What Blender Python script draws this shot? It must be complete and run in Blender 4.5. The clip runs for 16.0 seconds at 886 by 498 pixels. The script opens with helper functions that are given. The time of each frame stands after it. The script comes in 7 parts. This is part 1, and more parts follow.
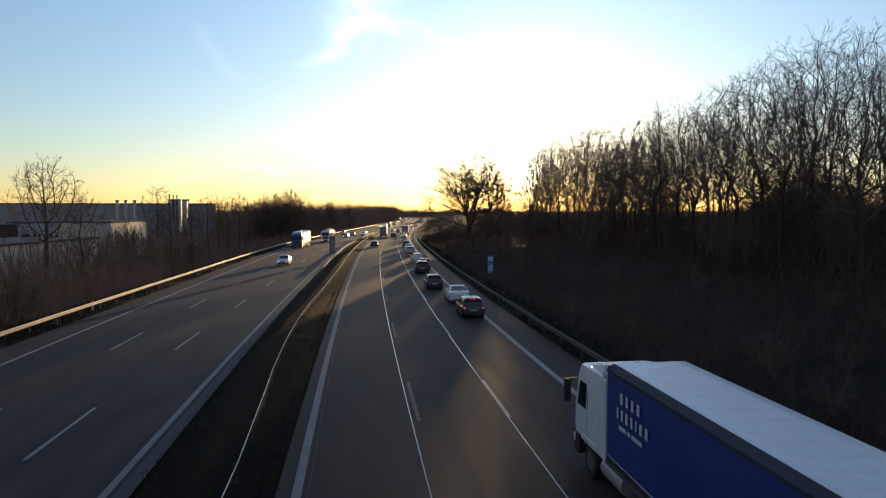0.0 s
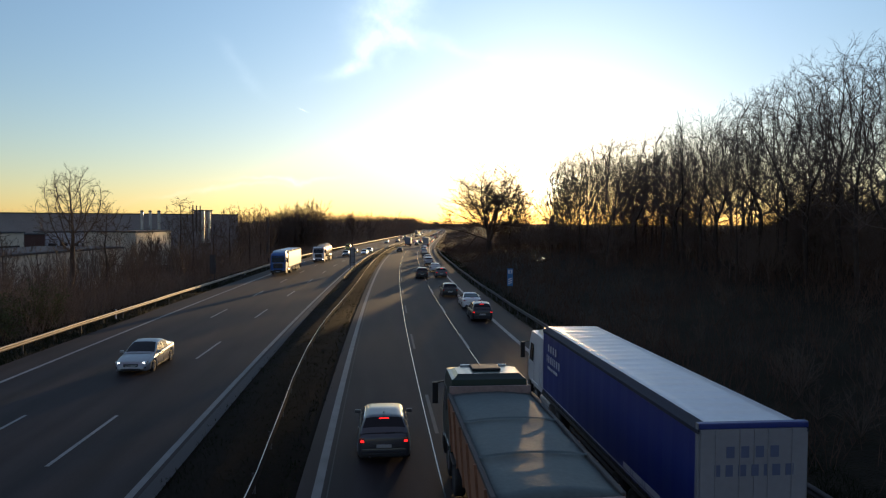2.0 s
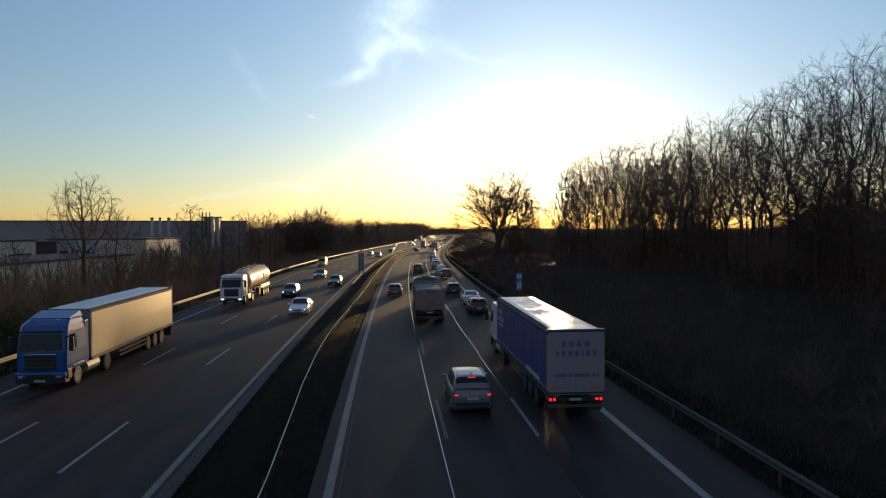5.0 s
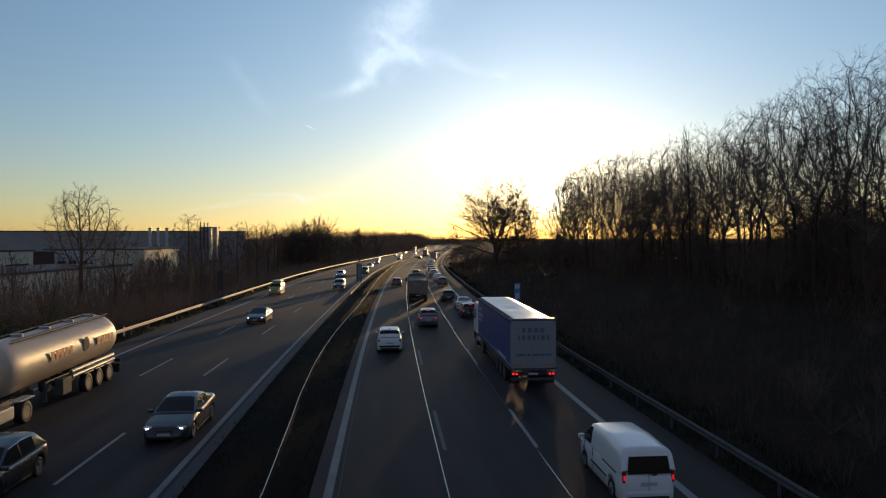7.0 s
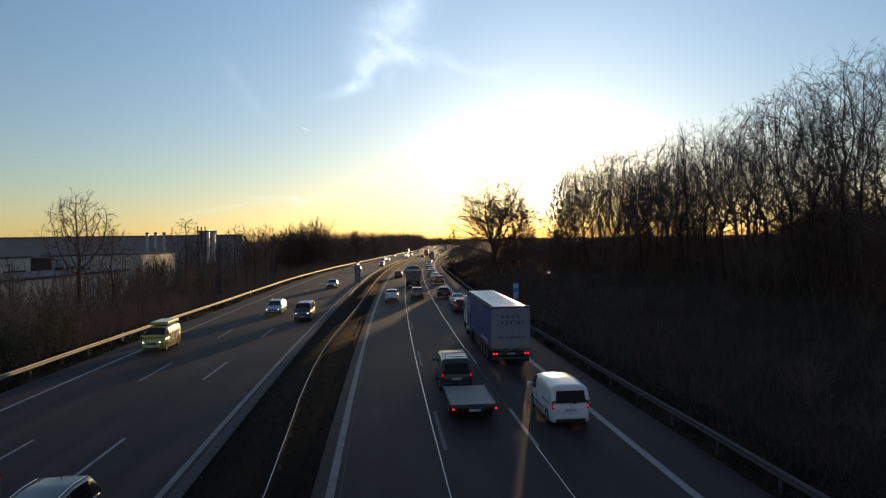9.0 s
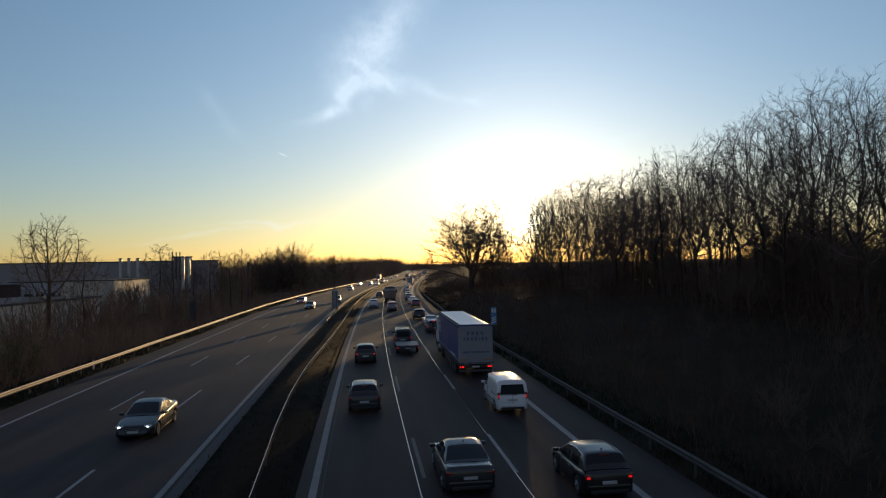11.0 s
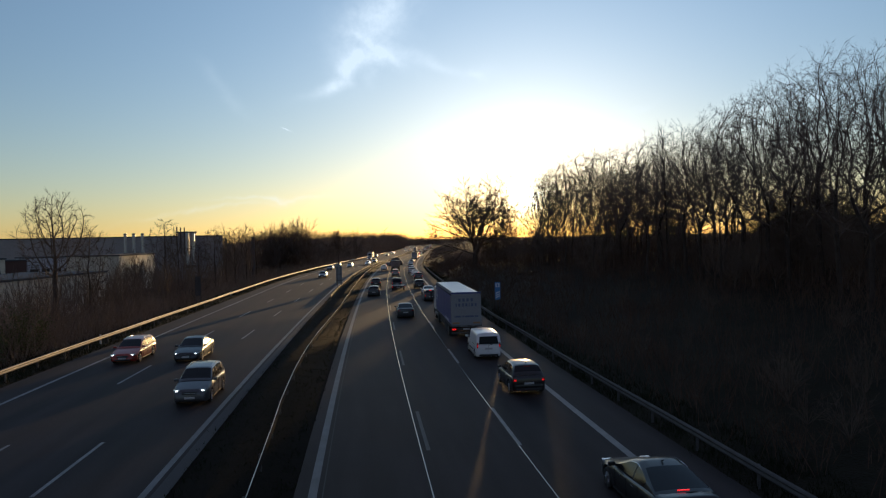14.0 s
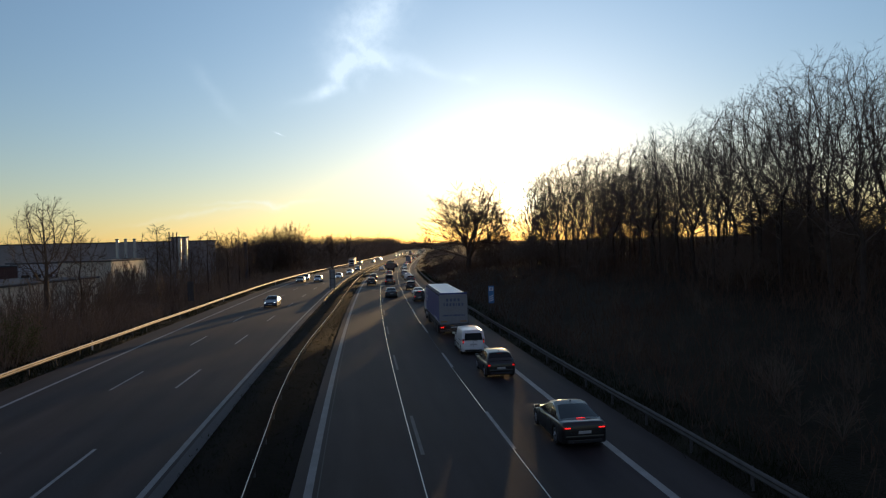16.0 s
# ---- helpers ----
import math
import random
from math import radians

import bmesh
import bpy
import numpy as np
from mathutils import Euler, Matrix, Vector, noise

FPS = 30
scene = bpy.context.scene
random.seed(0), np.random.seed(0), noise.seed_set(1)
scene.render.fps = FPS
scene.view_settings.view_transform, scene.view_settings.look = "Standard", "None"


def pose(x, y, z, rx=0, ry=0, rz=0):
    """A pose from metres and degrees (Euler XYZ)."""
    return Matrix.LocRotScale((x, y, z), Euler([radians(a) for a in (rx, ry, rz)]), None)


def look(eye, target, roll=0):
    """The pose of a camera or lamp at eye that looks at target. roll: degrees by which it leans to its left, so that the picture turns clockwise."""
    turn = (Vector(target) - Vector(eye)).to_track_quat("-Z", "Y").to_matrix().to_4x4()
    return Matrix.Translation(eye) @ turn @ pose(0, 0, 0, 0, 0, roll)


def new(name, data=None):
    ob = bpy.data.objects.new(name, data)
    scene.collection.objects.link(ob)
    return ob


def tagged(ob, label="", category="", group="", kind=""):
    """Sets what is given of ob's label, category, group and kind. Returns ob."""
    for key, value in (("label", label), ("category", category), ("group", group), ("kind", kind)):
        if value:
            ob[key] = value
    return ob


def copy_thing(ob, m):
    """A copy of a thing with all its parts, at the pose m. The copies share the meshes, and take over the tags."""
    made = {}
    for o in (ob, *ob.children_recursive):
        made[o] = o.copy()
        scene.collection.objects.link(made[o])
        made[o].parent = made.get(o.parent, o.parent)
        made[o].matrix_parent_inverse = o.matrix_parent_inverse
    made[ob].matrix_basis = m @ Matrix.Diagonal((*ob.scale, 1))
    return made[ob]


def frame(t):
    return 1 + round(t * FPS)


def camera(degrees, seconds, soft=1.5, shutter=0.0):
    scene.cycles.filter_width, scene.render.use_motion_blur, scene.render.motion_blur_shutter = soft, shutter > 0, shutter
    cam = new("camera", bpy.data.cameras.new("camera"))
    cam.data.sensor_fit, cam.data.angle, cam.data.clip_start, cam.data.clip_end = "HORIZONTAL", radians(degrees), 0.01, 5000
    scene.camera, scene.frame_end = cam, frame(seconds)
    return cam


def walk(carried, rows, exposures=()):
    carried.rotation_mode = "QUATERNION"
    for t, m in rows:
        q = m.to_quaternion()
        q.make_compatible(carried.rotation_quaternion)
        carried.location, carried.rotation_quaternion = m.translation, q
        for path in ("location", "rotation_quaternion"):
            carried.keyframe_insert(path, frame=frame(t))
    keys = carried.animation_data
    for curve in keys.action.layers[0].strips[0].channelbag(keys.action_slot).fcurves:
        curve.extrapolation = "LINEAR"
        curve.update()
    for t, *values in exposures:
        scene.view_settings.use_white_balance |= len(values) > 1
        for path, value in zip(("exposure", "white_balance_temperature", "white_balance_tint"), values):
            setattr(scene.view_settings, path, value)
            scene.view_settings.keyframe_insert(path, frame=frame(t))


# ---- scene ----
# the lens and the eye on the overbridge, eight metres over the road
cam = camera(66.34, 16.0, 1.2)
EYE = (0.0, 0.0, 8.04)
TURNS = [
    (0.0, 86.79, 0.13, -8.43), (0.5, 86.96, 0.43, -8.08), (1.0, 87.35, -0.04, -7.62), (1.5, 87.41, -0.41, -7.25),
    (2.0, 87.83, -0.29, -6.74), (2.5, 87.22, 0.33, -6.88), (3.0, 87.35, 0.54, -5.99), (3.5, 87.57, -0.01, -6.51),
    (4.0, 87.97, 0.62, -6.56), (4.5, 88.10, 0.12, -6.02), (7.0, 89.12, 0.11, -6.18), (7.5, 88.91, 0.07, -6.43),
    (8.0, 88.70, 0.34, -6.85), (8.5, 88.81, 0.90, -6.61), (9.0, 89.15, 0.95, -6.37), (9.5, 88.95, 1.05, -6.74),
    (9.7, 89.47, 0.64, -7.22), (11.8, 91.30, 1.44, -8.58), (12.0, 91.08, 1.34, -8.28), (12.5, 90.75, 1.54, -8.86),
    (13.0, 90.40, 1.76, -9.14), (13.5, 89.75, 1.03, -8.65), (14.0, 89.11, 1.20, -7.92), (14.5, 89.38, 1.27, -8.53),
    (15.0, 89.40, 1.51, -8.31), (15.5, 89.50, 1.48, -8.32), (16.0, 89.43, 1.46, -8.48)]
walk(cam, [(t, pose(*EYE, rx, ry, rz)) for t, rx, ry, rz in TURNS],
     exposures=[(0.0, 0.63, 4880, 4), (2.0, 0.50, 4880, 4), (4.5, 0.33, 4880, 4), (7.0, 0.14, 4880, 4), (9.7, 0.2, 4880, 4), (12.0, -0.1, 4880, 4), (13.0, -0.05, 4880, 4), (14.5, 0.14, 4880, 4), (16.0, 0.16, 4880, 4)])

# ---- sky and sun ----
SUN_AZ, SUN_EL = radians(15.1), radians(3.1)
SUN_DIR = Vector((math.sin(SUN_AZ) * math.cos(SUN_EL), math.cos(SUN_AZ) * math.cos(SUN_EL), math.sin(SUN_EL)))


def math_node(nt, op, a, b=None, c=None, clamp=False):
    n = nt.nodes.new("ShaderNodeMath")
    n.operation, n.use_clamp = op, clamp
    for i, v in enumerate((a, b, c)):
        if v is None:
            continue
        if isinstance(v, (int, float)):
            n.inputs[i].default_value = v
        else:
            nt.links.new(v, n.inputs[i])
    return n.outputs[0]


def build_world():
    w = bpy.data.worlds.new("evening_sky")
    scene.world = w
    w.use_nodes = True
    nt = w.node_tree
    nt.nodes.clear()
    out = nt.nodes.new("ShaderNodeOutputWorld")
    bg = nt.nodes.new("ShaderNodeBackground")
    sky = nt.nodes.new("ShaderNodeTexSky")
    sky.sky_type, sky.sun_disc = "NISHITA", False
    sky.sun_elevation, sky.sun_rotation = SUN_EL, SUN_AZ
    sky.air_density, sky.dust_density, sky.ozone_density = 1.0, 0.45, 2.0
    coord = nt.nodes.new("ShaderNodeTexCoord")
    # wisps of cirrus, a few elongated veils broken up by noise
    warp = nt.nodes.new("ShaderNodeTexNoise")
    warp.inputs["Scale"].default_value, warp.inputs["Detail"].default_value = 9.0, 6.0
    nt.links.new(coord.outputs["Generated"], warp.inputs["Vector"])
    mixv = nt.nodes.new("ShaderNodeVectorMath")
    mixv.operation = "MULTIPLY_ADD"
    nt.links.new(warp.outputs["Color"], mixv.inputs[0])
    mixv.inputs[1].default_value = (0.075, 0.0, 0.075)
    nt.links.new(coord.outputs["Generated"], mixv.inputs[2])
    sep = nt.nodes.new("ShaderNodeSeparateXYZ")
    nt.links.new(mixv.outputs[0], sep.inputs[0])
    az = math_node(nt, "ARCTAN2", sep.outputs["X"], sep.outputs["Y"])
    el = math_node(nt, "ARCSINE", sep.outputs["Z"])

    def veil(a0, e0, tilt, la, lb, amount):
        a = math_node(nt, "SUBTRACT", az, radians(a0) + 0.0375)
        e = math_node(nt, "SUBTRACT", el, radians(e0) + 0.0375)
        c, s = math.cos(radians(tilt)), math.sin(radians(tilt))
        u = math_node(nt, "ADD", math_node(nt, "MULTIPLY", a, c / radians(la)), math_node(nt, "MULTIPLY", e, s / radians(la)))
        v = math_node(nt, "ADD", math_node(nt, "MULTIPLY", a, -s / radians(lb)), math_node(nt, "MULTIPLY", e, c / radians(lb)))
        d = math_node(nt, "ADD", math_node(nt, "MULTIPLY", u, u), math_node(nt, "MULTIPLY", v, v))
        return math_node(nt, "MULTIPLY", math_node(nt, "EXPONENT", math_node(nt, "MULTIPLY", d, -1.0)), amount)

    total = None
    for spec in VEILS:
        v = veil(*spec)
        total = v if total is None else math_node(nt, "ADD", total, v)
    fine = nt.nodes.new("ShaderNodeTexNoise")
    fine.inputs["Scale"].default_value, fine.inputs["Detail"].default_value = 22.0, 8.0
    fine.inputs["Roughness"].default_value = 0.62
    nt.links.new(coord.outputs["Generated"], fine.inputs["Vector"])
    streak = math_node(nt, "MULTIPLY_ADD", fine.outputs["Fac"], 2.2, -0.45, clamp=True)
    cloud = math_node(nt, "MULTIPLY", total, streak, clamp=True)
    # the bright haze round the low sun
    dot = nt.nodes.new("ShaderNodeVectorMath")
    dot.operation = "DOT_PRODUCT"
    nt.links.new(coord.outputs["Generated"], dot.inputs[0])
    dot.inputs[1].default_value = SUN_DIR
    ang = math_node(nt, "ARCCOSINE", math_node(nt, "MINIMUM", dot.outputs["Value"], 0.99999))

    def lobe(width, gain):
        return math_node(nt, "MULTIPLY", math_node(nt, "EXPONENT", math_node(nt, "MULTIPLY", ang, -1.0 / radians(width))), gain)
    halo = math_node(nt, "ADD", lobe(HALO[0][0], HALO[0][1]), lobe(HALO[1][0], HALO[1][1]))
    halo = math_node(nt, "ADD", halo, lobe(HALO[3][0], HALO[3][1]))
    pale = lobe(HALO[2][0], HALO[2][1])
    haze = nt.nodes.new("ShaderNodeMix")
    haze.data_type, haze.blend_type = "RGBA", "ADD"
    haze.inputs[0].default_value = 1.0
    tint = nt.nodes.new("ShaderNodeMix")
    tint.data_type, tint.blend_type = "RGBA", "MULTIPLY"
    tint.inputs[0].default_value = 1.0
    # light near the horizon comes through more air and is yellower
    rawz = nt.nodes.new("ShaderNodeSeparateXYZ")
    nt.links.new(coord.outputs["Generated"], rawz.inputs[0])
    low = math_node(nt, "EXPONENT", math_node(nt, "MULTIPLY", math_node(nt, "MAXIMUM", rawz.outputs["Z"], 0.0), -1.0 / math.sin(radians(LOW_AIR))))

    def by_height(high, near):
        mx = nt.nodes.new("ShaderNodeMix")
        mx.data_type = "RGBA"
        mx.inputs[6].default_value, mx.inputs[7].default_value = high, near
        nt.links.new(low, mx.inputs[0])
        return mx.outputs[2]
    nt.links.new(by_height((1.0, 0.93, 0.80, 1), (0.62, 0.42, 0.07, 1)), tint.inputs[6])
    nt.links.new(halo, tint.inputs[7])
    tint2 = nt.nodes.new("ShaderNodeMix")
    tint2.data_type, tint2.blend_type = "RGBA", "MULTIPLY"
    tint2.inputs[0].default_value = 1.0
    nt.links.new(by_height((0.76, 0.86, 0.90, 1), (2.2, 1.36, 0.38, 1)), tint2.inputs[6])
    nt.links.new(pale, tint2.inputs[7])
    base = nt.nodes.new("ShaderNodeMix")
    base.data_type, base.blend_type = "RGBA", "ADD"
    base.inputs[0].default_value = 1.0
    nt.links.new(sky.outputs[0], base.inputs[6])
    nt.links.new(tint2.outputs[2], base.inputs[7])
    nt.links.new(base.outputs[2], haze.inputs[6])
    nt.links.new(tint.outputs[2], haze.inputs[7])
    clouds = nt.nodes.new("ShaderNodeMix")
    clouds.data_type, clouds.blend_type = "RGBA", "MIX"
    nt.links.new(math_node(nt, "MULTIPLY", cloud, 0.55), clouds.inputs[0])
    nt.links.new(haze.outputs[2], clouds.inputs[6])
    clouds.inputs[7].default_value = CLOUD_COLOR
    # the pale rose afterglow that a hazy evening sky shows all round
    glow_ = nt.nodes.new("ShaderNodeMix")
    glow_.data_type, glow_.blend_type = "RGBA", "ADD"
    glow_.inputs[0].default_value = 1.0
    nt.links.new(clouds.outputs[2], glow_.inputs[6])
    away = math_node(nt, "MULTIPLY_ADD", dot.outputs["Value"], -0.5, 0.5)
    rose = nt.nodes.new("ShaderNodeMix")
    rose.data_type = "RGBA"
    rose.inputs[6].default_value, rose.inputs[7].default_value = (0, 0, 0, 1), AFTERGLOW
    nt.links.new(math_node(nt, "MULTIPLY", away, 1.6, clamp=True), rose.inputs[0])
    nt.links.new(rose.outputs[2], glow_.inputs[7])
    nt.links.new(glow_.outputs[2], bg.inputs["Color"])
    bg.inputs["Strength"].default_value = SKY_STRENGTH
    nt.links.new(bg.outputs[0], out.inputs["Surface"])


SKY_STRENGTH = 0.1
HALO = ((2.6, 9.0), (10.0, 3.3), (36.0, 4.4), (0.55, 260.0))
LOW_AIR = 6.3
AFTERGLOW = (0.85, 0.45, 0.42, 1)
CLOUD_COLOR = (11.0, 10.0, 8.6, 1)
# azimuth, elevation, tilt, half length, half width (degrees), amount
VEILS = [(-0.4, 13.6, 30, 2.4, 0.6, 1.15), (2.4, 17.4, 52, 3.8, 2.6, 0.85), (2.9, 15.4, -33, 2.6, 0.5, 0.9), (2.6, 14.6, 2, 3.2, 0.9, 0.65), (4.6, 19.6, 55, 3.6, 1.9, 0.6),
         (8.6, 14.3, -12, 3.6, 0.55, 0.5), (10.8, 13.7, -28, 0.9, 0.25, 0.4), (-9.5, 12.2, -35, 2.4, 0.6, 0.2), (-6.5, 3.6, 4, 3.4, 0.16, 0.5), (-4.2, 9.1, -35, 0.28, 0.06, 1.2),
         (-11.0, 2.6, 8, 5.0, 0.2, 0.3), (15.5, 10.3, -40, 1.6, 0.2, 0.5), (22.5, 9.6, 24, 2.2, 0.25, 0.4)]
build_world()

sun_data = bpy.data.lights.new("sun", "SUN")
sun_data.energy, sun_data.angle, sun_data.color = 4.6, radians(0.6), (1.0, 0.53, 0.17)
sun = new("sun", sun_data)
sun.matrix_world = look((0, 0, 60), Vector((0, 0, 60)) - SUN_DIR)

# ---- materials ----


def material(name, base, rough=0.6, metal=0.0, spread=0.18, scale=6.0, fine=60.0, bump=0.0, spec=0.5, coat=0.0, per_object=0.0, grime=None):
    """A surface with a base colour that varies at two scales, and a fine relief."""
    m = bpy.data.materials.new(name)
    m.use_nodes = True
    nt = m.node_tree
    b = nt.nodes["Principled BSDF"]
    b.inputs["Roughness"].default_value, b.inputs["Metallic"].default_value = rough, metal
    b.inputs["Specular IOR Level"].default_value = spec
    if coat:
        b.inputs["Coat Weight"].default_value, b.inputs["Coat Roughness"].default_value = coat, 0.09
    co = nt.nodes.new("ShaderNodeTexCoord")
    n1, n2 = nt.nodes.new("ShaderNodeTexNoise"), nt.nodes.new("ShaderNodeTexNoise")
    n1.inputs["Scale"].default_value, n2.inputs["Scale"].default_value = scale, fine
    n1.inputs["Detail"].default_value, n2.inputs["Detail"].default_value = 5.0, 3.0
    for n in (n1, n2):
        nt.links.new(co.outputs["Object"], n.inputs["Vector"])
    mix = math_node(nt, "ADD", math_node(nt, "MULTIPLY", n1.outputs["Fac"], 0.62), math_node(nt, "MULTIPLY", n2.outputs["Fac"], 0.38))
    if per_object:
        info = nt.nodes.new("ShaderNodeObjectInfo")
        mix = math_node(nt, "ADD", mix, math_node(nt, "MULTIPLY_ADD", info.outputs["Random"], per_object, -per_object / 2))
    ramp = nt.nodes.new("ShaderNodeValToRGB")
    lo = tuple(c * (1 - spread) for c in base) if grime is None else grime
    hi = tuple(min(1.0, c * (1 + spread)) for c in base)
    ramp.color_ramp.elements[0].position, ramp.color_ramp.elements[1].position = 0.3, 0.7
    ramp.color_ramp.elements[0].color, ramp.color_ramp.elements[1].color = (*lo, 1), (*hi, 1)
    nt.links.new(mix, ramp.inputs[0])
    nt.links.new(ramp.outputs[0], b.inputs["Base Color"])
    nt.links.new(math_node(nt, "MULTIPLY_ADD", n1.outputs["Fac"], rough * 0.4, rough * 0.8, clamp=True), b.inputs["Roughness"])
    if bump:
        bp = nt.nodes.new("ShaderNodeBump")
        bp.inputs["Strength"].default_value, bp.inputs["Distance"].default_value = bump, 0.02
        nt.links.new(n2.outputs["Fac"], bp.inputs["Height"])
        nt.links.new(bp.outputs[0], b.inputs["Normal"])
    return m


def glow(name, color, power):
    m = bpy.data.materials.new(name)
    m.use_nodes = True
    b = m.node_tree.nodes["Principled BSDF"]
    b.inputs["Base Color"].default_value = (*color, 1)
    b.inputs["Emission Color"].default_value, b.inputs["Emission Strength"].default_value = (*color, 1), power
    b.inputs["Roughness"].default_value = 0.15
    return m


def glass_material(name, tint=(0.010, 0.012, 0.014), rough=0.10):
    m = bpy.data.materials.new(name)
    m.use_nodes = True
    b = m.node_tree.nodes["Principled BSDF"]
    b.inputs["Base Color"].default_value = (*tint, 1)
    b.inputs["Roughness"].default_value, b.inputs["IOR"].default_value = rough, 1.5
    b.inputs["Coat Weight"].default_value, b.inputs["Specular IOR Level"].default_value = 0.0, 0.35
    return m


def asphalt_material(name, base, tracks):
    """Rolled asphalt: stone grain, patches, and darker wheel tracks that run along the lanes (the mesh's own u is the offset)."""
    m = bpy.data.materials.new(name)
    m.use_nodes = True
    nt = m.node_tree
    b = nt.nodes["Principled BSDF"]
    co, uv = nt.nodes.new("ShaderNodeTexCoord"), nt.nodes.new("ShaderNodeTexCoord")
    big, mid, grain = (nt.nodes.new("ShaderNodeTexNoise") for _ in range(3))
    stretch = nt.nodes.new("ShaderNodeMapping")
    stretch.inputs["Scale"].default_value = (1.0, 0.08, 1.0)
    nt.links.new(co.outputs["Object"], stretch.inputs["Vector"])
    nt.links.new(stretch.outputs[0], mid.inputs["Vector"])
    for n, s, d in ((big, 0.12, 4.0), (mid, 1.1, 7.0), (grain, 16.0, 6.0)):
        n.inputs["Scale"].default_value, n.inputs["Detail"].default_value = s, d
    for n in (big, grain):
        nt.links.new(co.outputs["Object"], n.inputs["Vector"])
    sep = nt.nodes.new("ShaderNodeSeparateXYZ")
    nt.links.new(uv.outputs["UV"], sep.inputs[0])
    wave = math_node(nt, "COSINE", math_node(nt, "MULTIPLY_ADD", sep.outputs["X"], 2 * math.pi / 1.9, tracks))
    v = math_node(nt, "ADD", math_node(nt, "MULTIPLY", big.outputs["Fac"], 0.5), math_node(nt, "MULTIPLY", mid.outputs["Fac"], 0.62))
    v = math_node(nt, "ADD", v, math_node(nt, "MULTIPLY", grain.outputs["Fac"], 0.25))
    v = math_node(nt, "ADD", v, math_node(nt, "MULTIPLY", wave, 0.06))
    ramp = nt.nodes.new("ShaderNodeValToRGB")
    ramp.color_ramp.elements[0].position, ramp.color_ramp.elements[1].position = 0.50, 0.87
    ramp.color_ramp.elements[0].color = (*(c * 0.55 for c in base), 1)
    ramp.color_ramp.elements[1].color = (*(c * 1.65 for c in base), 1)
    nt.links.new(v, ramp.inputs[0])
    nt.links.new(ramp.outputs[0], b.inputs["Base Color"])
    nt.links.new(math_node(nt, "MULTIPLY_ADD", v, 0.3, 0.5, clamp=True), b.inputs["Roughness"])
    b.inputs["Specular IOR Level"].default_value = 0.09
    bp = nt.nodes.new("ShaderNodeBump")
    bp.inputs["Strength"].default_value, bp.inputs["Distance"].default_value = 0.5, 0.006
    nt.links.new(grain.outputs["Fac"], bp.inputs["Height"])
    nt.links.new(bp.outputs[0], b.inputs["Normal"])
    return m


def ground_material():
    m = bpy.data.materials.new("grass_and_earth")
    m.use_nodes = True
    nt = m.node_tree
    b = nt.nodes["Principled BSDF"]
    co = nt.nodes.new("ShaderNodeTexCoord")
    n1, n2, n3 = (nt.nodes.new("ShaderNodeTexNoise") for _ in range(3))
    for n, s, d in ((n1, 0.02, 5.0), (n2, 0.5, 6.0), (n3, 9.0, 4.0)):
        n.inputs["Scale"].default_value, n.inputs["Detail"].default_value = s, d
        nt.links.new(co.outputs["Object"], n.inputs["Vector"])
    v = math_node(nt, "ADD", math_node(nt, "MULTIPLY", n1.outputs["Fac"], 0.45), math_node(nt, "MULTIPLY", n2.outputs["Fac"], 0.4))
    v = math_node(nt, "ADD", v, math_node(nt, "MULTIPLY", n3.outputs["Fac"], 0.3))
    ramp = nt.nodes.new("ShaderNodeValToRGB")
    e = ramp.color_ramp.elements
    e[0].position, e[1].position = 0.42, 0.78
    e[0].color, e[1].color = (0.012, 0.010, 0.007, 1), (0.040, 0.034, 0.021, 1)
    mid = e.new(0.6)
    mid.color = (0.021, 0.019, 0.011, 1)
    nt.links.new(v, ramp.inputs[0])
    nt.links.new(ramp.outputs[0], b.inputs["Base Color"])
    b.inputs["Roughness"].default_value, b.inputs["Specular IOR Level"].default_value = 0.95, 0.1
    bp = nt.nodes.new("ShaderNodeBump")
    bp.inputs["Strength"].default_value, bp.inputs["Distance"].default_value = 0.9, 0.15
    nt.links.new(n3.outputs["Fac"], bp.inputs["Height"])
    nt.links.new(bp.outputs[0], b.inputs["Normal"])
    return m


ASPHALT = asphalt_material("asphalt", (0.030, 0.0262, 0.0268), 0.4)
GROUND = ground_material()
PAINT_LINE = material("road_marking_paint", (0.19, 0.19, 0.19), 0.6, spread=0.4, scale=1.5, fine=40, bump=0.2)
SEAM = material("bitumen_joint", (0.02, 0.02, 0.02), 0.16, scale=0.8, spread=0.3, spec=0.9)
DULL_PAINT = material("dull_marking_paint", (0.125, 0.128, 0.132), 0.65, spread=0.45, scale=1.1, fine=30, bump=0.2)
WORN_PAINT = material("worn_marking_paint", (0.075, 0.075, 0.075), 0.7, spread=0.4, scale=1.5, fine=40, bump=0.2)
KERB = material("kerb_concrete", (0.046, 0.045, 0.046), 0.9, scale=1.2, fine=30, bump=0.3, spread=0.3)
STEEL = material("galvanised_steel", (0.30, 0.295, 0.29), 0.5, 0.3, scale=0.7, fine=14, spread=0.25)
STEEL_DULL = material("weathered_zinc", (0.085, 0.082, 0.08), 0.75, 0.0, scale=2.0, fine=25, spread=0.3, spec=0.15)
BARK = material("bark", (0.065, 0.052, 0.042), 0.95, scale=1.5, fine=22, bump=0.6, spread=0.35, spec=0.1, per_object=0.25)
TWIG = material("twigs", (0.13, 0.098, 0.074), 0.9, scale=0.6, fine=9, spread=0.3, spec=0.1, per_object=0.25)
SCRUB = material("scrub_twigs", (0.23, 0.168, 0.118), 0.95, scale=0.15, fine=3, spread=0.4, spec=0.05)
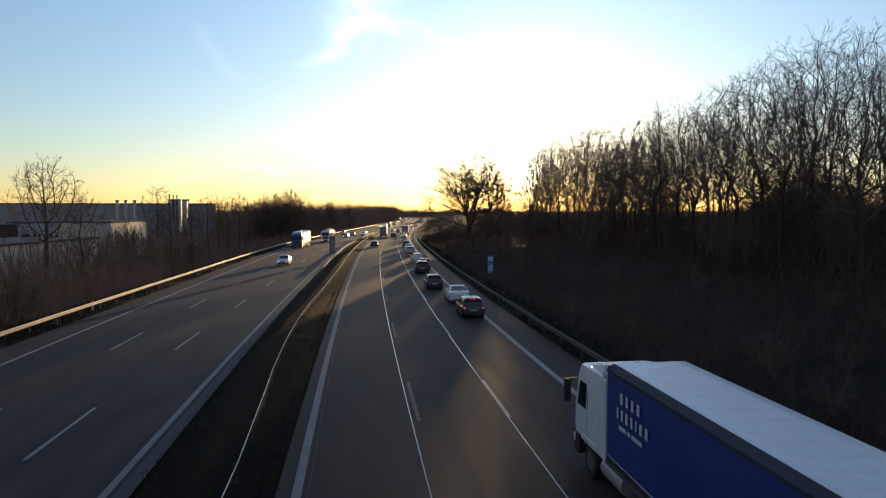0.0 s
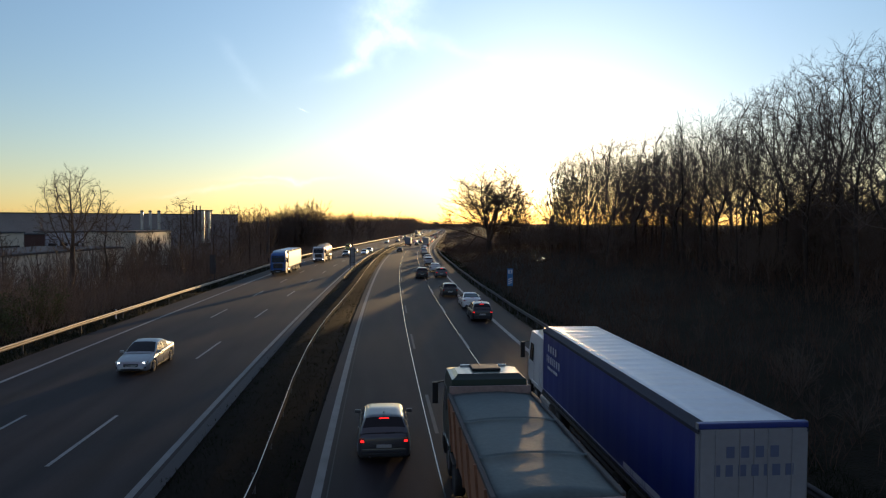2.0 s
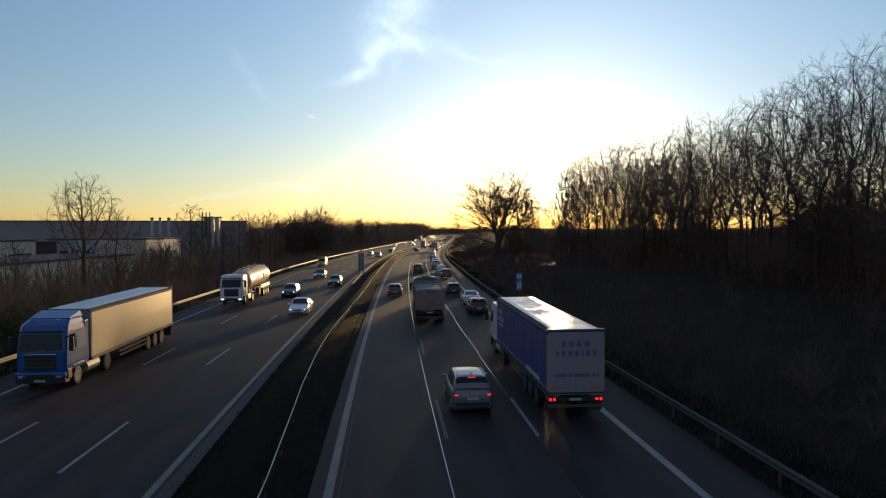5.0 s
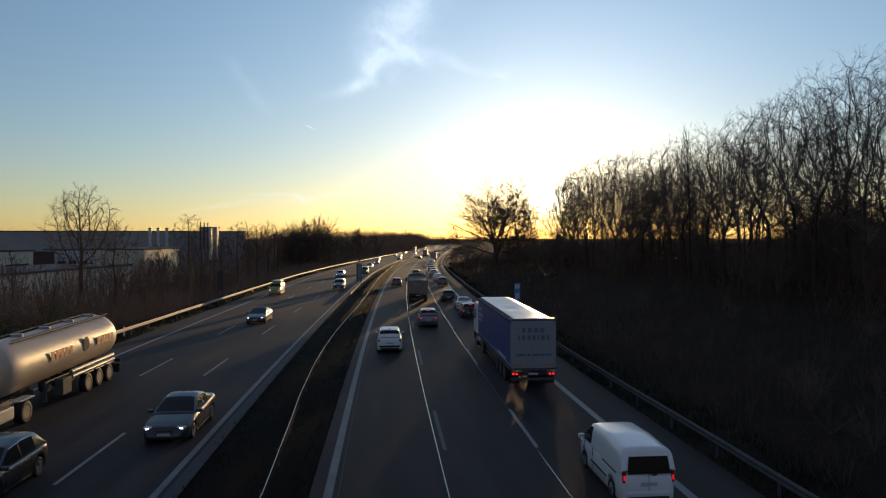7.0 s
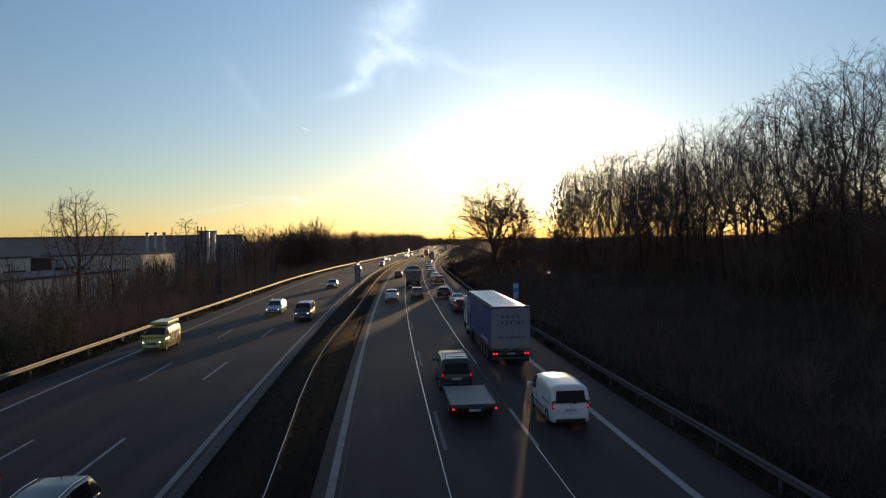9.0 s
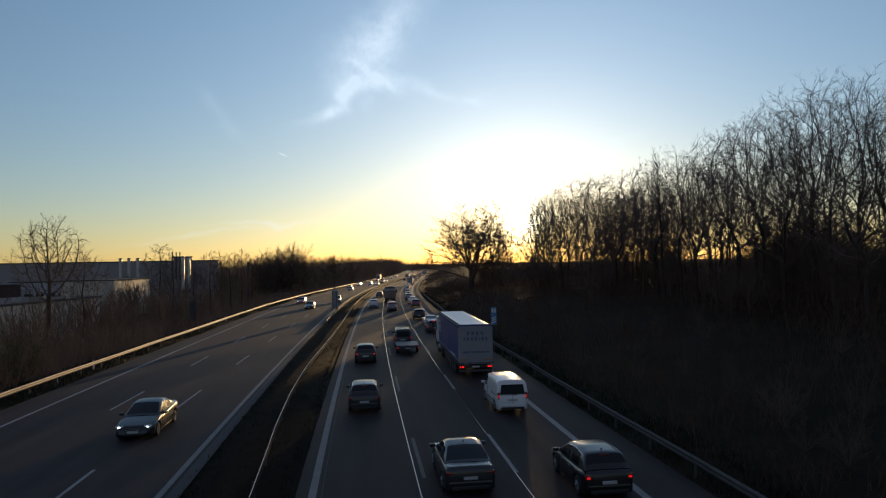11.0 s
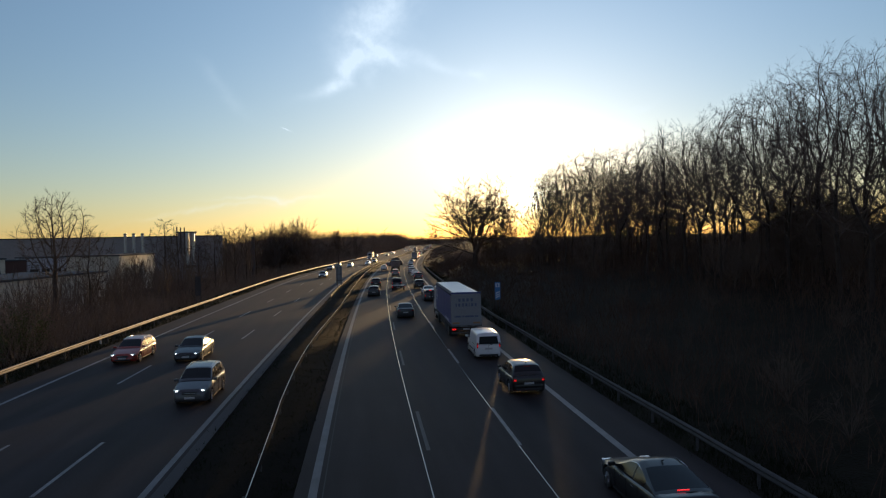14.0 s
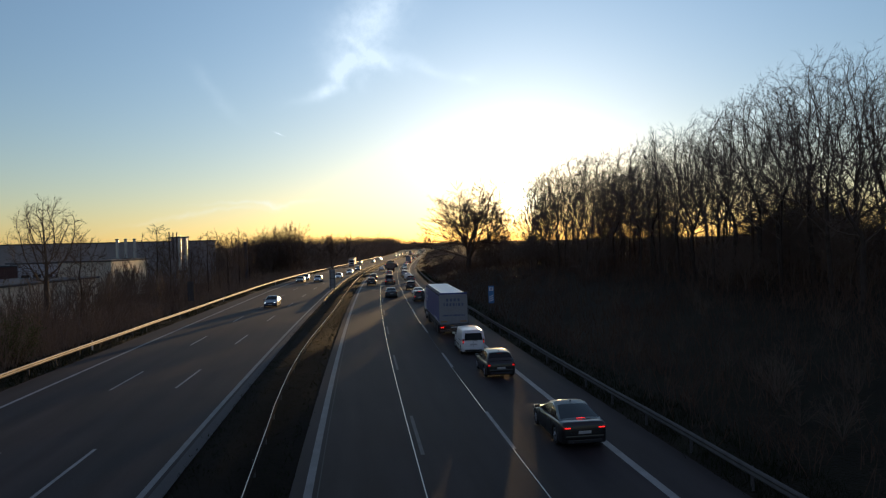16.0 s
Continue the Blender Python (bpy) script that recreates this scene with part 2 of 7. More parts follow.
# scrub colour darkened for the shade on the bank and under the wood
SHADED_SCRUB = material("shaded_scrub_stems", (0.100, 0.066, 0.046), 0.95, scale=0.15, fine=3, spread=0.4, spec=0.05)
# reserve earth near black, the shade lying there being put into its colour
SHADED_EARTH = material("shaded_reserve_earth", (0.011, 0.0095, 0.007), 0.95, scale=0.4, fine=6, spread=0.45, bump=0.3, spec=0.05)
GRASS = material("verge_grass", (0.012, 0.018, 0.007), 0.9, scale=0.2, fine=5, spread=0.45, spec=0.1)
EVERGREEN = material("evergreen_leaves", (0.085, 0.095, 0.032), 0.8, scale=0.4, fine=4, spread=0.4, spec=0.2)
RUBBER = material("rubber", (0.018, 0.018, 0.018), 0.75, scale=4, fine=40, spread=0.2)
RIM = material("alloy", (0.42, 0.42, 0.43), 0.3, 0.9, scale=3, fine=30)
PLASTIC = material("black_plastic", (0.018, 0.018, 0.019), 0.5, scale=3, fine=40)
CHASSIS = material("chassis_steel", (0.03, 0.03, 0.032), 0.6, 0.2, scale=2, fine=20, spread=0.4)
GLASS = glass_material("car_glass")
TINTED = material("tinted_glass", (0.008, 0.008, 0.010), 0.12, spread=0.1, spec=0.12)
PLATE = material("number_plate_white", (0.42, 0.42, 0.41), 0.5, spread=0.1)
CHROME = material("chrome", (0.75, 0.75, 0.76), 0.12, 1.0, spread=0.04)
TRIM = material("polished_trim", (0.62, 0.62, 0.62), 0.16, 1.0, spread=0.03)
LAMP_WHITE = glow("headlamp_glow", (1.0, 0.90, 0.72), 3.0)
LAMP_RED = glow("tail_lamp_glow", (1.0, 0.012, 0.008), 0.55)
LAMP_BRAKE = glow("brake_lamp_glow", (1.0, 0.012, 0.008), 1.25)
LAMP_OFF = material("tail_lamp_red", (0.22, 0.01, 0.01), 0.15, spread=0.1, coat=0.8)
LAMP_CLEAR = material("headlamp_clear", (0.5, 0.5, 0.5), 0.1, 0.6, spread=0.1, coat=0.8)


def paint(name, base, metal=0.35):
    return material(name, base, 0.32, metal, spread=0.06, scale=1.2, fine=30, coat=0.45)


PAINTS = {
    "white": paint("white_paint", (0.72, 0.72, 0.71), 0.0), "mid_silver": paint("mid_silver_paint", (0.17, 0.178, 0.19), 0.35), "silver": paint("silver_paint", (0.32, 0.33, 0.34), 0.35),
    "grey": paint("grey_paint", (0.075, 0.076, 0.082), 0.25), "black": paint("black_paint", (0.009, 0.009, 0.010), 0.0),
    "blue": paint("dark_blue_paint", (0.02, 0.035, 0.08), 0.3), "anthracite": paint("anthracite_paint", (0.020, 0.021, 0.024), 0.05),
    "red": paint("dark_red_paint", (0.26, 0.026, 0.014), 0.0), "yellow": paint("yellow_paint", (0.40, 0.38, 0.055), 0.0),
    "green": paint("dark_green_paint", (0.008, 0.026, 0.019), 0.0), "cab_blue": paint("cab_blue_paint", (0.02, 0.085, 0.30), 0.1)}

# ---- the road's line: curvature and gradient by distance from the overbridge ----
STEP = 4.0
RS = np.arange(-640.0, 4700.0, STEP)
_knots = np.array([0, 40, 80, 120, 170, 230, 300, 400, 550, 700, 850, 1000, 1500, 1700])
_bend = np.array([0.396, 0.405, 0.330, 0.336, 0.332, 0.385, 0.262, 0.098, -0.046, 0.0, -0.35, -0.8, -0.8, 0.0]) / 1000
_grade = np.array([0.07, -0.47, -0.42, -0.01, -0.86, -1.01, -0.68, -0.20, 0.03, 0.1, 0.1, 0.05, 0.05, 0.05]) / 100
_k = np.interp(RS, _knots, _bend, left=0.0, right=0.0)
_g = np.interp(RS, _knots, _grade, left=0.0, right=0.05 / 100)
RT = np.cumsum(_k) * STEP
RT = RT - np.interp(20, RS, RT) + 0.02124
RX, RY, RZ = np.cumsum(np.sin(RT)) * STEP, np.cumsum(np.cos(RT)) * STEP, np.cumsum(_g) * STEP
RX, RY, RZ = RX - np.interp(20, RS, RX), RY - np.interp(0, RS, RY), RZ - np.interp(20, RS, RZ)


def on_road(s, off, z=0.0):
    x, y, h, t = (float(np.interp(s, RS, a)) for a in (RX, RY, RZ, RT))
    return Vector((x + off * math.cos(t), y - off * math.sin(t), h + z))


def heading(s):
    return float(np.interp(s, RS, RT))


def at(s, off, z=0.0, turn=0.0):
    p = on_road(s, off, z)
    return pose(p.x, p.y, p.z, 0, 0, -math.degrees(heading(s)) + turn)


def land(s, off):
    """Height of the land over the road's level, by the offset from the road."""
    if off < 0:
        pts = ((-21.2, -0.05), (-23.5, -0.25), (-30, -1.6), (-45, -2.2), (-120, -2.5), (-1500, -2.0))
        return float(np.interp(-off, [-p[0] for p in pts], [p[1] for p in pts]))
    near = np.interp(off, [12.2, 14.0, 18, 26, 36, 44, 60, 85, 130, 300, 1500], [-0.05, -0.1, 0.3, 1.1, 2.3, 2.9, 4.2, 6.2, 7.6, 7.8, 8.0])
    far = np.interp(off, [12.2, 14.0, 18, 30, 60, 120, 300, 1500], [-0.05, -0.1, 0.1, 0.9, 3.2, 5.0, 6.0, 7.0])
    k = float(np.clip((s - 170) / 90, 0, 1))
    back = float(np.clip((s + 60) / 60, 0.15, 1))
    return float(near * (1 - k) + far * k) * back if off > 14 else float(near)


# ---- mesh helpers ----


def link_mesh(name, verts, faces, mat, parent=None, smooth=False):
    me = bpy.data.meshes.new(name)
    me.from_pydata([tuple(v) for v in verts], [], faces)
    me.materials.append(mat)
    if smooth:
        me.polygons.foreach_set("use_smooth", [True] * len(me.polygons))
    ob = new(name, me)
    ob.parent = parent
    return ob


def part(name, bm, mat, parent=None, label="", smooth=False):
    bmesh.ops.recalc_face_normals(bm, faces=bm.faces)
    me = bpy.data.meshes.new(name)
    bm.to_mesh(me)
    bm.free()
    me.materials.append(mat)
    if smooth:
        me.polygons.foreach_set("use_smooth", [True] * len(me.polygons))
    ob = new(name, me)
    ob.parent = parent
    if label:
        tagged(ob, label)
    return ob


def bx(c, size, bevel=0.0, bm=None, m=None):
    bm = bm or bmesh.new()
    r = bmesh.ops.create_cube(bm, size=1.0, matrix=(m or Matrix()) @ Matrix.Translation(c) @ Matrix.Diagonal((*size, 1)))
    if bevel:
        es = list({e for v in r["verts"] for e in v.link_edges})
        bmesh.ops.bevel(bm, geom=es, offset=bevel, segments=2, profile=0.7, affect="EDGES")
    return bm


def cyl(c, r, depth, axis="x", seg=20, bm=None, r2=None):
    bm = bm or bmesh.new()
    rot = {"x": Euler((0, math.pi / 2, 0)), "y": Euler((math.pi / 2, 0, 0)), "z": Euler((0, 0, 0))}[axis].to_matrix().to_4x4()
    bmesh.ops.create_cone(bm, cap_ends=True, segments=seg, radius1=r, radius2=r if r2 is None else r2, depth=depth, matrix=Matrix.Translation(c) @ rot)
    return bm


def beam(a, b, w, h, bm=None, up=(0, 0, 1)):
    """A bar from a to b."""
    bm = bm or bmesh.new()
    a, b = Vector(a), Vector(b)
    d = (b - a).normalized()
    side = d.cross(Vector(up))
    side = side.normalized() if side.length > 1e-4 else Vector((1, 0, 0))
    top = side.cross(d)
    vs = [bm.verts.new(p + side * i * w / 2 + top * j * h / 2) for p in (a, b) for i, j in ((-1, -1), (1, -1), (1, 1), (-1, 1))]
    for f in ((3, 2, 1, 0), (4, 5, 6, 7), (0, 1, 5, 4), (1, 2, 6, 5), (2, 3, 7, 6), (3, 0, 4, 7)):
        bm.faces.new([vs[i] for i in f])
    return bm


def loft(sections, closed_ends=True):
    """Skin over rings of equal length."""
    bm = bmesh.new()
    rings = [[bm.verts.new(p) for p in ring] for ring in sections]
    n = len(rings[0])
    for a, b in zip(rings, rings[1:]):
        for i in range(n):
            bm.faces.new((a[i], a[(i + 1) % n], b[(i + 1) % n], b[i]))
    if closed_ends:
        bm.faces.new(rings[0])
        bm.faces.new(list(reversed(rings[-1])))
    return bm


def slab(quad, thick):
    """A thin panel on four corners, thick outward along its normal."""
    bm = bmesh.new()
    q = [Vector(p) for p in quad]
    n = (q[2] - q[0]).cross(q[3] - q[1]).normalized() * thick
    vs = [bm.verts.new(p) for p in q] + [bm.verts.new(p + n) for p in q]
    for f in ((3, 2, 1, 0), (4, 5, 6, 7), (0, 1, 5, 4), (1, 2, 6, 5), (2, 3, 7, 6), (3, 0, 4, 7)):
        bm.faces.new([vs[i] for i in f])
    return bm


# ---- ground and road ----


def strip(name, o0, o1, z, mat, s0, s1, step, cols=2, uv=False):
    n = int(round((s1 - s0) / step)) + 1
    ss = np.linspace(s0, s1, n)
    oo = np.linspace(o0, o1, cols)
    verts = [on_road(s, o, z) for s in ss for o in oo]
    faces = [(i * cols + j, i * cols + j + 1, (i + 1) * cols + j + 1, (i + 1) * cols + j) for i in range(n - 1) for j in range(cols - 1)]
    ob = link_mesh(name, verts, faces, mat)
    if uv:
        layer = ob.data.uv_layers.new(name="along")
        for lp in ob.data.loops:
            i, j = divmod(lp.vertex_index, cols)
            layer.data[lp.index].uv = (oo[j], ss[i])
    return ob


def build_ground():
    offs = [-1500, -700, -300, -160, -100, -70, -55, -45, -38, -32, -28, -25, -23.2, -21.6, -20.72, -6.3, -5.4, -4.0, -2.6, -1.9,
            12.0, 12.9, 14, 16, 19, 23, 28, 33, 38, 44, 52, 62, 75, 95, 130, 200, 320, 600, 1100, 1500]
    ss = list(np.arange(-620, -20, 30.0)) + list(np.arange(-20, 320, 5.0)) + list(np.arange(320, 800, 20.0)) + list(np.arange(800, 4600, 150.0))
    verts = []
    for s in ss:
        for o in offs:
            if -20.8 < o < -6.2 or -2.0 < o < 12.1:
                h = -0.12
            elif -6.2 <= o <= -2.0:
                h = 0.03 + (0.07 if -5.5 < o < -2.5 else 0)
            else:
                h = land(s, o)
                if abs(o) > 15:
                    h += 0.35 * noise.noise((s * 0.09, o * 0.11, 0)) + (0.9 * noise.noise((s * 0.012, o * 0.012, 3)) if abs(o) > 60 else 0)
            verts.append(on_road(s, o, h))
    c = len(offs)
    faces = [(i * c + j, i * c + j + 1, (i + 1) * c + j + 1, (i + 1) * c + j) for i in range(len(ss) - 1) for j in range(c - 1)]
    sheet = link_mesh("ground", verts, faces, GROUND, smooth=True)
    # faces of the central reserve take the earth darkened for shade
    sheet.data.materials.append(SHADED_EARTH)
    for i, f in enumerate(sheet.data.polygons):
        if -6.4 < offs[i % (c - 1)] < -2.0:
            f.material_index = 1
    tagged(sheet, "dark winter grass and bare earth beside the motorway", "ground", kind="structure")


LANES = {"A": -1.36, "B": 2.42, "C": 6.2, "D": 9.93, "L0": -18.47, "L1": -14.15, "L2": -10.38, "L3": -6.79}


def build_road():
    for name, o0, o1, label in (("road_outbound", -1.95, 12.2, "grey asphalt carriageway with three lanes and a hard shoulder"),
                                ("road_inbound", -20.7, -6.5, "grey asphalt carriageway of the oncoming traffic")):
        tagged(strip(name, o0, o1, 0.0, ASPHALT, -620, 4500, 8.0, 9, uv=True), label, "road", kind="structure")
    # solid edge lines
    lines = []
    for key, w, n in (("A", 0.28, "edge_line"), ("D", 0.30, "edge_line"), ("L0", 0.23, "edge_line"), ("L3", 0.24, "edge_line")):
        ob = strip(n, LANES[key] - w / 2, LANES[key] + w / 2, 0.006, DULL_PAINT if key in ("A", "L3") else PAINT_LINE, -300, 1200, 6.0)
        tagged(ob, "solid white edge line painted on the asphalt", "road marking", kind="structure")
        lines.append(ob)
    thin = strip("edge_seam", -1.06, -1.02, 0.005, KERB, -100, 700, 6.0)
    tagged(thin, "narrow pale joint beside the edge line", "road joint", kind="structure")
    for key in ("B", "C"):
        ob = strip("lane_seam", LANES[key] - 0.02, LANES[key] + 0.02, 0.006, SEAM, -100, 900, 4.0)
        tagged(ob, "glossy bitumen joint between two lanes", "road joint", kind="structure")
    # broken lane lines: six metres painted, twelve open
    for key, first, side in (("B", 25.6, 0.28), ("C", 25.6, 0.06), ("L1", 23.4, 0.0), ("L2", 23.1, 0.0)):
        for i in range(-4, 44):
            s = first + 18 * i
            ob = strip("lane_dash", LANES[key] + side - 0.075, LANES[key] + side + 0.075, 0.007, WORN_PAINT if key == "B" else PAINT_LINE, s, s + 6, 3.0)
            tagged(ob, "white dash of a broken lane line", "road marking", group="lane dashes", kind="structure")
    tagged(strip("kerb_strip", -6.5, -6.02, 0.02, KERB, -300, 1100, 6.0), "pale concrete gutter along the central reserve", "kerb", kind="structure")


build_ground()
build_road()

# ---- guard rails ----


def guard_rail(off, s0, s1, face, label, beam_mat, rim=False, bow=((0, 0), (1, 0))):
    """Sigma posts every four metres and a W-shaped beam; face is the side that the beam turns to, bow how far the line strays."""
    root = tagged(new("guard_rail"), label, "guard rail")
    root.matrix_world = at(s0, off)
    inv = root.matrix_world.inverted()
    prof = [(0.00, 0.44), (0.05, 0.47), (0.08, 0.52), (0.03, 0.585), (0.03, 0.605), (0.08, 0.67), (0.05, 0.72), (0.0, 0.75)]
    ss = np.arange(s0, s1 + 0.1, 4.0)
    stray = np.interp(ss, [q[0] for q in bow], [q[1] for q in bow])

    def run(name, ring, mat):
        verts, faces, n = [], [], len(ring)
        for i, s in enumerate(ss):
            dz = 0.015 * noise.noise((s * 0.05, off, 1.0))
            o = off + stray[i] + 0.10 * noise.noise((s * 0.11, off, 3.0))
            verts += [inv @ on_road(s, o + (x + 0.06) * face, z + dz) for x, z in ring]
            if i:
                b = (i - 1) * n
                faces += [(b + j, b + (j + 1) % n, b + n + (j + 1) % n, b + n + j) for j in range(n)]
        link_mesh(name, verts, faces, mat, root)
    run("beam", prof + [(x - 0.012, z) for x, z in reversed(prof)], beam_mat)
    if rim:
        run("rolled_edge", [(0.028, 0.75), (0.046, 0.75), (0.046, 0.77), (0.028, 0.775)], EDGE_GLINT)
    post = None
    for i, s in enumerate(ss):
        if s >= 260 and int(s) % 8:
            continue
        if post is None:
            post = ob = part("post", bx((0, 0, 0.24), (0.10, 0.055, 0.95), 0.006), STEEL_DULL, root)
        else:
            ob = new("post", post.data)
            ob.parent = root
        ob.matrix_basis = inv @ at(s, off + stray[i])
    return root


# left rail's zinc, with the low sun's gold put into its colour
RAIL_SUNLIT = material("sun_tinted_zinc", (0.21, 0.172, 0.122), 0.55, 0.15, scale=0.7, fine=14, spread=0.2)
# central rail's beam near black: the wood's shade is in the colour
RAIL_SHADED = material("shaded_rail", (0.022, 0.019, 0.017), 0.95, 0.0, scale=0.7, fine=14, spread=0.3, spec=0.03)
# pale steel for the rolled lip, a painted stand-in for its glint
EDGE_GLINT = material("rail_edge_glint", (0.42, 0.40, 0.36), 0.32, 0.7, scale=0.35, fine=7, spread=0.7)
guard_rail(12.65, -40, 420, -1, label="weathered steel guard rail along the hard shoulder", beam_mat=STEEL_DULL)
guard_rail(-21.66, -40, 520, 1, label="galvanised steel guard rail tinted gold for the low sun", beam_mat=RAIL_SUNLIT)
guard_rail(-3.13, -40, 560, 1, label="guard rail in the central reserve, coloured dark for shade, with a bright top edge", beam_mat=RAIL_SHADED, rim=True,
           bow=((19, 0), (27, -0.29), (33, -0.55), (40, -0.74), (48, -0.8), (56, -0.66), (64, -0.45), (80, -0.12), (96, 0)))
guard_rail(-5.45, 96, 300, -1, label="short steel guard rail before the sign in the central reserve", beam_mat=STEEL_DULL)

# ---- trees ----


def tube_mesh(segs, sides):
    """Tapered tubes, one for each (p0, r0, p1, r1)."""
    verts, faces = [], []
    for p0, r0, p1, r1 in segs:
        d = Vector(p1) - Vector(p0)
        a = d.orthogonal().normalized()
        c = d.normalized().cross(a)
        b = len(verts)
        for p, r in ((p0, r0), (p1, r1)):
            for i in range(sides):
                t = 2 * math.pi * i / sides
                verts.append(Vector(p) + a * (math.cos(t) * r) + c * (math.sin(t) * r))
        for i in range(sides):
            j = (i + 1) % sides
            faces.append((b + i, b + j, b + sides + j, b + sides + i))
    return verts, faces


def spike_mesh(segs):
    """Three-sided spikes that run out to a point."""
    verts, faces = [], []
    for p0, r0, p1, r1 in segs:
        d = Vector(p1) - Vector(p0)
        a = d.orthogonal().normalized()
        c = d.normalized().cross(a)
        b = len(verts)
        verts += [Vector(p0) + a * r0, Vector(p0) + (c * 0.87 - a * 0.5) * r0, Vector(p0) + (c * -0.87 - a * 0.5) * r0, Vector(p1)]
        faces += [(b, b + 1, b + 3), (b + 1, b + 2, b + 3), (b + 2, b, b + 3)]
    return verts, faces


def limb(rng, p, d, length, r0, r1, n, bend, lift, out):
    """A bent limb in n pieces; returns its points and ways."""
    pts, ways, step = [p], [d], length / n
    for i in range(n):
        d = (d + Vector((rng.gauss(0, bend), rng.gauss(0, bend), rng.gauss(lift, bend)))).normalized()
        q = pts[-1] + d * step
        a, b = r0 + (r1 - r0) * i / n, r0 + (r1 - r0) * (i + 1) / n
        out.append((pts[-1], a, q, b))
        pts.append(q)
        ways.append(d)
    return pts, ways


def turned(rng, d, lo, hi):
    side = Vector((rng.gauss(0, 1), rng.gauss(0, 1), rng.gauss(0, 1)))
    side = (side - d * side.dot(d)).normalized()
    a = radians(rng.uniform(lo, hi))
    return d * math.cos(a) + side * math.sin(a)


def grow(rng, p, d, length, r, level, spec, out):
    """A limb that tapers, with side limbs along it that grow shorter towards its tip."""
    last = level >= spec["levels"]
    if last:
        limb(rng, p, d, length, r, 0.0, 1, 0.1, 0.0, out[3])
        return
    n = spec["segs"][level]
    bend = spec["bend"] * (1 + 0.25 * level)
    pts, ways = limb(rng, p, d, length, r, max(r * 0.28, spec["fine"]), n, bend, spec["lift"], out[min(level, 2)])
    kids = spec["kids"][level]
    for j in range(kids):
        f = spec["start"][level] + (1 - spec["start"][level]) * (j + rng.random()) / kids
        q = min(n - 1, int(f * n))
        at_ = pts[q].lerp(pts[q + 1], f * n - q)
        thick = r + (max(r * 0.28, spec["fine"]) - r) * f
        lo, hi = spec["angle"]
        way = turned(rng, ways[q + 1], lo, hi)
        way = (way + Vector((0, 0, spec["up"] * rng.random()))).normalized()
        ln = length * spec["ratio"][level] * (1.2 - 0.75 * f) * rng.uniform(0.65, 1.2)
        grow(rng, at_, way, ln, max(thick * rng.uniform(0.45, 0.65), spec["fine"]), level + 1, spec, out)
    grow(rng, pts[-1], ways[-1], length * spec["ratio"][level] * 0.5, max(r * 0.28, spec["fine"]), level + 1, spec, out)


TREE_SPECS = {
    "broad": dict(levels=4, bole=0.16, first=(7, 8), fan=(10, 82), reach=0.62, segs=(0, 9, 7, 4), kids=(0, 10, 10, 8), start=(0, 0.12, 0.15, 0.1), ratio=(0, 0.85, 0.60, 0.5), angle=(28, 62), up=0.06, bend=0.065, lift=0.010, fine=0.036),
    "round": dict(levels=4, bole=0.30, first=(4, 5), fan=(5, 34), reach=0.64, segs=(0, 8, 6, 4), kids=(0, 9, 9, 7), start=(0, 0.10, 0.15, 0.1), ratio=(0, 0.66, 0.56, 0.5), angle=(22, 50), up=0.2, bend=0.045, lift=0.02, fine=0.018),
    "distant": dict(levels=4, bole=0.3, first=(6, 8), fan=(8, 48), reach=0.66, segs=(0, 5, 3, 1), kids=(0, 9, 6, 4), start=(0, 0.15, 0.15, 0.2), ratio=(0, 0.42, 0.5, 0.6), angle=(28, 62), up=0.15, bend=0.06, lift=0.02, fine=0.075),
    "small": dict(levels=3, bole=0.16, first=(4, 6), fan=(8, 40), reach=0.82, segs=(0, 5, 3), kids=(0, 9, 7), start=(0, 0.15, 0.15), ratio=(0, 0.42, 0.5), angle=(24, 58), up=0.3, bend=0.07, lift=0.04, fine=0.014),
    "sapling": dict(levels=3, bole=0.25, first=(3, 4), fan=(5, 24), reach=0.72, segs=(0, 4, 2), kids=(0, 7, 5), start=(0, 0.15, 0.2), ratio=(0, 0.40, 0.5), angle=(20, 48), up=0.35, bend=0.06, lift=0.05, fine=0.015),
    "under": dict(levels=3, bole=0.18, first=(5, 6), fan=(10, 52), reach=0.74, segs=(0, 4, 2), kids=(0, 9, 8), start=(0, 0.12, 0.12), ratio=(0, 0.46, 0.6), angle=(28, 66), up=0.2, bend=0.08, lift=0.03, fine=0.022),
    "shrub": dict(levels=3, bole=0.02, first=(8, 10), fan=(8, 56), reach=0.9, segs=(0, 4, 2), kids=(0, 6, 5), start=(0, 0.15, 0.2), ratio=(0, 0.46, 0.6), angle=(24, 60), up=0.25, bend=0.08, lift=0.03, fine=0.012),
}


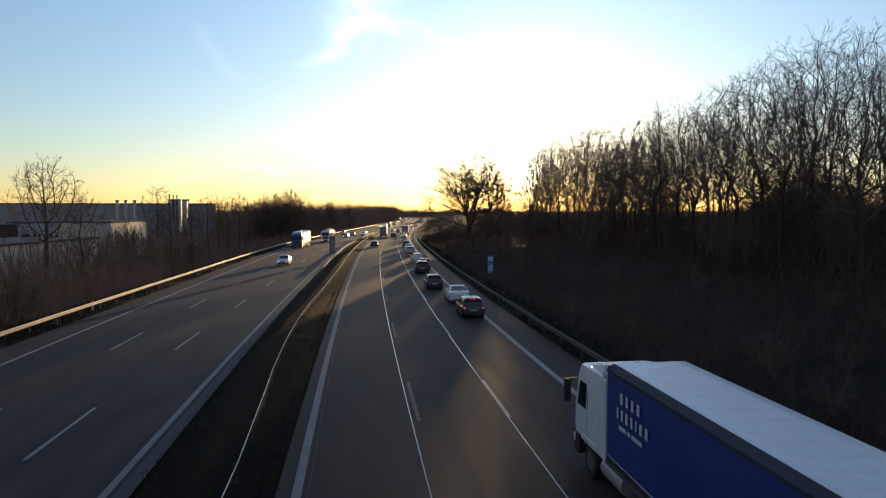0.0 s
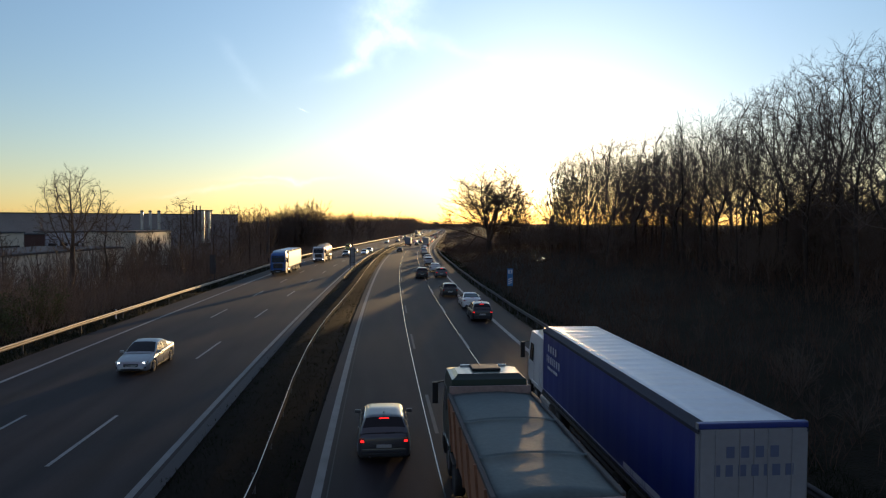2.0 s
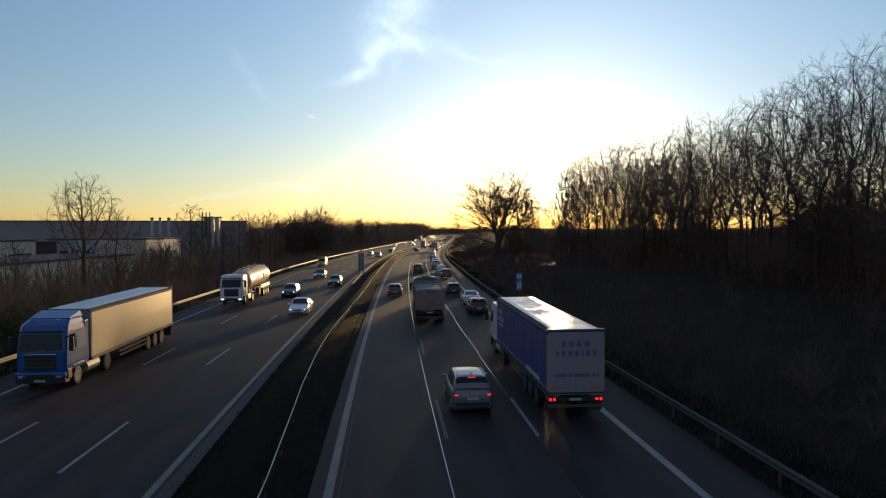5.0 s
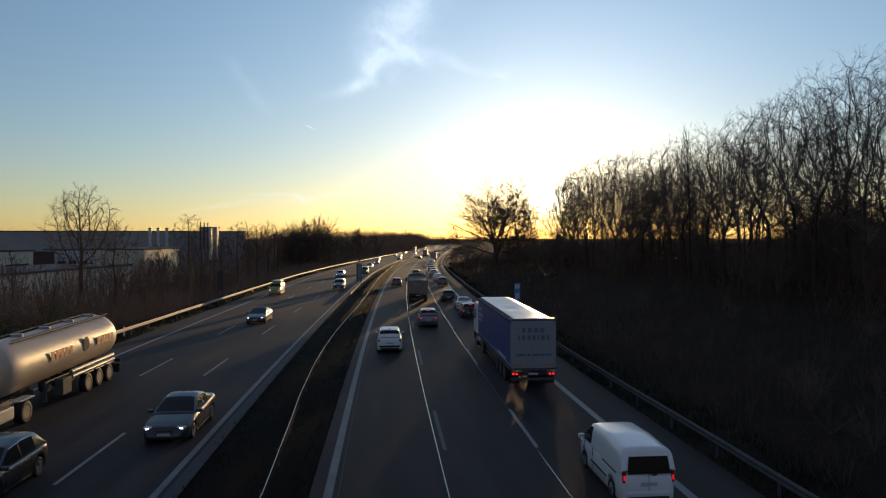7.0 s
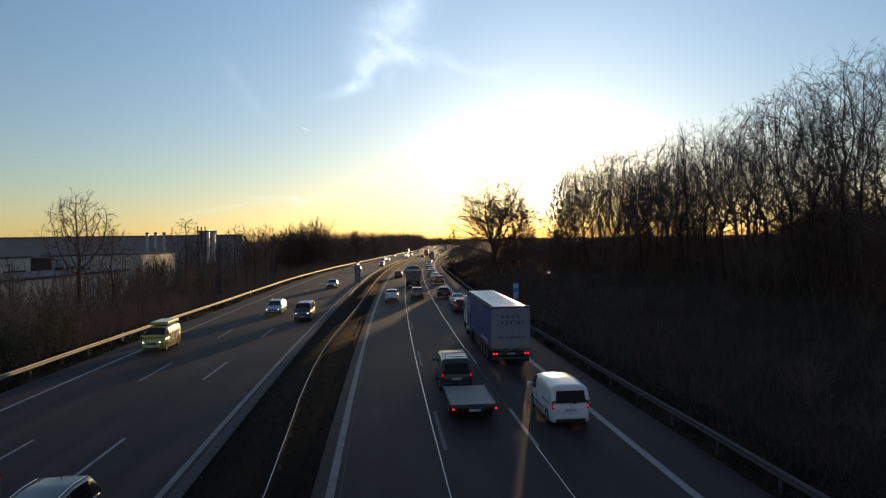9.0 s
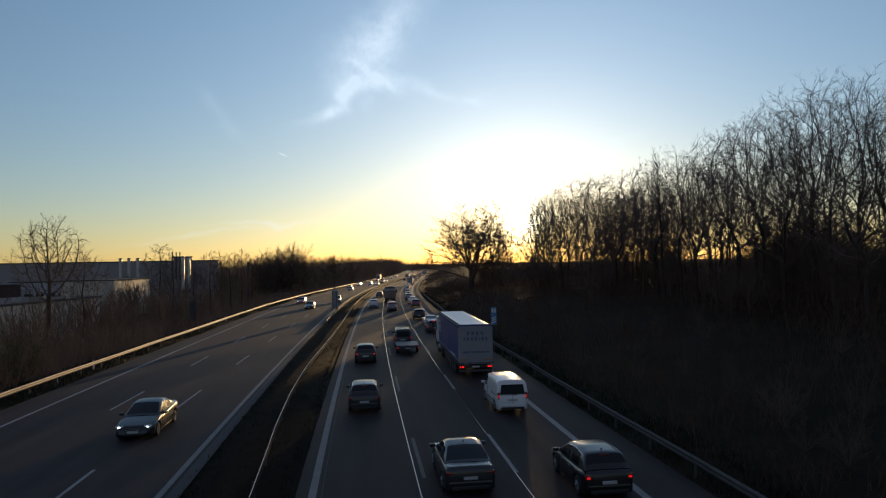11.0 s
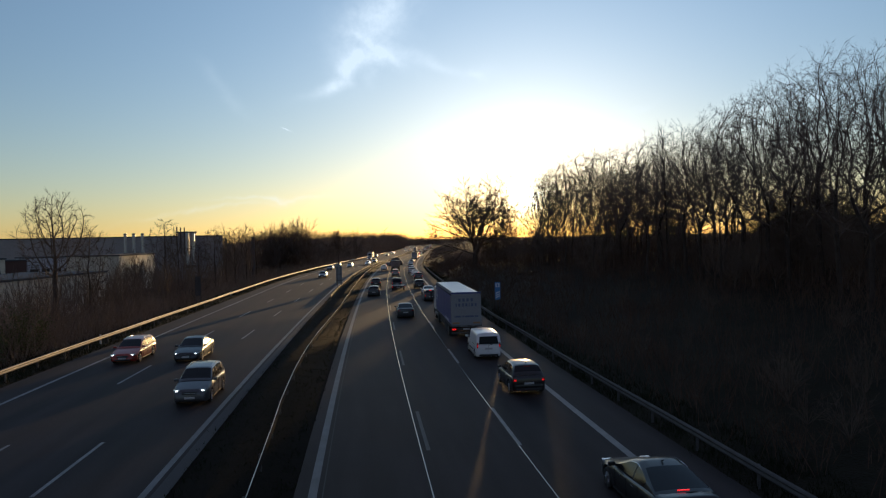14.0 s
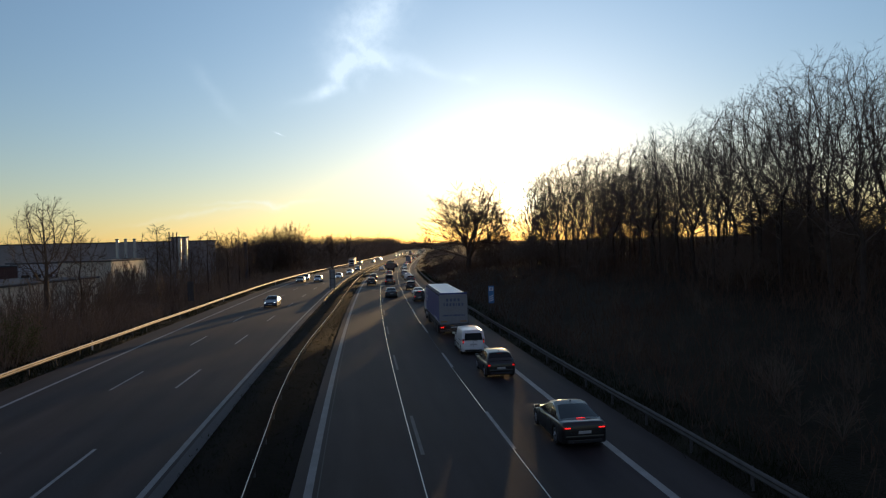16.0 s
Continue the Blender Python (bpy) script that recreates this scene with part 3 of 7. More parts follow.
# crowns that fill an outline: foot, widest and top heights and half width as shares of the height, points, step and reach in metres
CROWNS = {
    "tall": dict(hold=0.7, rise=0.10, foot=0.30, wide=0.70, half=0.27, points=520, step=0.55, kill=0.95, fine=0.012, twig=1.45, fill=0.52, taper=0.50, lump=0.16),
    "great": dict(hold=0.7, rise=0.10, foot=0.33, wide=0.68, half=0.38, points=950, step=0.6, kill=1.0, fine=0.012, twig=1.5, fill=0.52, taper=0.50, lump=0.25),
    "forked": dict(hold=0.45, rise=0.25, bole=0.30, reach=0.34, foot=0.46, wide=0.76, half=0.27, points=900, step=0.40, kill=0.55, fine=0.013, twig=0.95, fill=0.75, taper=0.46, lump=0.24, stray=0.06),
    "young": dict(hold=0.5, rise=0.2, bole=0.22, reach=0.3, foot=0.30, wide=0.68, half=0.22, points=260, step=0.42, kill=0.62, fine=0.022, twig=0.9, fill=0.55, taper=0.48, lump=0.2),
    "slim": dict(hold=0.35, rise=0.0, foot=0.14, wide=0.58, half=0.20, points=640, step=0.5, kill=0.85, fine=0.032, twig=1.6, fill=0.55, taper=0.46, lump=0.2, stray=0.12),
    "skyline": dict(hold=0.7, rise=0.10, foot=0.27, wide=0.66, half=0.29, points=430, step=0.6, kill=0.95, fine=0.018, twig=1.7, fill=0.52, taper=0.48, lump=0.16),
    "rear": dict(hold=0.7, rise=0.10, foot=0.27, wide=0.62, half=0.26, points=260, step=0.75, kill=1.2, fine=0.017, twig=2.0, fill=0.55, taper=0.48, lump=0.16),
}


def crown_tree(rng, kind, height, girth):
    """Limbs that reach out for points spread through the crown, thickening where they join."""
    c = CROWNS[kind]
    g = np.random.RandomState(rng.randrange(10**6))
    n = c["points"]
    a, q = g.uniform(0, 2 * np.pi, n), g.uniform(0, 1, n) ** c["fill"]
    h = g.uniform(0, 1, n)
    z = c["foot"] + (1 - c["foot"]) * h
    up = np.where(z > c["wide"], (z - c["wide"]) / (1 - c["wide"]), (c["wide"] - z) / (c["wide"] - c["foot"]))
    lump = 1 + c["lump"] * np.sin(a * 2 + z * 4 + g.uniform(0, 6)) + 0.7 * c["lump"] * np.sin(a * 5 + z * 9 + g.uniform(0, 6))
    rad = c["half"] * np.sqrt(np.clip(1 - up ** 1.7, 0.01, 1)) * lump * q
    z = z * (1 + 0.05 * np.sin(a * 4 + g.uniform(0, 6)) * q)
    pts = np.c_[rad * np.cos(a), rad * np.sin(a), z] * height
    pos, par = [np.array((0.0, 0.0, -0.4))], [-1]
    lean = g.normal(0, 0.04, 2)
    while pos[-1][2] < height * c.get("bole", c["foot"] * 0.95):
        par.append(len(pos) - 1)
        pos.append(pos[-1] + np.array((*(lean + g.normal(0, 0.05, 2)), 1.0)) * c["step"])
    near, dist = np.zeros(n, int), np.full(n, 1e9)
    fresh, reach = list(range(len(pos))), height * c.get("reach", 0.16)
    alive, shoots = np.ones(n, bool), {}
    for _ in range(int(height * 1.6 / c["step"])):
        arr = np.array([pos[i] for i in fresh])
        d = np.linalg.norm(pts[:, None] - arr[None], axis=2)
        j = d.argmin(1)
        m = d[np.arange(n), j]
        better = m < dist
        near[better], dist[better] = np.array(fresh)[j[better]], m[better]
        alive &= dist > c["kill"]
        felt = alive & (dist < max(reach, dist[alive].min() + 0.01 if alive.any() else 0))
        if not felt.any():
            break
        pull = {}
        for i in np.nonzero(felt)[0]:
            v = pts[i] - pos[near[i]]
            pull[near[i]] = pull.get(near[i], 0) + v / np.linalg.norm(v)
        fresh = []
        for i, v in pull.items():
            v = v / (np.linalg.norm(v) + 1e-6) + g.normal(0, c.get("stray", 0.07), 3)
            if shoots.get(i, 0) > 2:
                continue
            shoots[i] = shoots.get(i, 0) + 1
            back = pos[i] - pos[par[i]]
            v = v + c["hold"] * back / np.linalg.norm(back) + np.array((0, 0, c["rise"]))
            par.append(i)
            pos.append(pos[i] + v / np.linalg.norm(v) * c["step"])
            fresh.append(len(pos) - 1)
        if not fresh:
            break
    k = len(pos)
    load = np.zeros(k)
    kids = np.zeros(k, int)
    for i in range(k - 1, 0, -1):
        load[i] = max(load[i], 1.0)
        load[par[i]] += load[i]
        kids[par[i]] += 1
    load[0] = max(load[0], load[1])
    r = np.maximum(girth * (load / load[1]) ** c["taper"], c["fine"])
    out = [[] for _ in range(4)]
    vec = [Vector(p) for p in pos]
    for i in range(1, k):
        p = par[i]
        out[0 if r[i] > girth * 0.5 else (1 if r[i] > 0.05 else 2)].append((vec[p], min(r[p], r[i] * 1.5), vec[i], r[i]))
        if r[i] < c["fine"] * 3.2:
            way = (vec[i] - vec[p]).normalized()
            for _ in range(1 + (kids[i] == 0) * 2):
                w = (turned(rng, way, 12, 55) + Vector((0, 0, 0.15))).normalized()
                ln = c["twig"] * rng.uniform(0.6, 1.25)
                out[3].append((vec[i], c["fine"], vec[i] + w * ln, 0.0))
                for _ in range(4):
                    q = vec[i] + w * ln * rng.uniform(0.2, 0.85)
                    out[3].append((q, c["fine"] * 0.75, q + turned(rng, w, 22, 58) * ln * rng.uniform(0.3, 0.55), 0.0))
    return out


def bare_tree(seed, kind, height, girth, label, name="bare_tree"):
    rng = random.Random(seed)
    out = [[] for _ in range(4)]
    if kind == "poplar":
        pts, ways = limb(rng, Vector((0, 0, -0.4)), Vector((0, 0, 1)), height, girth, 0.02, 14, 0.02, 0.05, out[0])
        for i in range(2, 15):
            for _ in range(7):
                q, w = limb(rng, pts[i - 1].lerp(pts[i], rng.random()), turned(rng, ways[i], 18, 34), height * 0.16 * (1.15 - i / 16) + 0.6, 0.035, 0.012, 3, 0.05, 0.12, out[2])
                for _ in range(4):
                    j = rng.randrange(1, 4)
                    limb(rng, q[j], turned(rng, w[j], 15, 45), 0.9, 0.012, 0.005, 1, 0.1, 0.1, out[3])
    elif kind in CROWNS:
        out = crown_tree(rng, kind, height, girth)
    else:
        spec = TREE_SPECS[kind]
        bole = height * spec["bole"]
        d = Vector((rng.gauss(0, 0.04), rng.gauss(0, 0.04), 1)).normalized()
        pts, ways = limb(rng, Vector((0, 0, -0.4)), d, bole + 0.4, girth, girth * 0.78, 4, 0.03, 0.03, out[0])
        n = rng.randint(*spec["first"])
        for k in range(n):
            a, t = 2 * math.pi * (k + rng.uniform(-0.3, 0.3)) / n, radians(rng.uniform(*spec["fan"]) if k else rng.uniform(0, 7))
            way = Vector((math.cos(a) * math.sin(t), math.sin(a) * math.sin(t), math.cos(t)))
            tall_one = math.cos(t) * 0.55 + 0.45
            grow(rng, pts[-1] - ways[-1] * (rng.uniform(0, bole * 0.25) if k else 0), way, height * spec["reach"] * (tall_one * rng.uniform(0.85, 1.05) if k else 1.05), girth * (rng.uniform(0.38, 0.55) if k else 0.7), 1, spec, out)
    root = tagged(new(name), label, "tree" if kind != "shrub" else "shrub")
    ends = sorted(a[2].z for q in out for a in q)
    top = ends[int(len(ends) * 0.996)]
    f = height / top
    flare = [(p0, r0 * (1.5 if i == 0 else 1), p1, r1) for i, (p0, r0, p1, r1) in enumerate(out[0])]
    v1, f1 = tube_mesh(flare, 8)
    link_mesh("trunk", [v * f for v in v1], f1, BARK, root, smooth=True)
    v, fc = tube_mesh(out[1], 5)
    for level in (2, 3):
        a, b = tube_mesh(out[level], 3) if level == 2 else spike_mesh(out[level])
        n = len(v)
        v += a
        fc += [tuple(i + n for i in q) for q in b]
    link_mesh("crown", [q * f for q in v], fc, TWIG, root)
    return root


def scatter(protos, places, rng, scale=(0.85, 1.15)):
    """The first use of each prototype is itself, then copies."""
    used = set()
    for s, o, k, size in places:
        ob = protos[k]
        z = land(s, o) - 0.1
        f = size * rng.uniform(*scale)
        m = at(s, o, z, rng.uniform(0, 360)) @ Matrix.Diagonal((f, f, f, 1))
        if k in used:
            c = copy_thing(ob, at(s, o, z, rng.uniform(0, 360)))
            c.scale = (f, f, f)
        else:
            used.add(k)
            ob.matrix_basis = at(s, o, z, rng.uniform(0, 360))
            ob.scale = (f, f, f)


def joined(name, protos, places, label, category, rng):
    """Many trees that nobody could count, in one mesh."""
    verts, faces, n = [], [], 0
    shapes = []
    for ob in protos:
        got = []
        for c in ob.children:
            co = np.empty(len(c.data.vertices) * 3)
            c.data.vertices.foreach_get("co", co)
            got.append((co.reshape(-1, 3), [tuple(q.vertices) for q in c.data.polygons]))
        shapes.append(got)
    for s, o, k, f in places:
        m = np.array(at(s, o, land(s, o) - 0.15, rng.uniform(0, 360)))
        for co, fc in shapes[k]:
            verts.append((co * (f * rng.uniform(0.9, 1.15), f * rng.uniform(0.9, 1.15), f)) @ m[:3, :3].T + m[:3, 3])
            faces += [tuple(i + n for i in q) for q in fc]
            n += len(co)
    me = bpy.data.meshes.new(name)
    me.from_pydata(np.concatenate(verts).tolist(), [], faces)
    me.materials.append(TWIG)
    for ob in protos:
        for c in list(ob.children):
            bpy.data.objects.remove(c)
        bpy.data.objects.remove(ob)
    return tagged(new(name, me), label, category, kind="stuff")


def bearing_of(s, off):
    p = on_road(s, off, 0)
    return math.degrees(math.atan2(p.x, p.y)), math.hypot(p.x, p.y), p.z


def by_bearing(az, dist):
    """Distance along the road and offset of a place given by its bearing from the overbridge."""
    x, y = dist * math.sin(radians(az)), dist * math.cos(radians(az))
    s, off = y, x
    for _ in range(12):
        p, h = on_road(s, off, 0), at(s, 0).to_3x3()
        d = h.inverted() @ Vector((x - p.x, y - p.y, 0))
        s, off = s + d.y, off + d.x
    return s, off


def wood_top(az, dist):
    """Height over the road of the wood's outline, taller towards the near end."""
    el = np.interp(az, (14.6, 16.2, 18.6, 20.7, 22.9, 26.3, 29.2, 33, 36.6, 39, 60), (3.6, 5.2, 7.2, 7.3, 6.9, 8.4, 9.2, 11.0, 13.0, 13.2, 15))
    return 8.04 + dist * math.tan(radians(el))


FOREST_LABEL = "tall leafless tree at the edge of a dark wood"
tall = [bare_tree(11 + i, "tall", 20.0, 0.19 + 0.03 * (i % 3), FOREST_LABEL) for i in range(6)]
great = [bare_tree(21 + i, "great", 20.0, 0.22, "great leafless tree with a wide crown beside the wood") for i in range(3)]
skyline = [bare_tree(81 + i, "skyline", 20.0, 0.25, "tall leafless tree beside the setting sun") for i in range(3)]
rear = [bare_tree(31 + i, "rear", 20.0, 0.17 + 0.03 * (i % 2), "leafless tree inside the dark wood") for i in range(4)]
rng = random.Random(5)
edge, inner, big, line = [], [], [], []
for row, (o, gap) in enumerate(((38.5, 8.5), (45, 8.0), (52, 7.0), (60, 7.0), (70, 8.0), (84, 10.0), (100, 12.0))):
    s = 24.0 + row * 3
    while s < 215:
        s1, o1 = s + rng.uniform(-2.5, 2.5), o + rng.uniform(-3, 3)
        az, dist, z0 = bearing_of(s1, o1)
        if az > 15.5 and dist < 225 and (az > 21 or rng.random() < (0.8 if row < 2 else 0.5)):
            if row > 2 and az > 28 and rng.random() < 0.6:
                s += gap
                continue
            f = (wood_top(az, dist) - land(s1, o1) - z0) / 20.0 * rng.uniform(0.74, 1.03)
            (edge if row < 2 else inner).append((s1, o1, rng.randrange(6 if row < 2 else 4), min(f, 1.45) * (1 if row < 2 else 0.9)))
        s += gap * rng.uniform(0.75, 1.3)
for az, dist in ((15.9, 168), (16.9, 176), (18.0, 170), (19.4, 165), (20.6, 172), (21.7, 160), (23.2, 140), (24.6, 132)):
    s1, o1 = by_bearing(az, dist)
    line.append((s1, o1, rng.randrange(3), (wood_top(az, dist) - land(s1, o1) - bearing_of(s1, o1)[2]) / 20.0 * rng.uniform(0.95, 1.04)))
for az, dist, k in ((27.6, 98, 0), (30.4, 88, 1), (33.4, 76, 2), (37.2, 74, 0), (40.0, 70, 1)):
    s1, o1 = by_bearing(az, dist)
    big.append((s1, o1, k, (wood_top(az, dist) - land(s1, o1) - bearing_of(s1, o1)[2]) / 20.0))
scatter(tall, edge, rng, (0.99, 1.01))
scatter(skyline, line, rng, (0.99, 1.01))
scatter(great, big, rng, (0.99, 1.01))
scatter(rear, inner, rng, (0.97, 1.03))
under = [bare_tree(131 + i, "under", 10.0, 0.1, "young tree", "young_tree") for i in range(4)]
low = [(rng.uniform(112, 205), rng.uniform(40, 70), rng.randrange(4), rng.uniform(0.35, 0.6)) for _ in range(25)]
for _ in range(60):
    az = 20.0 + 18.0 * rng.random() ** 1.4
    s1, o1 = by_bearing(az, rng.uniform(105, 155) if az < 29 else rng.uniform(72, 110))
    low.append((s1, o1, rng.randrange(4), rng.uniform(0.75, 1.2) if az < 29 else rng.uniform(0.4, 0.7)))
for az0, az1, d0, d1, el, count in ((13.2, 16.4, 145, 190, 1.15, 22), (11.2, 13.6, 178, 206, 0.5, 8), (15.8, 20.5, 140, 175, 1.3, 22), (32.5, 39.5, 80, 130, 2.8, 30), (33.8, 37.6, 78, 105, 5.2, 17), (37.4, 41.5, 68, 100, 3.4, 22)):
    for _ in range(count):
        az, dist = rng.uniform(az0, az1), rng.uniform(d0, d1)
        s1, o1 = by_bearing(az, dist)
        low.append((s1, o1, rng.randrange(4), (8.04 + dist * math.tan(radians(el)) - land(s1, o1) - bearing_of(s1, o1)[2]) / 10.0 * rng.uniform(0.75, 1.05)))
low += [(rng.uniform(170, 215), rng.uniform(28, 50), rng.randrange(4), rng.uniform(0.55, 0.8)) for _ in range(30)]
joined("wood_understorey", under, low, "dense leafless young trees filling the dark wood", "young trees", rng)
oak = bare_tree(71, "broad", 24.5, 0.62, "broad leafless oak standing free before the sunset", "oak_tree")
s1, o1 = by_bearing(10.6, 184)
oak.matrix_basis = at(s1, o1, land(s1, o1) - 0.1, 199)
oak.scale = (1.5, 1.5, 0.97)
oak2 = bare_tree(43, "slim", 21.0, 0.3, "leafless tree beside the oak at the wood's end", "slender_tree")
s1, o1 = by_bearing(12.4, 188)
oak2.matrix_basis = at(s1, o1, land(s1, o1) - 0.1, 200)
oak3 = copy_thing(oak2, at(*by_bearing(13.2, 196), 1.0, 70))
oak3.scale = (0.8, 0.8, 0.86)
poplar = bare_tree(47, "poplar", 21.5, 0.2, "slender upright leafless poplar among the trees", "poplar_tree")
s1, o1 = by_bearing(26.2, 100)
poplar.matrix_basis = at(s1, o1, land(s1, o1), 0)

left_label = "leafless tree in the scrub beyond the guard rail"
roadside = bare_tree(124, "forked", 16.1, 0.25, "tall leafless roadside tree before the works", "roadside_tree")
roadside.matrix_basis = at(75.5, -32.9, land(75.5, -32.9) - 0.1, 22)
left = [bare_tree(63, "small", 9.5, 0.12, left_label), bare_tree(65, "small", 8.0, 0.12, left_label), bare_tree(67, "round", 12.5, 0.18, left_label), bare_tree(69, "small", 7.0, 0.1, left_label)]
rng = random.Random(9)
lp = []
for az, dist, el, k in ((-10.5, 168, 1.0, 0), (-9.8, 176, 1.3, 1), (-9.1, 165, 1.1, 0), (-8.5, 180, 1.45, 0), (-8.0, 170, 1.0, 1), (-14.7, 140, 1.5, 0), (-19.4, 92, 1.1, 0), (-13.2, 150, 0.9, 3)):
    s1, o1 = by_bearing(az, dist)
    lp.append((s1, o1, k, (8.04 + dist * math.tan(radians(el)) - land(s1, o1) - bearing_of(s1, o1)[2]) / (9.5, 8.0, 12.5, 7.0)[k]))
lp += [(126, -42, 2, 0.8), (88, -33.5, 1, 1.05), (97, -36, 0, 1.0), (108, -40, 1, 0.9)]
for i in range(80):
    s = 58 + i * 4.4
    lp.append((s + rng.uniform(-4, 4), -29 - rng.uniform(0, 24), rng.choice((0, 1, 3)), rng.uniform(0.55, 0.95)))
scatter(left, lp, rng)
screen_trees = [bare_tree(181 + i, "young", 11.0, 0.13, "young leafless tree screening the works") for i in range(3)]
yp = []
for az, dist, el, k in ((-19.6, 90, 1.9, 0), (-14.4, 138, 1.9, 1), (-13.5, 146, 1.2, 2), (-11.9, 150, 0.7, 0), (-10.7, 162, 1.35, 2), (-9.9, 170, 1.5, 0), (-9.2, 160, 1.25, 1), (-8.3, 175, 1.5, 2), (-7.5, 182, 1.1, 0), (-26.3, 78, -0.4, 2)):
    s1, o1 = by_bearing(az, dist)
    yp.append((s1, o1, k, (8.04 + dist * math.tan(radians(el)) - land(s1, o1) - bearing_of(s1, o1)[2]) / 11.0))
scatter(screen_trees, yp, rng, (0.97, 1.03))
lone = bare_tree(171, "distant", 15.0, 0.2, "lone round leafless tree on the far verge", "round_tree")
s1, o1 = by_bearing(-0.9, 300)
lone.matrix_basis = at(s1, o1, land(s1, o1) - 0.1, 50)
under = [bare_tree(161 + i, "under", 10.0, 0.1, "young tree", "young_tree") for i in range(3)]
low = []
for i in range(42):
    az, dist = rng.uniform(-7.8, -3.0), rng.uniform(228, 265)
    s1, o1 = by_bearing(az, dist)
    top = 8.04 + dist * math.tan(radians(1.75 - 1.0 * ((az + 4.9) / 2.4) ** 2)) - land(s1, o1) - bearing_of(s1, o1)[2]
    low.append((s1, o1, rng.randrange(3), max(top, 6) / 10.0 * rng.uniform(0.92, 1.08)))
joined("roadside_copse", under, low, "rounded copse of bare trees beside the motorway", "copse", rng)
under = [bare_tree(141 + i, "under", 10.0, 0.1, "young tree", "young_tree") for i in range(3)]
low = []
for i in range(64):
    a, b = 275 + i * 9, -27 - rng.uniform(0, 34)
    az, dist, z0 = bearing_of(a, b)
    top = 8.04 + dist * math.tan(radians(np.interp(az, (-14, -7, -3, 0, 3, 5, 6.6), (0.9, 1.1, 1.0, 0.9, 0.7, 0.45, 0.15)))) - z0 + 1.5
    low.append((a, b, rng.randrange(3), top / 10.0 * rng.uniform(0.7, 1.1)))
joined("far_trees", under, low, "far leafless trees along the motorway", "trees", rng)
under = [bare_tree(151 + i, "sapling", 7.0, 0.05, "sapling", "sapling") for i in range(5)]
low = [(rng.uniform(48, 150), -27 - 26 * rng.random() ** 1.2, rng.randrange(5), rng.uniform(0.7, 1.25)) for i in range(190)]
joined("sapling_thicket", under, low, "thicket of thin brown saplings before the works", "saplings", rng)


def evergreen_bush(az, dist, wide, high, seed):
    """A loose bush: thin stems and a crown of many small leaves in clumps."""
    g = random.Random(seed)
    s1, o1 = by_bearing(az, dist)
    root = tagged(new("evergreen_bush"), "loose olive-green evergreen bush behind the guard rail", "bush")
    root.matrix_basis = at(s1, o1, land(s1, o1) - 0.1)
    stems, verts, faces = [], [], []
    for k in range(60):
        a, q = g.uniform(0, 6.28), g.random() ** 0.5
        tip = Vector((math.cos(a) * q * wide / 2, math.sin(a) * q * wide / 2, high * g.uniform(0.45, 1.0) * (1.0 - 0.35 * q * q)))
        stems.append((Vector((tip.x * 0.2, tip.y * 0.2, 0)), 0.03, tip, 0.008))
        for _ in range(34):
            c = tip.lerp(Vector((tip.x * 0.4, tip.y * 0.4, tip.z * 0.45)), g.random() ** 1.6) + Vector((g.gauss(0, 0.24), g.gauss(0, 0.24), g.gauss(0, 0.22)))
            u = Vector((g.gauss(0, 1), g.gauss(0, 1), g.gauss(0, 1))).normalized()
            w = u.orthogonal().normalized() * g.uniform(0.03, 0.06)
            n = len(verts)
            verts += [c, c + u * 0.07 + w, c + u * 0.17, c + u * 0.07 - w]
            faces.append((n, n + 1, n + 2, n + 3))
    v, fc = tube_mesh(stems, 4)
    link_mesh("trunk", v, fc, BARK, root)
    link_mesh("crown", verts, faces, EVERGREEN, root)


evergreen_bush(-24.3, 62, 4.6, 5.2, 1)
evergreen_bush(-26.6, 58, 3.6, 4.2, 2)
shrubs = [bare_tree(71 + i, "shrub", 5.5, 0.06, "dense leafless shrub beside the motorway", "shrub") for i in range(4)]
sp = []
for i in range(75):
    s = 30 + i * 4.4
    sp.append((s, -25.5 - rng.uniform(0, 10), rng.randrange(4), rng.uniform(0.55, 1.0)))
for i in range(24):
    sp.append((rng.uniform(30, 178), rng.uniform(36, 75), rng.randrange(4), rng.uniform(0.7, 1.2)))
for i in range(40):
    sp.append((rng.uniform(170, 270), rng.uniform(17, 34), rng.randrange(4), rng.uniform(0.5, 0.85)))
for i in range(60):
    sp.append((14 + 150 * rng.random(), rng.uniform(16.5, 36), rng.randrange(4), rng.uniform(0.22, 0.5)))
scatter(shrubs, sp, rng)


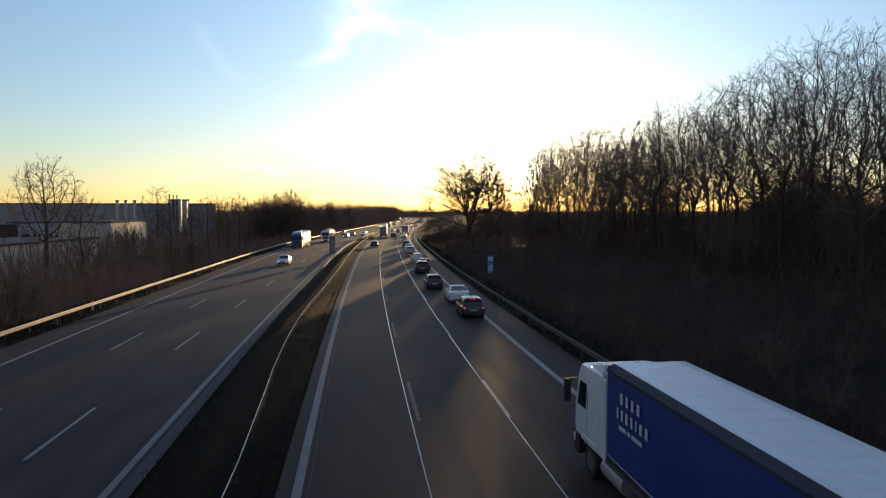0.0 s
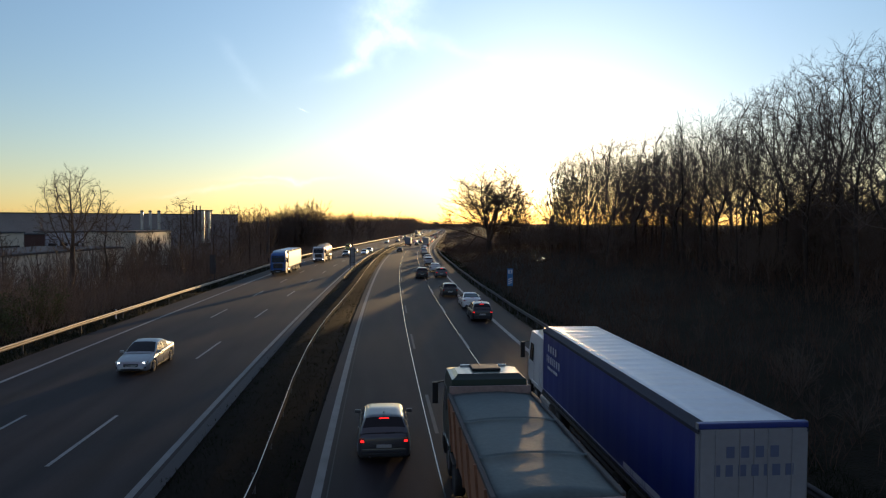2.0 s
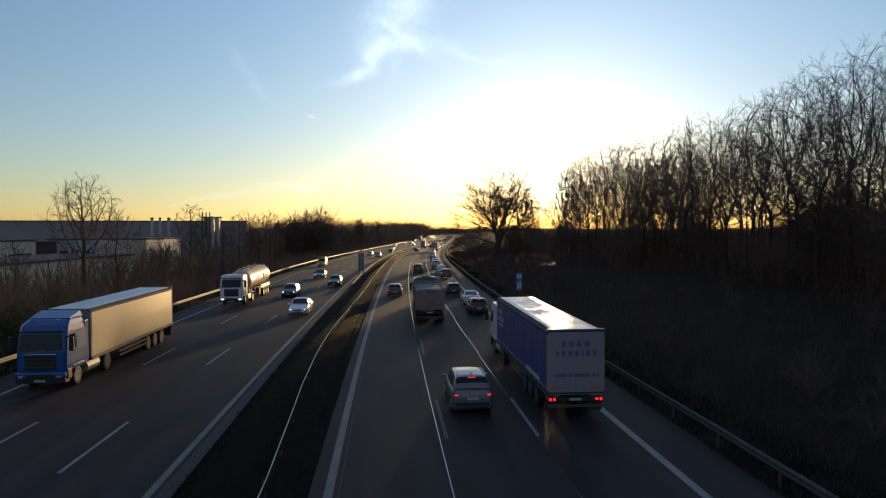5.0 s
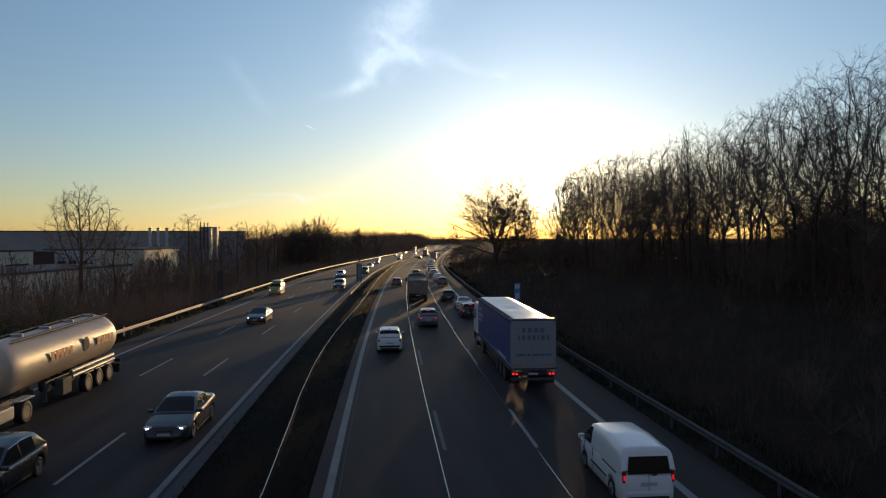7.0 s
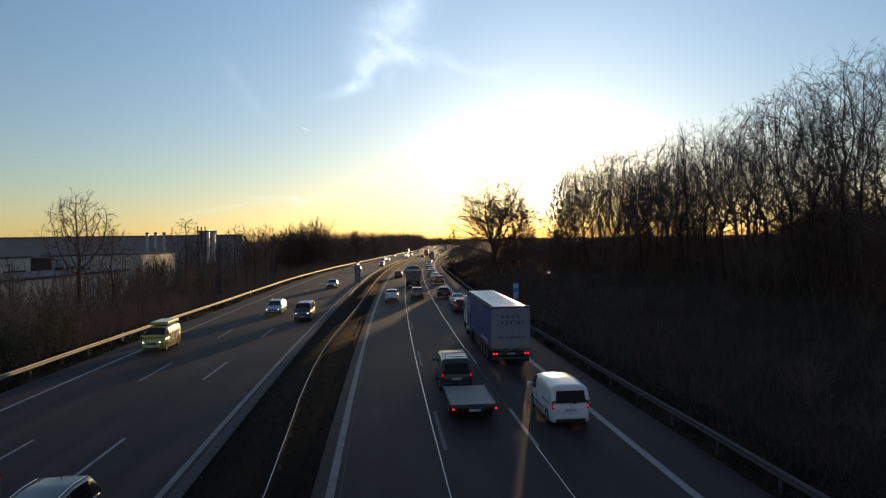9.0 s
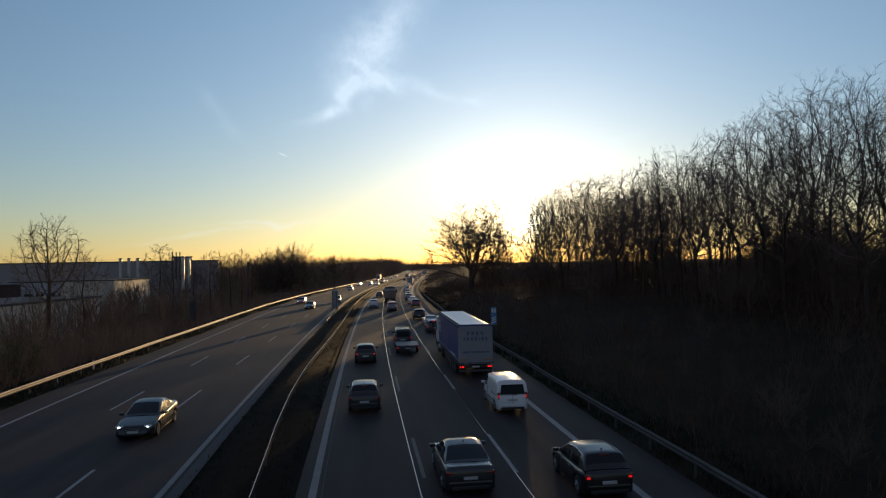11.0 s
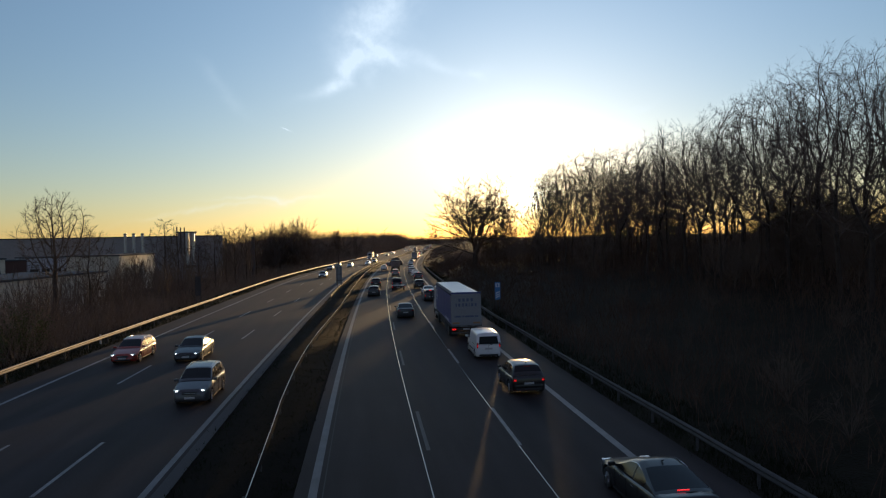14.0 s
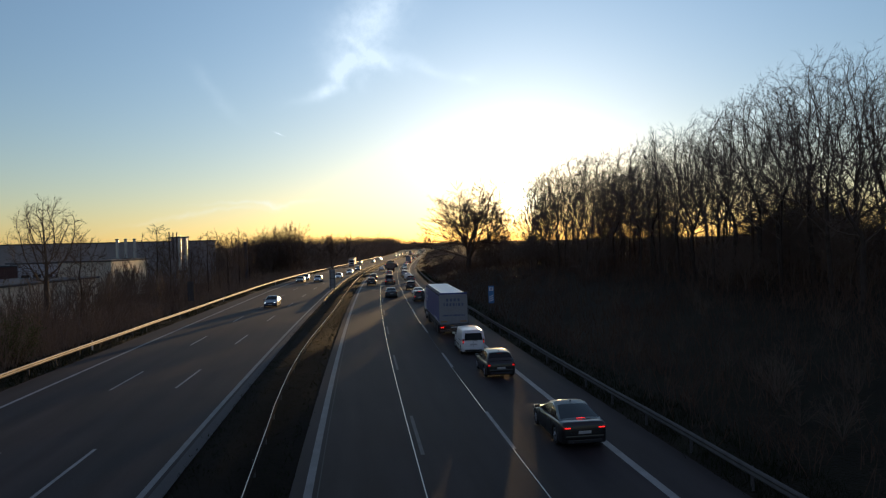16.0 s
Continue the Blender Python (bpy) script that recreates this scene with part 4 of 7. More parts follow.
def brush(name, spots, stems, height, spread, radius, mat, label, category, seed):
    """Clumps of bare stems: each stem a thin three-sided spike with two side twigs."""
    g = np.random.RandomState(seed)
    base, h = [], []
    for s0, o0, *z0, f in spots:
        base.append((s0, o0, z0[0]) if z0 else on_road(s0, o0, land(s0, o0) - 0.15)[:])
        h.append(f)
    base, h = np.array(base), np.array(h)
    n = len(base)
    root = np.repeat(base, stems, 0) + np.c_[g.normal(0, spread * 0.45, (n * stems, 2)), np.zeros(n * stems)]
    tall_ = np.repeat(h, stems) * height * g.uniform(0.45, 1.0, n * stems)
    lean = g.normal(0, 0.33, (n * stems, 2))
    tip = root + np.c_[lean * tall_[:, None], tall_]
    r = radius * g.uniform(0.6, 1.3, n * stems)
    spikes = [(root, tip, r)]
    for _ in range(3):
        f = g.uniform(0.25, 0.8, (n * stems, 1))
        a = root + (tip - root) * f
        d = np.c_[g.normal(0, 0.6, (n * stems, 2)), g.uniform(0.1, 0.9, n * stems)] * (tall_ * 0.42)[:, None]
        spikes.append((a, a + d, r * 0.55))
    a = np.concatenate([q[0] for q in spikes])
    b = np.concatenate([q[1] for q in spikes])
    r = np.concatenate([q[2] for q in spikes])
    m = len(a)
    ang = g.uniform(0, 6.28, m)
    verts = np.empty((m, 4, 3))
    for k in range(3):
        verts[:, k] = a + np.c_[np.cos(ang + 2.094 * k) * r, np.sin(ang + 2.094 * k) * r, np.zeros(m)]
    verts[:, 3] = b
    tri = np.array([[0, 1, 3], [1, 2, 3], [2, 0, 3]])
    faces = (np.arange(m)[:, None, None] * 4 + tri[None]).reshape(-1, 3)
    me = bpy.data.meshes.new(name)
    me.from_pydata(verts.reshape(-1, 3).tolist(), [], faces.tolist())
    me.materials.append(mat)
    return tagged(new(name, me), label, category, kind="stuff")


rng = random.Random(31)
bank = [(rng.uniform(4, 250), 15.0 + 24 * rng.random() ** 1.3, rng.uniform(0.5, 1.2)) for _ in range(1500)]
brush("bank_scrub", bank, 10, 2.3, 1.6, 0.019, SHADED_SCRUB, "leafless scrub and brambles covering the bank, darkened for shade", "scrub", 1)
floor = [(rng.uniform(12, 215), rng.uniform(36, 110), rng.uniform(0.6, 1.25)) for _ in range(1700)]
brush("wood_undergrowth", floor, 9, 4.6, 2.6, 0.030, SHADED_SCRUB, "dense dark undergrowth between the trunks of the wood", "undergrowth", 2)
verge = [(rng.uniform(20, 460), -23.6 - 16 * rng.random(), rng.uniform(0.5, 1.3)) for _ in range(1500)]
brush("verge_scrub", verge, 10, 3.3, 1.9, 0.018, SCRUB, "tangled leafless scrub below the left verge", "scrub", 3)
screen = []
for _ in range(520):
    az, dist = rng.uniform(-31.0, -14.5), rng.uniform(60, 98)
    s1, o1 = by_bearing(az, dist)
    if o1 < -25:
        screen.append((s1, o1, (8.04 - dist * math.tan(radians(2.8 + 0.5 * rng.random())) - land(s1, o1) - bearing_of(s1, o1)[2]) / 5.0 * rng.uniform(0.8, 1.2)))
brush("works_thicket", screen, 9, 5.0, 2.4, 0.022, SCRUB, "tall leafless thicket screening the works", "scrub", 14)
plots = [(rng.uniform(60, 420), -38 - rng.uniform(0, 95), rng.uniform(0.55, 1.2)) for _ in range(1300)]
brush("waste_ground_scrub", plots, 9, 6.4, 2.6, 0.032, SCRUB, "leafless thicket between the motorway and the works", "scrub", 4)
far = []
for k in range(1750):
    a, b = rng.uniform(330, 980), -34 - 220 * rng.random() ** 1.6
    if k % 4 == 0:
        a, b = rng.uniform(420, 1150), rng.uniform(-44, -25)
    az, dist, z0 = bearing_of(a, b)
    top = 8.04 + dist * math.tan(radians(np.interp(az, (-14, -7, -3, 0, 3, 5, 6.6), (0.75, 0.9, 0.85, 0.75, 0.6, 0.4, 0.12)))) - z0 + 2.2
    far.append((a, b, top / 20.0 * (1.05 + 0.22 * noise.noise((a * 0.02, b * 0.015, 7.0)))))
brush("far_woods", far, 9, 20.0, 5.0, 0.11, SCRUB, "far leafless woods along the road to the horizon", "woods", 5)
far = [(rng.uniform(450, 1400), 26 + 240 * rng.random() ** 1.3, rng.uniform(0.5, 1.0)) for _ in range(700)]
far += [(rng.uniform(330, 760), rng.uniform(16, 30), rng.uniform(0.45, 0.8)) for _ in range(150)]
brush("far_hedges", far, 9, 5.0, 4.5, 0.10, SCRUB, "far hedges and thickets beyond the field", "woods", 6)

far = []
for _ in range(420):
    az, dist = rng.uniform(1.5, 14.0), rng.uniform(1000, 1400)
    top = 8.04 + dist * math.tan(radians(np.interp(az, (1.5, 4.5, 6, 7.2, 8, 9, 11, 14), (0.5, 0.42, 0.28, 0.08, 0.12, 0.3, 0.4, 0.3))))
    far.append((dist * math.sin(radians(az)), dist * math.cos(radians(az)), -2.0, (top + 2.0) / 16.0 * rng.uniform(0.9, 1.25)))
brush("horizon_woods", far, 9, 16.0, 6.0, 0.2, SCRUB, "leafless woods along the horizon where the road bends away", "woods", 15)

far = [(rng.uniform(232, 330), 22 + 26 * rng.random(), rng.uniform(0.5, 1.1)) for _ in range(160)]
brush("field_hedge", far, 12, 5.5, 2.6, 0.045, SCRUB, "dark bushes at the edge of the field behind the oak", "bushes", 16)


def tufts(name, spots, blades, height, mat, label, seed):
    g = np.random.RandomState(seed)
    base = np.array([on_road(s0, o0, z0)[:] for s0, o0, z0 in spots])
    n = len(base) * blades
    p = np.repeat(base, blades, 0) + np.c_[g.normal(0, 0.16, (n, 2)), np.zeros(n)]
    h = height * g.uniform(0.4, 1.1, n)
    t = p + np.c_[g.normal(0, 0.45, (n, 2)) * h[:, None], h]
    ang = g.uniform(0, 6.28, n)
    w = np.c_[np.cos(ang), np.sin(ang), np.zeros(n)] * 0.016
    verts = np.stack([p - w, p + w, t], 1).reshape(-1, 3)
    faces = np.arange(n * 3).reshape(-1, 3)
    me = bpy.data.meshes.new(name)
    me.from_pydata(verts.tolist(), [], faces.tolist())
    me.materials.append(mat)
    return tagged(new(name, me), label, "grass", kind="stuff")


spots = [(16 + 170 * rng.random() ** 1.5, rng.uniform(-5.9, -2.1), 0.05) for _ in range(4200)]
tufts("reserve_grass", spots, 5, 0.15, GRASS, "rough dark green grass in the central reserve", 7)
spots = [(14 + 200 * rng.random() ** 1.5, rng.uniform(12.35, 15.5), -0.12) for _ in range(3000)]
tufts("verge_grass", spots, 7, 0.42, GRASS, "rough winter grass round the guard rail", 8)
spots = [(30 + 220 * rng.random() ** 1.4, rng.uniform(-24.5, -20.85), -0.1) for _ in range(3000)]
tufts("verge_grass", spots, 7, 0.40, GRASS, "rough winter grass under the left guard rail", 9)

# ---- signs ----


def exit_beacon():
    root = tagged(new("exit_beacon"), "blue and white countdown beacon with three slanting stripes on posts", "road sign")
    root.matrix_basis = at(79, 15.3, -0.75)
    part("panel", bx((0, 0, 2.72), (0.66, 0.03, 2.05), 0.01), SIGN_BLUE, root, "blue panel")
    part("back_plate", bx((0, 0.03, 2.72), (0.60, 0.02, 1.98)), STEEL_DULL, root)
    for x in (-0.2, 0.2):
        part("post", cyl((x, 0.08, 1.8), 0.038, 3.7, "z", 12), STEEL_DULL, root)
    for i in range(3):
        z = 1.86 + i * 0.25
        part("stripe", slab([(-0.25, -0.0155, z), (0.25, -0.0155, z + 0.2), (0.25, -0.0155, z + 0.33), (-0.25, -0.0155, z + 0.13)], 0.004), SIGN_WHITE, root, "white slanting stripe")
    part("symbol_field", bx((0, -0.018, 3.38), (0.5, 0.006, 0.44), 0.002), SIGN_WHITE, root, "white field with a blue bar")
    part("symbol_bar", bx((0, -0.0225, 3.38), (0.14, 0.004, 0.3)), SIGN_BLUE, root)


def median_sign():
    root = tagged(new("road_sign"), "grey back of a tall road sign in the central reserve", "road sign")
    root.matrix_basis = at(118, -5.75, 0.0)
    part("panel", bx((0, 0, 2.55), (1.05, 0.04, 3.2), 0.012), SIGN_BACK, root, "weathered grey metal back")
    for x in (-0.32, 0.32):
        part("post", cyl((x, -0.06, 2.0), 0.045, 4.2, "z", 12), STEEL_DULL, root)
    for z in (1.5, 2.6, 3.7):
        part("clamp_rail", bx((0, -0.045, z), (0.98, 0.04, 0.06)), STEEL_DULL, root)
    part("lamp_head", bx((0, 0, 4.45), (0.34, 0.16, 0.34), 0.04), PLASTIC, root, "dark round-cornered lamp head")


def verge_sign():
    root = tagged(new("road_sign"), "grey back of a tall road sign behind the guard rail", "road sign")
    s1, o1 = by_bearing(-12.03, 101)
    root.matrix_basis = at(s1, o1, land(s1, o1))
    part("panel", bx((0, 0, 2.75), (0.85, 0.04, 2.7), 0.012), STEEL_DULL, root, "weathered grey metal back")
    for x in (-0.26, 0.26):
        part("post", cyl((x, -0.06, 2.0), 0.045, 4.3, "z", 12), STEEL_DULL, root)
    for z in (1.7, 2.75, 3.8):
        part("clamp_rail", bx((0, -0.045, z), (0.8, 0.04, 0.06)), STEEL_DULL, root)


def delineators():
    proto = None
    for off, ss in ((-22.25, range(10, 420, 50)),):
        for s in ss:
            if proto is None:
                proto = tagged(new("delineator_post"), "white delineator post with a black slanted band behind the guard rail", "marker post", group="delineator posts")
                part("shaft", bx((0, 0, 0.55), (0.12, 0.10, 1.1), 0.03), PAINTS["white"], proto)
                part("band", bx((0, 0, 0.93), (0.124, 0.104, 0.18), 0.03), PLASTIC, proto, "black band")
                proto.matrix_basis = at(s, off, -0.42)
            else:
                copy_thing(proto, at(s, off, -0.42))


SIGN_BLUE = material("sign_blue", (0.10, 0.23, 0.48), 0.4, spread=0.08)
SIGN_WHITE = material("sign_white", (0.75, 0.75, 0.75), 0.4, spread=0.05)
SIGN_BACK = material("sign_back_zinc", (0.30, 0.30, 0.30), 0.55, 0.4, scale=1.5, spread=0.2)
exit_beacon()


def ditch_pool(az, dist, a, b, seed):
    """A shallow pool of standing water lying in the scrub."""
    g = random.Random(seed)
    s1, o1 = by_bearing(az, dist)
    bm = bmesh.new()
    ring = []
    for i in range(18):
        q = 2 * math.pi * i / 18
        r = g.uniform(0.75, 1.1)
        ring.append((a * r * math.cos(q), b * r * math.sin(q)))
    top = [bm.verts.new((x, y, 0.0)) for x, y in ring]
    low = [bm.verts.new((x * 1.05, y * 1.05, -0.5)) for x, y in ring]
    bm.faces.new(top)
    for i in range(18):
        j = (i + 1) % 18
        bm.faces.new((low[i], low[j], top[j], top[i]))
    me = bpy.data.meshes.new("pool")
    bm.normal_update()
    bm.to_mesh(me)
    bm.free()
    me.materials.append(WATER)
    ob = tagged(new("pool", me), "small pool of standing water glinting in the scrub", "water", kind="structure")
    ob.matrix_basis = at(s1, o1, land(s1, o1) + 0.25)


WATER = glass_material("standing_water", (0.01, 0.012, 0.01))
for k, (az, dist) in enumerate(((15.0, 126), (15.4, 129), (14.7, 128))):
    ditch_pool(az, dist, 0.9, 1.8, k)
median_sign()
verge_sign()
delineators()

# ---- works beyond the road ----
# dark cladding, lifted and warmed so that its colour carries the haze
CLAD = material("haze_lifted_cladding", (0.33, 0.30, 0.285), 0.55, 0.2, scale=0.15, fine=2.0, spread=0.2)
GAP_DARK = material("dark_gap_fill", (0.10, 0.055, 0.045), 0.9, scale=0.6, fine=6.0, spread=0.25)
CLAD_PALE = material("pale_cladding", (0.55, 0.56, 0.58), 0.5, scale=0.2, fine=3.0, spread=0.12)
CLAD_CREAM = material("cream_cladding", (0.62, 0.55, 0.42), 0.55, scale=0.3, fine=3.0, spread=0.12)
STAINLESS = material("stainless_stack", (0.5, 0.5, 0.5), 0.35, 0.85, scale=0.3, fine=4, spread=0.15)
ROOF_FELT = material("roof_felt", (0.07, 0.07, 0.075), 0.9, scale=0.3, fine=4, spread=0.25)
PANE = glass_material("works_window", (0.03, 0.035, 0.04))


def bearing(az, dist, z=0.0, turn=0.0):
    a = radians(az)
    return pose(dist * math.sin(a), dist * math.cos(a), z, 0, 0, -az + turn)


def hall(name, az0, az1, d0, d1, top, base, mat, label, ribs=3.0, windows=0, dep=46.0):
    """A flat-roofed hall whose front runs between two bearings."""
    a = Vector((d0 * math.sin(radians(az0)), d0 * math.cos(radians(az0)), 0))
    b = Vector((d1 * math.sin(radians(az1)), d1 * math.cos(radians(az1)), 0))
    ln = (b - a).length
    ang = math.degrees(math.atan2((b - a).y, (b - a).x))
    root = tagged(new(name), label, "building")
    root.matrix_basis = pose(a.x, a.y, 0, 0, 0, ang)
    part("wall", bx((ln / 2, dep / 2, (top + base) / 2), (ln, dep, top - base)), mat, root)
    part("roof", bx((ln / 2, dep / 2, top + 0.15), (ln + 0.5, dep + 0.5, 0.3), 0.04), ROOF_FELT, root, "dark felt roof with a low parapet")
    rib = None
    n = int(ln / ribs)
    for i in range(n + 1):
        if rib is None:
            rib = part("cladding_rib", bx((0, -0.012, (top + base) / 2), (0.10, 0.03, top - base - 0.1)), mat, root)
            ob = rib
        else:
            ob = new("cladding_rib", rib.data)
            ob.parent = root
        ob.location = (i * ln / n, 0, 0)
    pane = None
    for i in range(windows):
        if pane is None:
            pane = part("window", bx((0, -0.04, base + (top - base) * 0.62), (ln / windows * 0.7, 0.08, (top - base) * 0.2), 0.02), PANE, root)
            ob = pane
        else:
            ob = new("window", pane.data)
            ob.parent = root
        ob.location = ((i + 0.5) * ln / windows, 0, 0)
    return root


def stack(az, dist, base, top, r, mat, label, name="chimney"):
    root = tagged(new(name), label, "chimney", group="works chimneys")
    root.matrix_basis = bearing(az, dist)
    part("shaft", cyl((0, 0, (base + top) / 2), r, top - base, "z", 20), mat, root, smooth=False)
    part("collar", cyl((0, 0, top - 0.25), r * 1.12, 0.3, "z", 20), STEEL_DULL, root)
    part("base_ring", cyl((0, 0, base + 0.4), r * 1.25, 0.8, "z", 20), STEEL_DULL, root)


D = 235.0
hall("factory_hall", -42.0, -10.1, D + 40, D, 10.4, -3.5, CLAD, "long dark grey flat-roofed factory hall beyond the trees", 4.0, 0)
hall("pale_hall", -37.0, -25.0, 130, 165, 5.6, -3.5, CLAD_CREAM, "low cream metal-clad works building", 2.5, 5, 12.0)
# dark block added to stand for the dark gap between the pale halls
hall("dark_annexe", -25.0, -23.7, 176, 178, 5.0, -3.5, GAP_DARK, "dark block filling the gap between two pale works halls", 2.5, 0, 8.0)
hall("pale_hall", -23.6, -19.3, 182, 186, 5.4, -3.5, CLAD_PALE, "low pale blue-grey works building among trees", 2.5, 6, 10.0)
hall("cream_hall", -17.65, -15.15, 170, 187, 5.6, -3.5, CLAD_CREAM, "small cream-clad works building catching the sun", 2.0, 0, 12.0)
hall("low_workshop", -27.4, -18.6, 100, 128, 3.5, -3.5, CLAD_CREAM, "long low cream workshop with a dark roof", 3.0, 0, 14.0)
for a in (-17.19, -16.6, -15.98):
    stack(a, 210, 5.0, 11.3, 0.42, STAINLESS, "tall plain steel chimney on the works roof")
for a, h in ((-13.5, 13.1), (-13.22, 12.9), (-12.95, 12.9)):
    stack(a, 214, 5.0, h, 0.16, STEEL_DULL, "thin dark exhaust pipe above the works roof", "exhaust_pipe")
for a, h in ((-12.74, 11.7), (-12.3, 11.6)):
    stack(a, 212, 1.0, h, 0.44, STAINLESS, "tall steel silo shaft beside the factory hall", "silo_shaft")
hall("tower_block", -13.4, -12.1, 216, 216, 11.4, -3.5, CLAD, "dark metal-clad process tower of the works", 1.6, 0)
stack(-7.75, 190, -2.5, 9.5, 0.45, ROOF_FELT, "short dark stump of a chimney among the trees", "chimney_stump")


def wind_turbine():
    root = tagged(new("wind_turbine"), "tiny far white wind turbine on the horizon", "wind turbine")
    root.matrix_basis = bearing(3.03, 2600, -5)
    part("mast", cyl((0, 0, 22), 1.5, 50, "z", 12, r2=1.0), PAINTS["white"], root)
    part("nacelle", bx((0, -1, 47.5), (2.2, 5, 2.4), 0.3), PAINTS["white"], root)
    for k in range(3):
        a = radians(40 + 120 * k)
        part("blade", beam((0, -3.8, 47.5), (16 * math.sin(a), -3.8, 47.5 + 16 * math.cos(a)), 1.3, 0.4, up=(0, 1, 0)), PAINTS["white"], root)


wind_turbine()

# ---- vehicles; each stands with its middle over the origin and heads along +y ----


def wheel(root, x, y, r, w, rim_mat=None, name="wheel"):
    hub = part(name, cyl((0, 0, 0), r * 0.585, w * 0.9, "x", 18), rim_mat or RIM, root)
    hub.location = (x, y, r)
    bm = bmesh.new()
    prof = [(0.58, -0.42), (0.86, -0.5), (0.97, -0.42), (1.0, -0.25), (1.0, 0.25), (0.97, 0.42), (0.86, 0.5), (0.58, 0.42)]
    seg = 22
    rings = [[bm.verts.new((px * w, pr * r * math.cos(2 * math.pi * i / seg), pr * r * math.sin(2 * math.pi * i / seg))) for pr, px in prof] for i in range(seg)]
    for a, b in zip(rings, rings[1:] + rings[:1]):
        for j in range(len(prof) - 1):
            bm.faces.new((a[j], a[j + 1], b[j + 1], b[j]))
    part("tyre", bm, RUBBER, hub, "black rubber tyre", smooth=True)
    return hub


CARS = {
    # length, width, height, belt, bonnet; windscreen foot, roof's front and rear ends and rear window's foot as shares of the length from the tail; tail height; top width
    "hatch": dict(L=4.25, W=1.79, H=1.49, belt=0.93, hood=0.90, ws=0.76, rf=0.54, rr=0.13, rb=0.030, tail=1.00, top=0.70, pillar=0.20),
    "suv": dict(L=4.45, W=1.81, H=1.62, belt=1.03, hood=1.01, ws=0.75, rf=0.56, rr=0.10, rb=0.022, tail=1.08, top=0.74, pillar=0.16),
    "sedan": dict(L=4.75, W=1.84, H=1.45, belt=0.94, hood=0.88, ws=0.73, rf=0.53, rr=0.31, rb=0.12, tail=1.03, top=0.68, pillar=0.27),
    "coupe": dict(L=4.75, W=1.86, H=1.41, belt=0.93, hood=0.86, ws=0.73, rf=0.51, rr=0.33, rb=0.085, tail=1.04, top=0.66, pillar=0.24),
    "estate": dict(L=4.7, W=1.82, H=1.48, belt=0.93, hood=0.88, ws=0.73, rf=0.54, rr=0.08, rb=0.025, tail=0.98, top=0.70, pillar=0.13),
    "van": dict(L=4.6, W=1.72, H=1.76, belt=1.08, hood=1.00, ws=0.88, rf=0.70, rr=0.035, rb=0.006, tail=1.08, top=0.83, pillar=0.10),
}


def eased(points, ys, width):
    """Heights along a broken line whose corners are rounded over the given width."""
    fine = np.linspace(min(p[0] for p in points) - 1, max(p[0] for p in points) + 1, 900)
    h = np.interp(fine, [p[0] for p in points], [p[1] for p in points])
    k = max(1, int(width / (fine[1] - fine[0])))
    h = np.convolve(np.pad(h, k, "edge"), np.ones(k) / k, "same")[k:-k]
    h = np.convolve(np.pad(h, k, "edge"), np.ones(k) / k, "same")[k:-k]
    return np.interp(ys, fine, h)


def car_shell(c):
    """Rings of the lower body, with the wheel arches cut up into them."""
    L, w = c["L"], c["W"] / 2
    axles = (-0.31 * L, 0.305 * L)
    ra = 0.375
    ys = set(np.linspace(-0.5, 0.5, 25) * L)
    ys |= {-0.5 * L + d for d in (0.015, 0.04, 0.08, 0.13)} | {0.5 * L - d for d in (0.015, 0.05, 0.10, 0.17)}
    for a in axles:
        ys |= {a + ra * k for k in (-1.03, -0.98, -0.85, -0.6, -0.3, 0, 0.3, 0.6, 0.85, 0.98, 1.03)}
    ys = np.array(sorted(ys))
    u = ys / L + 0.5
    deck = c["rr"] - c["rb"] > 0.15
    top = eased([(-0.5 * L - 0.3, c["tail"] - 0.08), (-0.47 * L, c["tail"]), ((c["rb"] - 0.5) * L + (0.1 if deck else 0.25), c["tail"] - 0.01), ((c["rr"] + 0.05 - 0.5) * L, c["belt"] + 0.02), (0.0, c["belt"] - 0.02),
                 ((c["ws"] - 0.5) * L, c["hood"] + 0.03), (0.36 * L, c["hood"] - 0.08), (0.47 * L, c["hood"] - 0.20), (0.5 * L + 0.3, c["hood"] - 0.42)], ys, 0.14)
    plan = w * (1 - 0.20 * np.clip((u - 0.80) / 0.20, 0, 1) ** 2.4 - 0.10 * np.clip((0.12 - u) / 0.12, 0, 1) ** 2.2)
    nose = np.clip((u - 0.965) / 0.035, 0, 1) ** 2
    stern = np.clip((0.022 - u) / 0.022, 0, 1) ** 2
    plan = plan * (1 - 0.10 * nose - 0.07 * stern)
    rings = []
    for y, t, x in zip(ys, top, plan):
        i = int(np.argmin(np.abs(ys - y)))
        t = t - 0.16 * nose[i] - 0.12 * stern[i]
        b = 0.19 + 0.10 * nose[i] + 0.14 * stern[i] + 0.03 * np.clip((0.1 - u[i]) / 0.1, 0, 1)
        arch = max(0.33 + math.sqrt(max(0.0, ra**2 - (y - a) ** 2)) if abs(y - a) < ra else 0 for a in axles)
        lo = max(b, arch)
        mid, sh = max(lo + 0.02, 0.30 * t + 0.32), t - 0.10
        half = [(0.60 * x, max(b, arch * 0.98)), (0.93 * x, lo), (0.985 * x, min(lo + 0.05, mid)), (x, mid), (0.988 * x, max(mid + 0.02, 0.5 * (mid + sh))), (0.965 * x, sh), (0.90 * x, t - 0.025), (0.78 * x, t), (0.4 * x, t + 0.012)]
        rings.append([(px, y, pz) for px, pz in half] + [(-px, y, pz) for px, pz in reversed(half)])
    return rings, axles


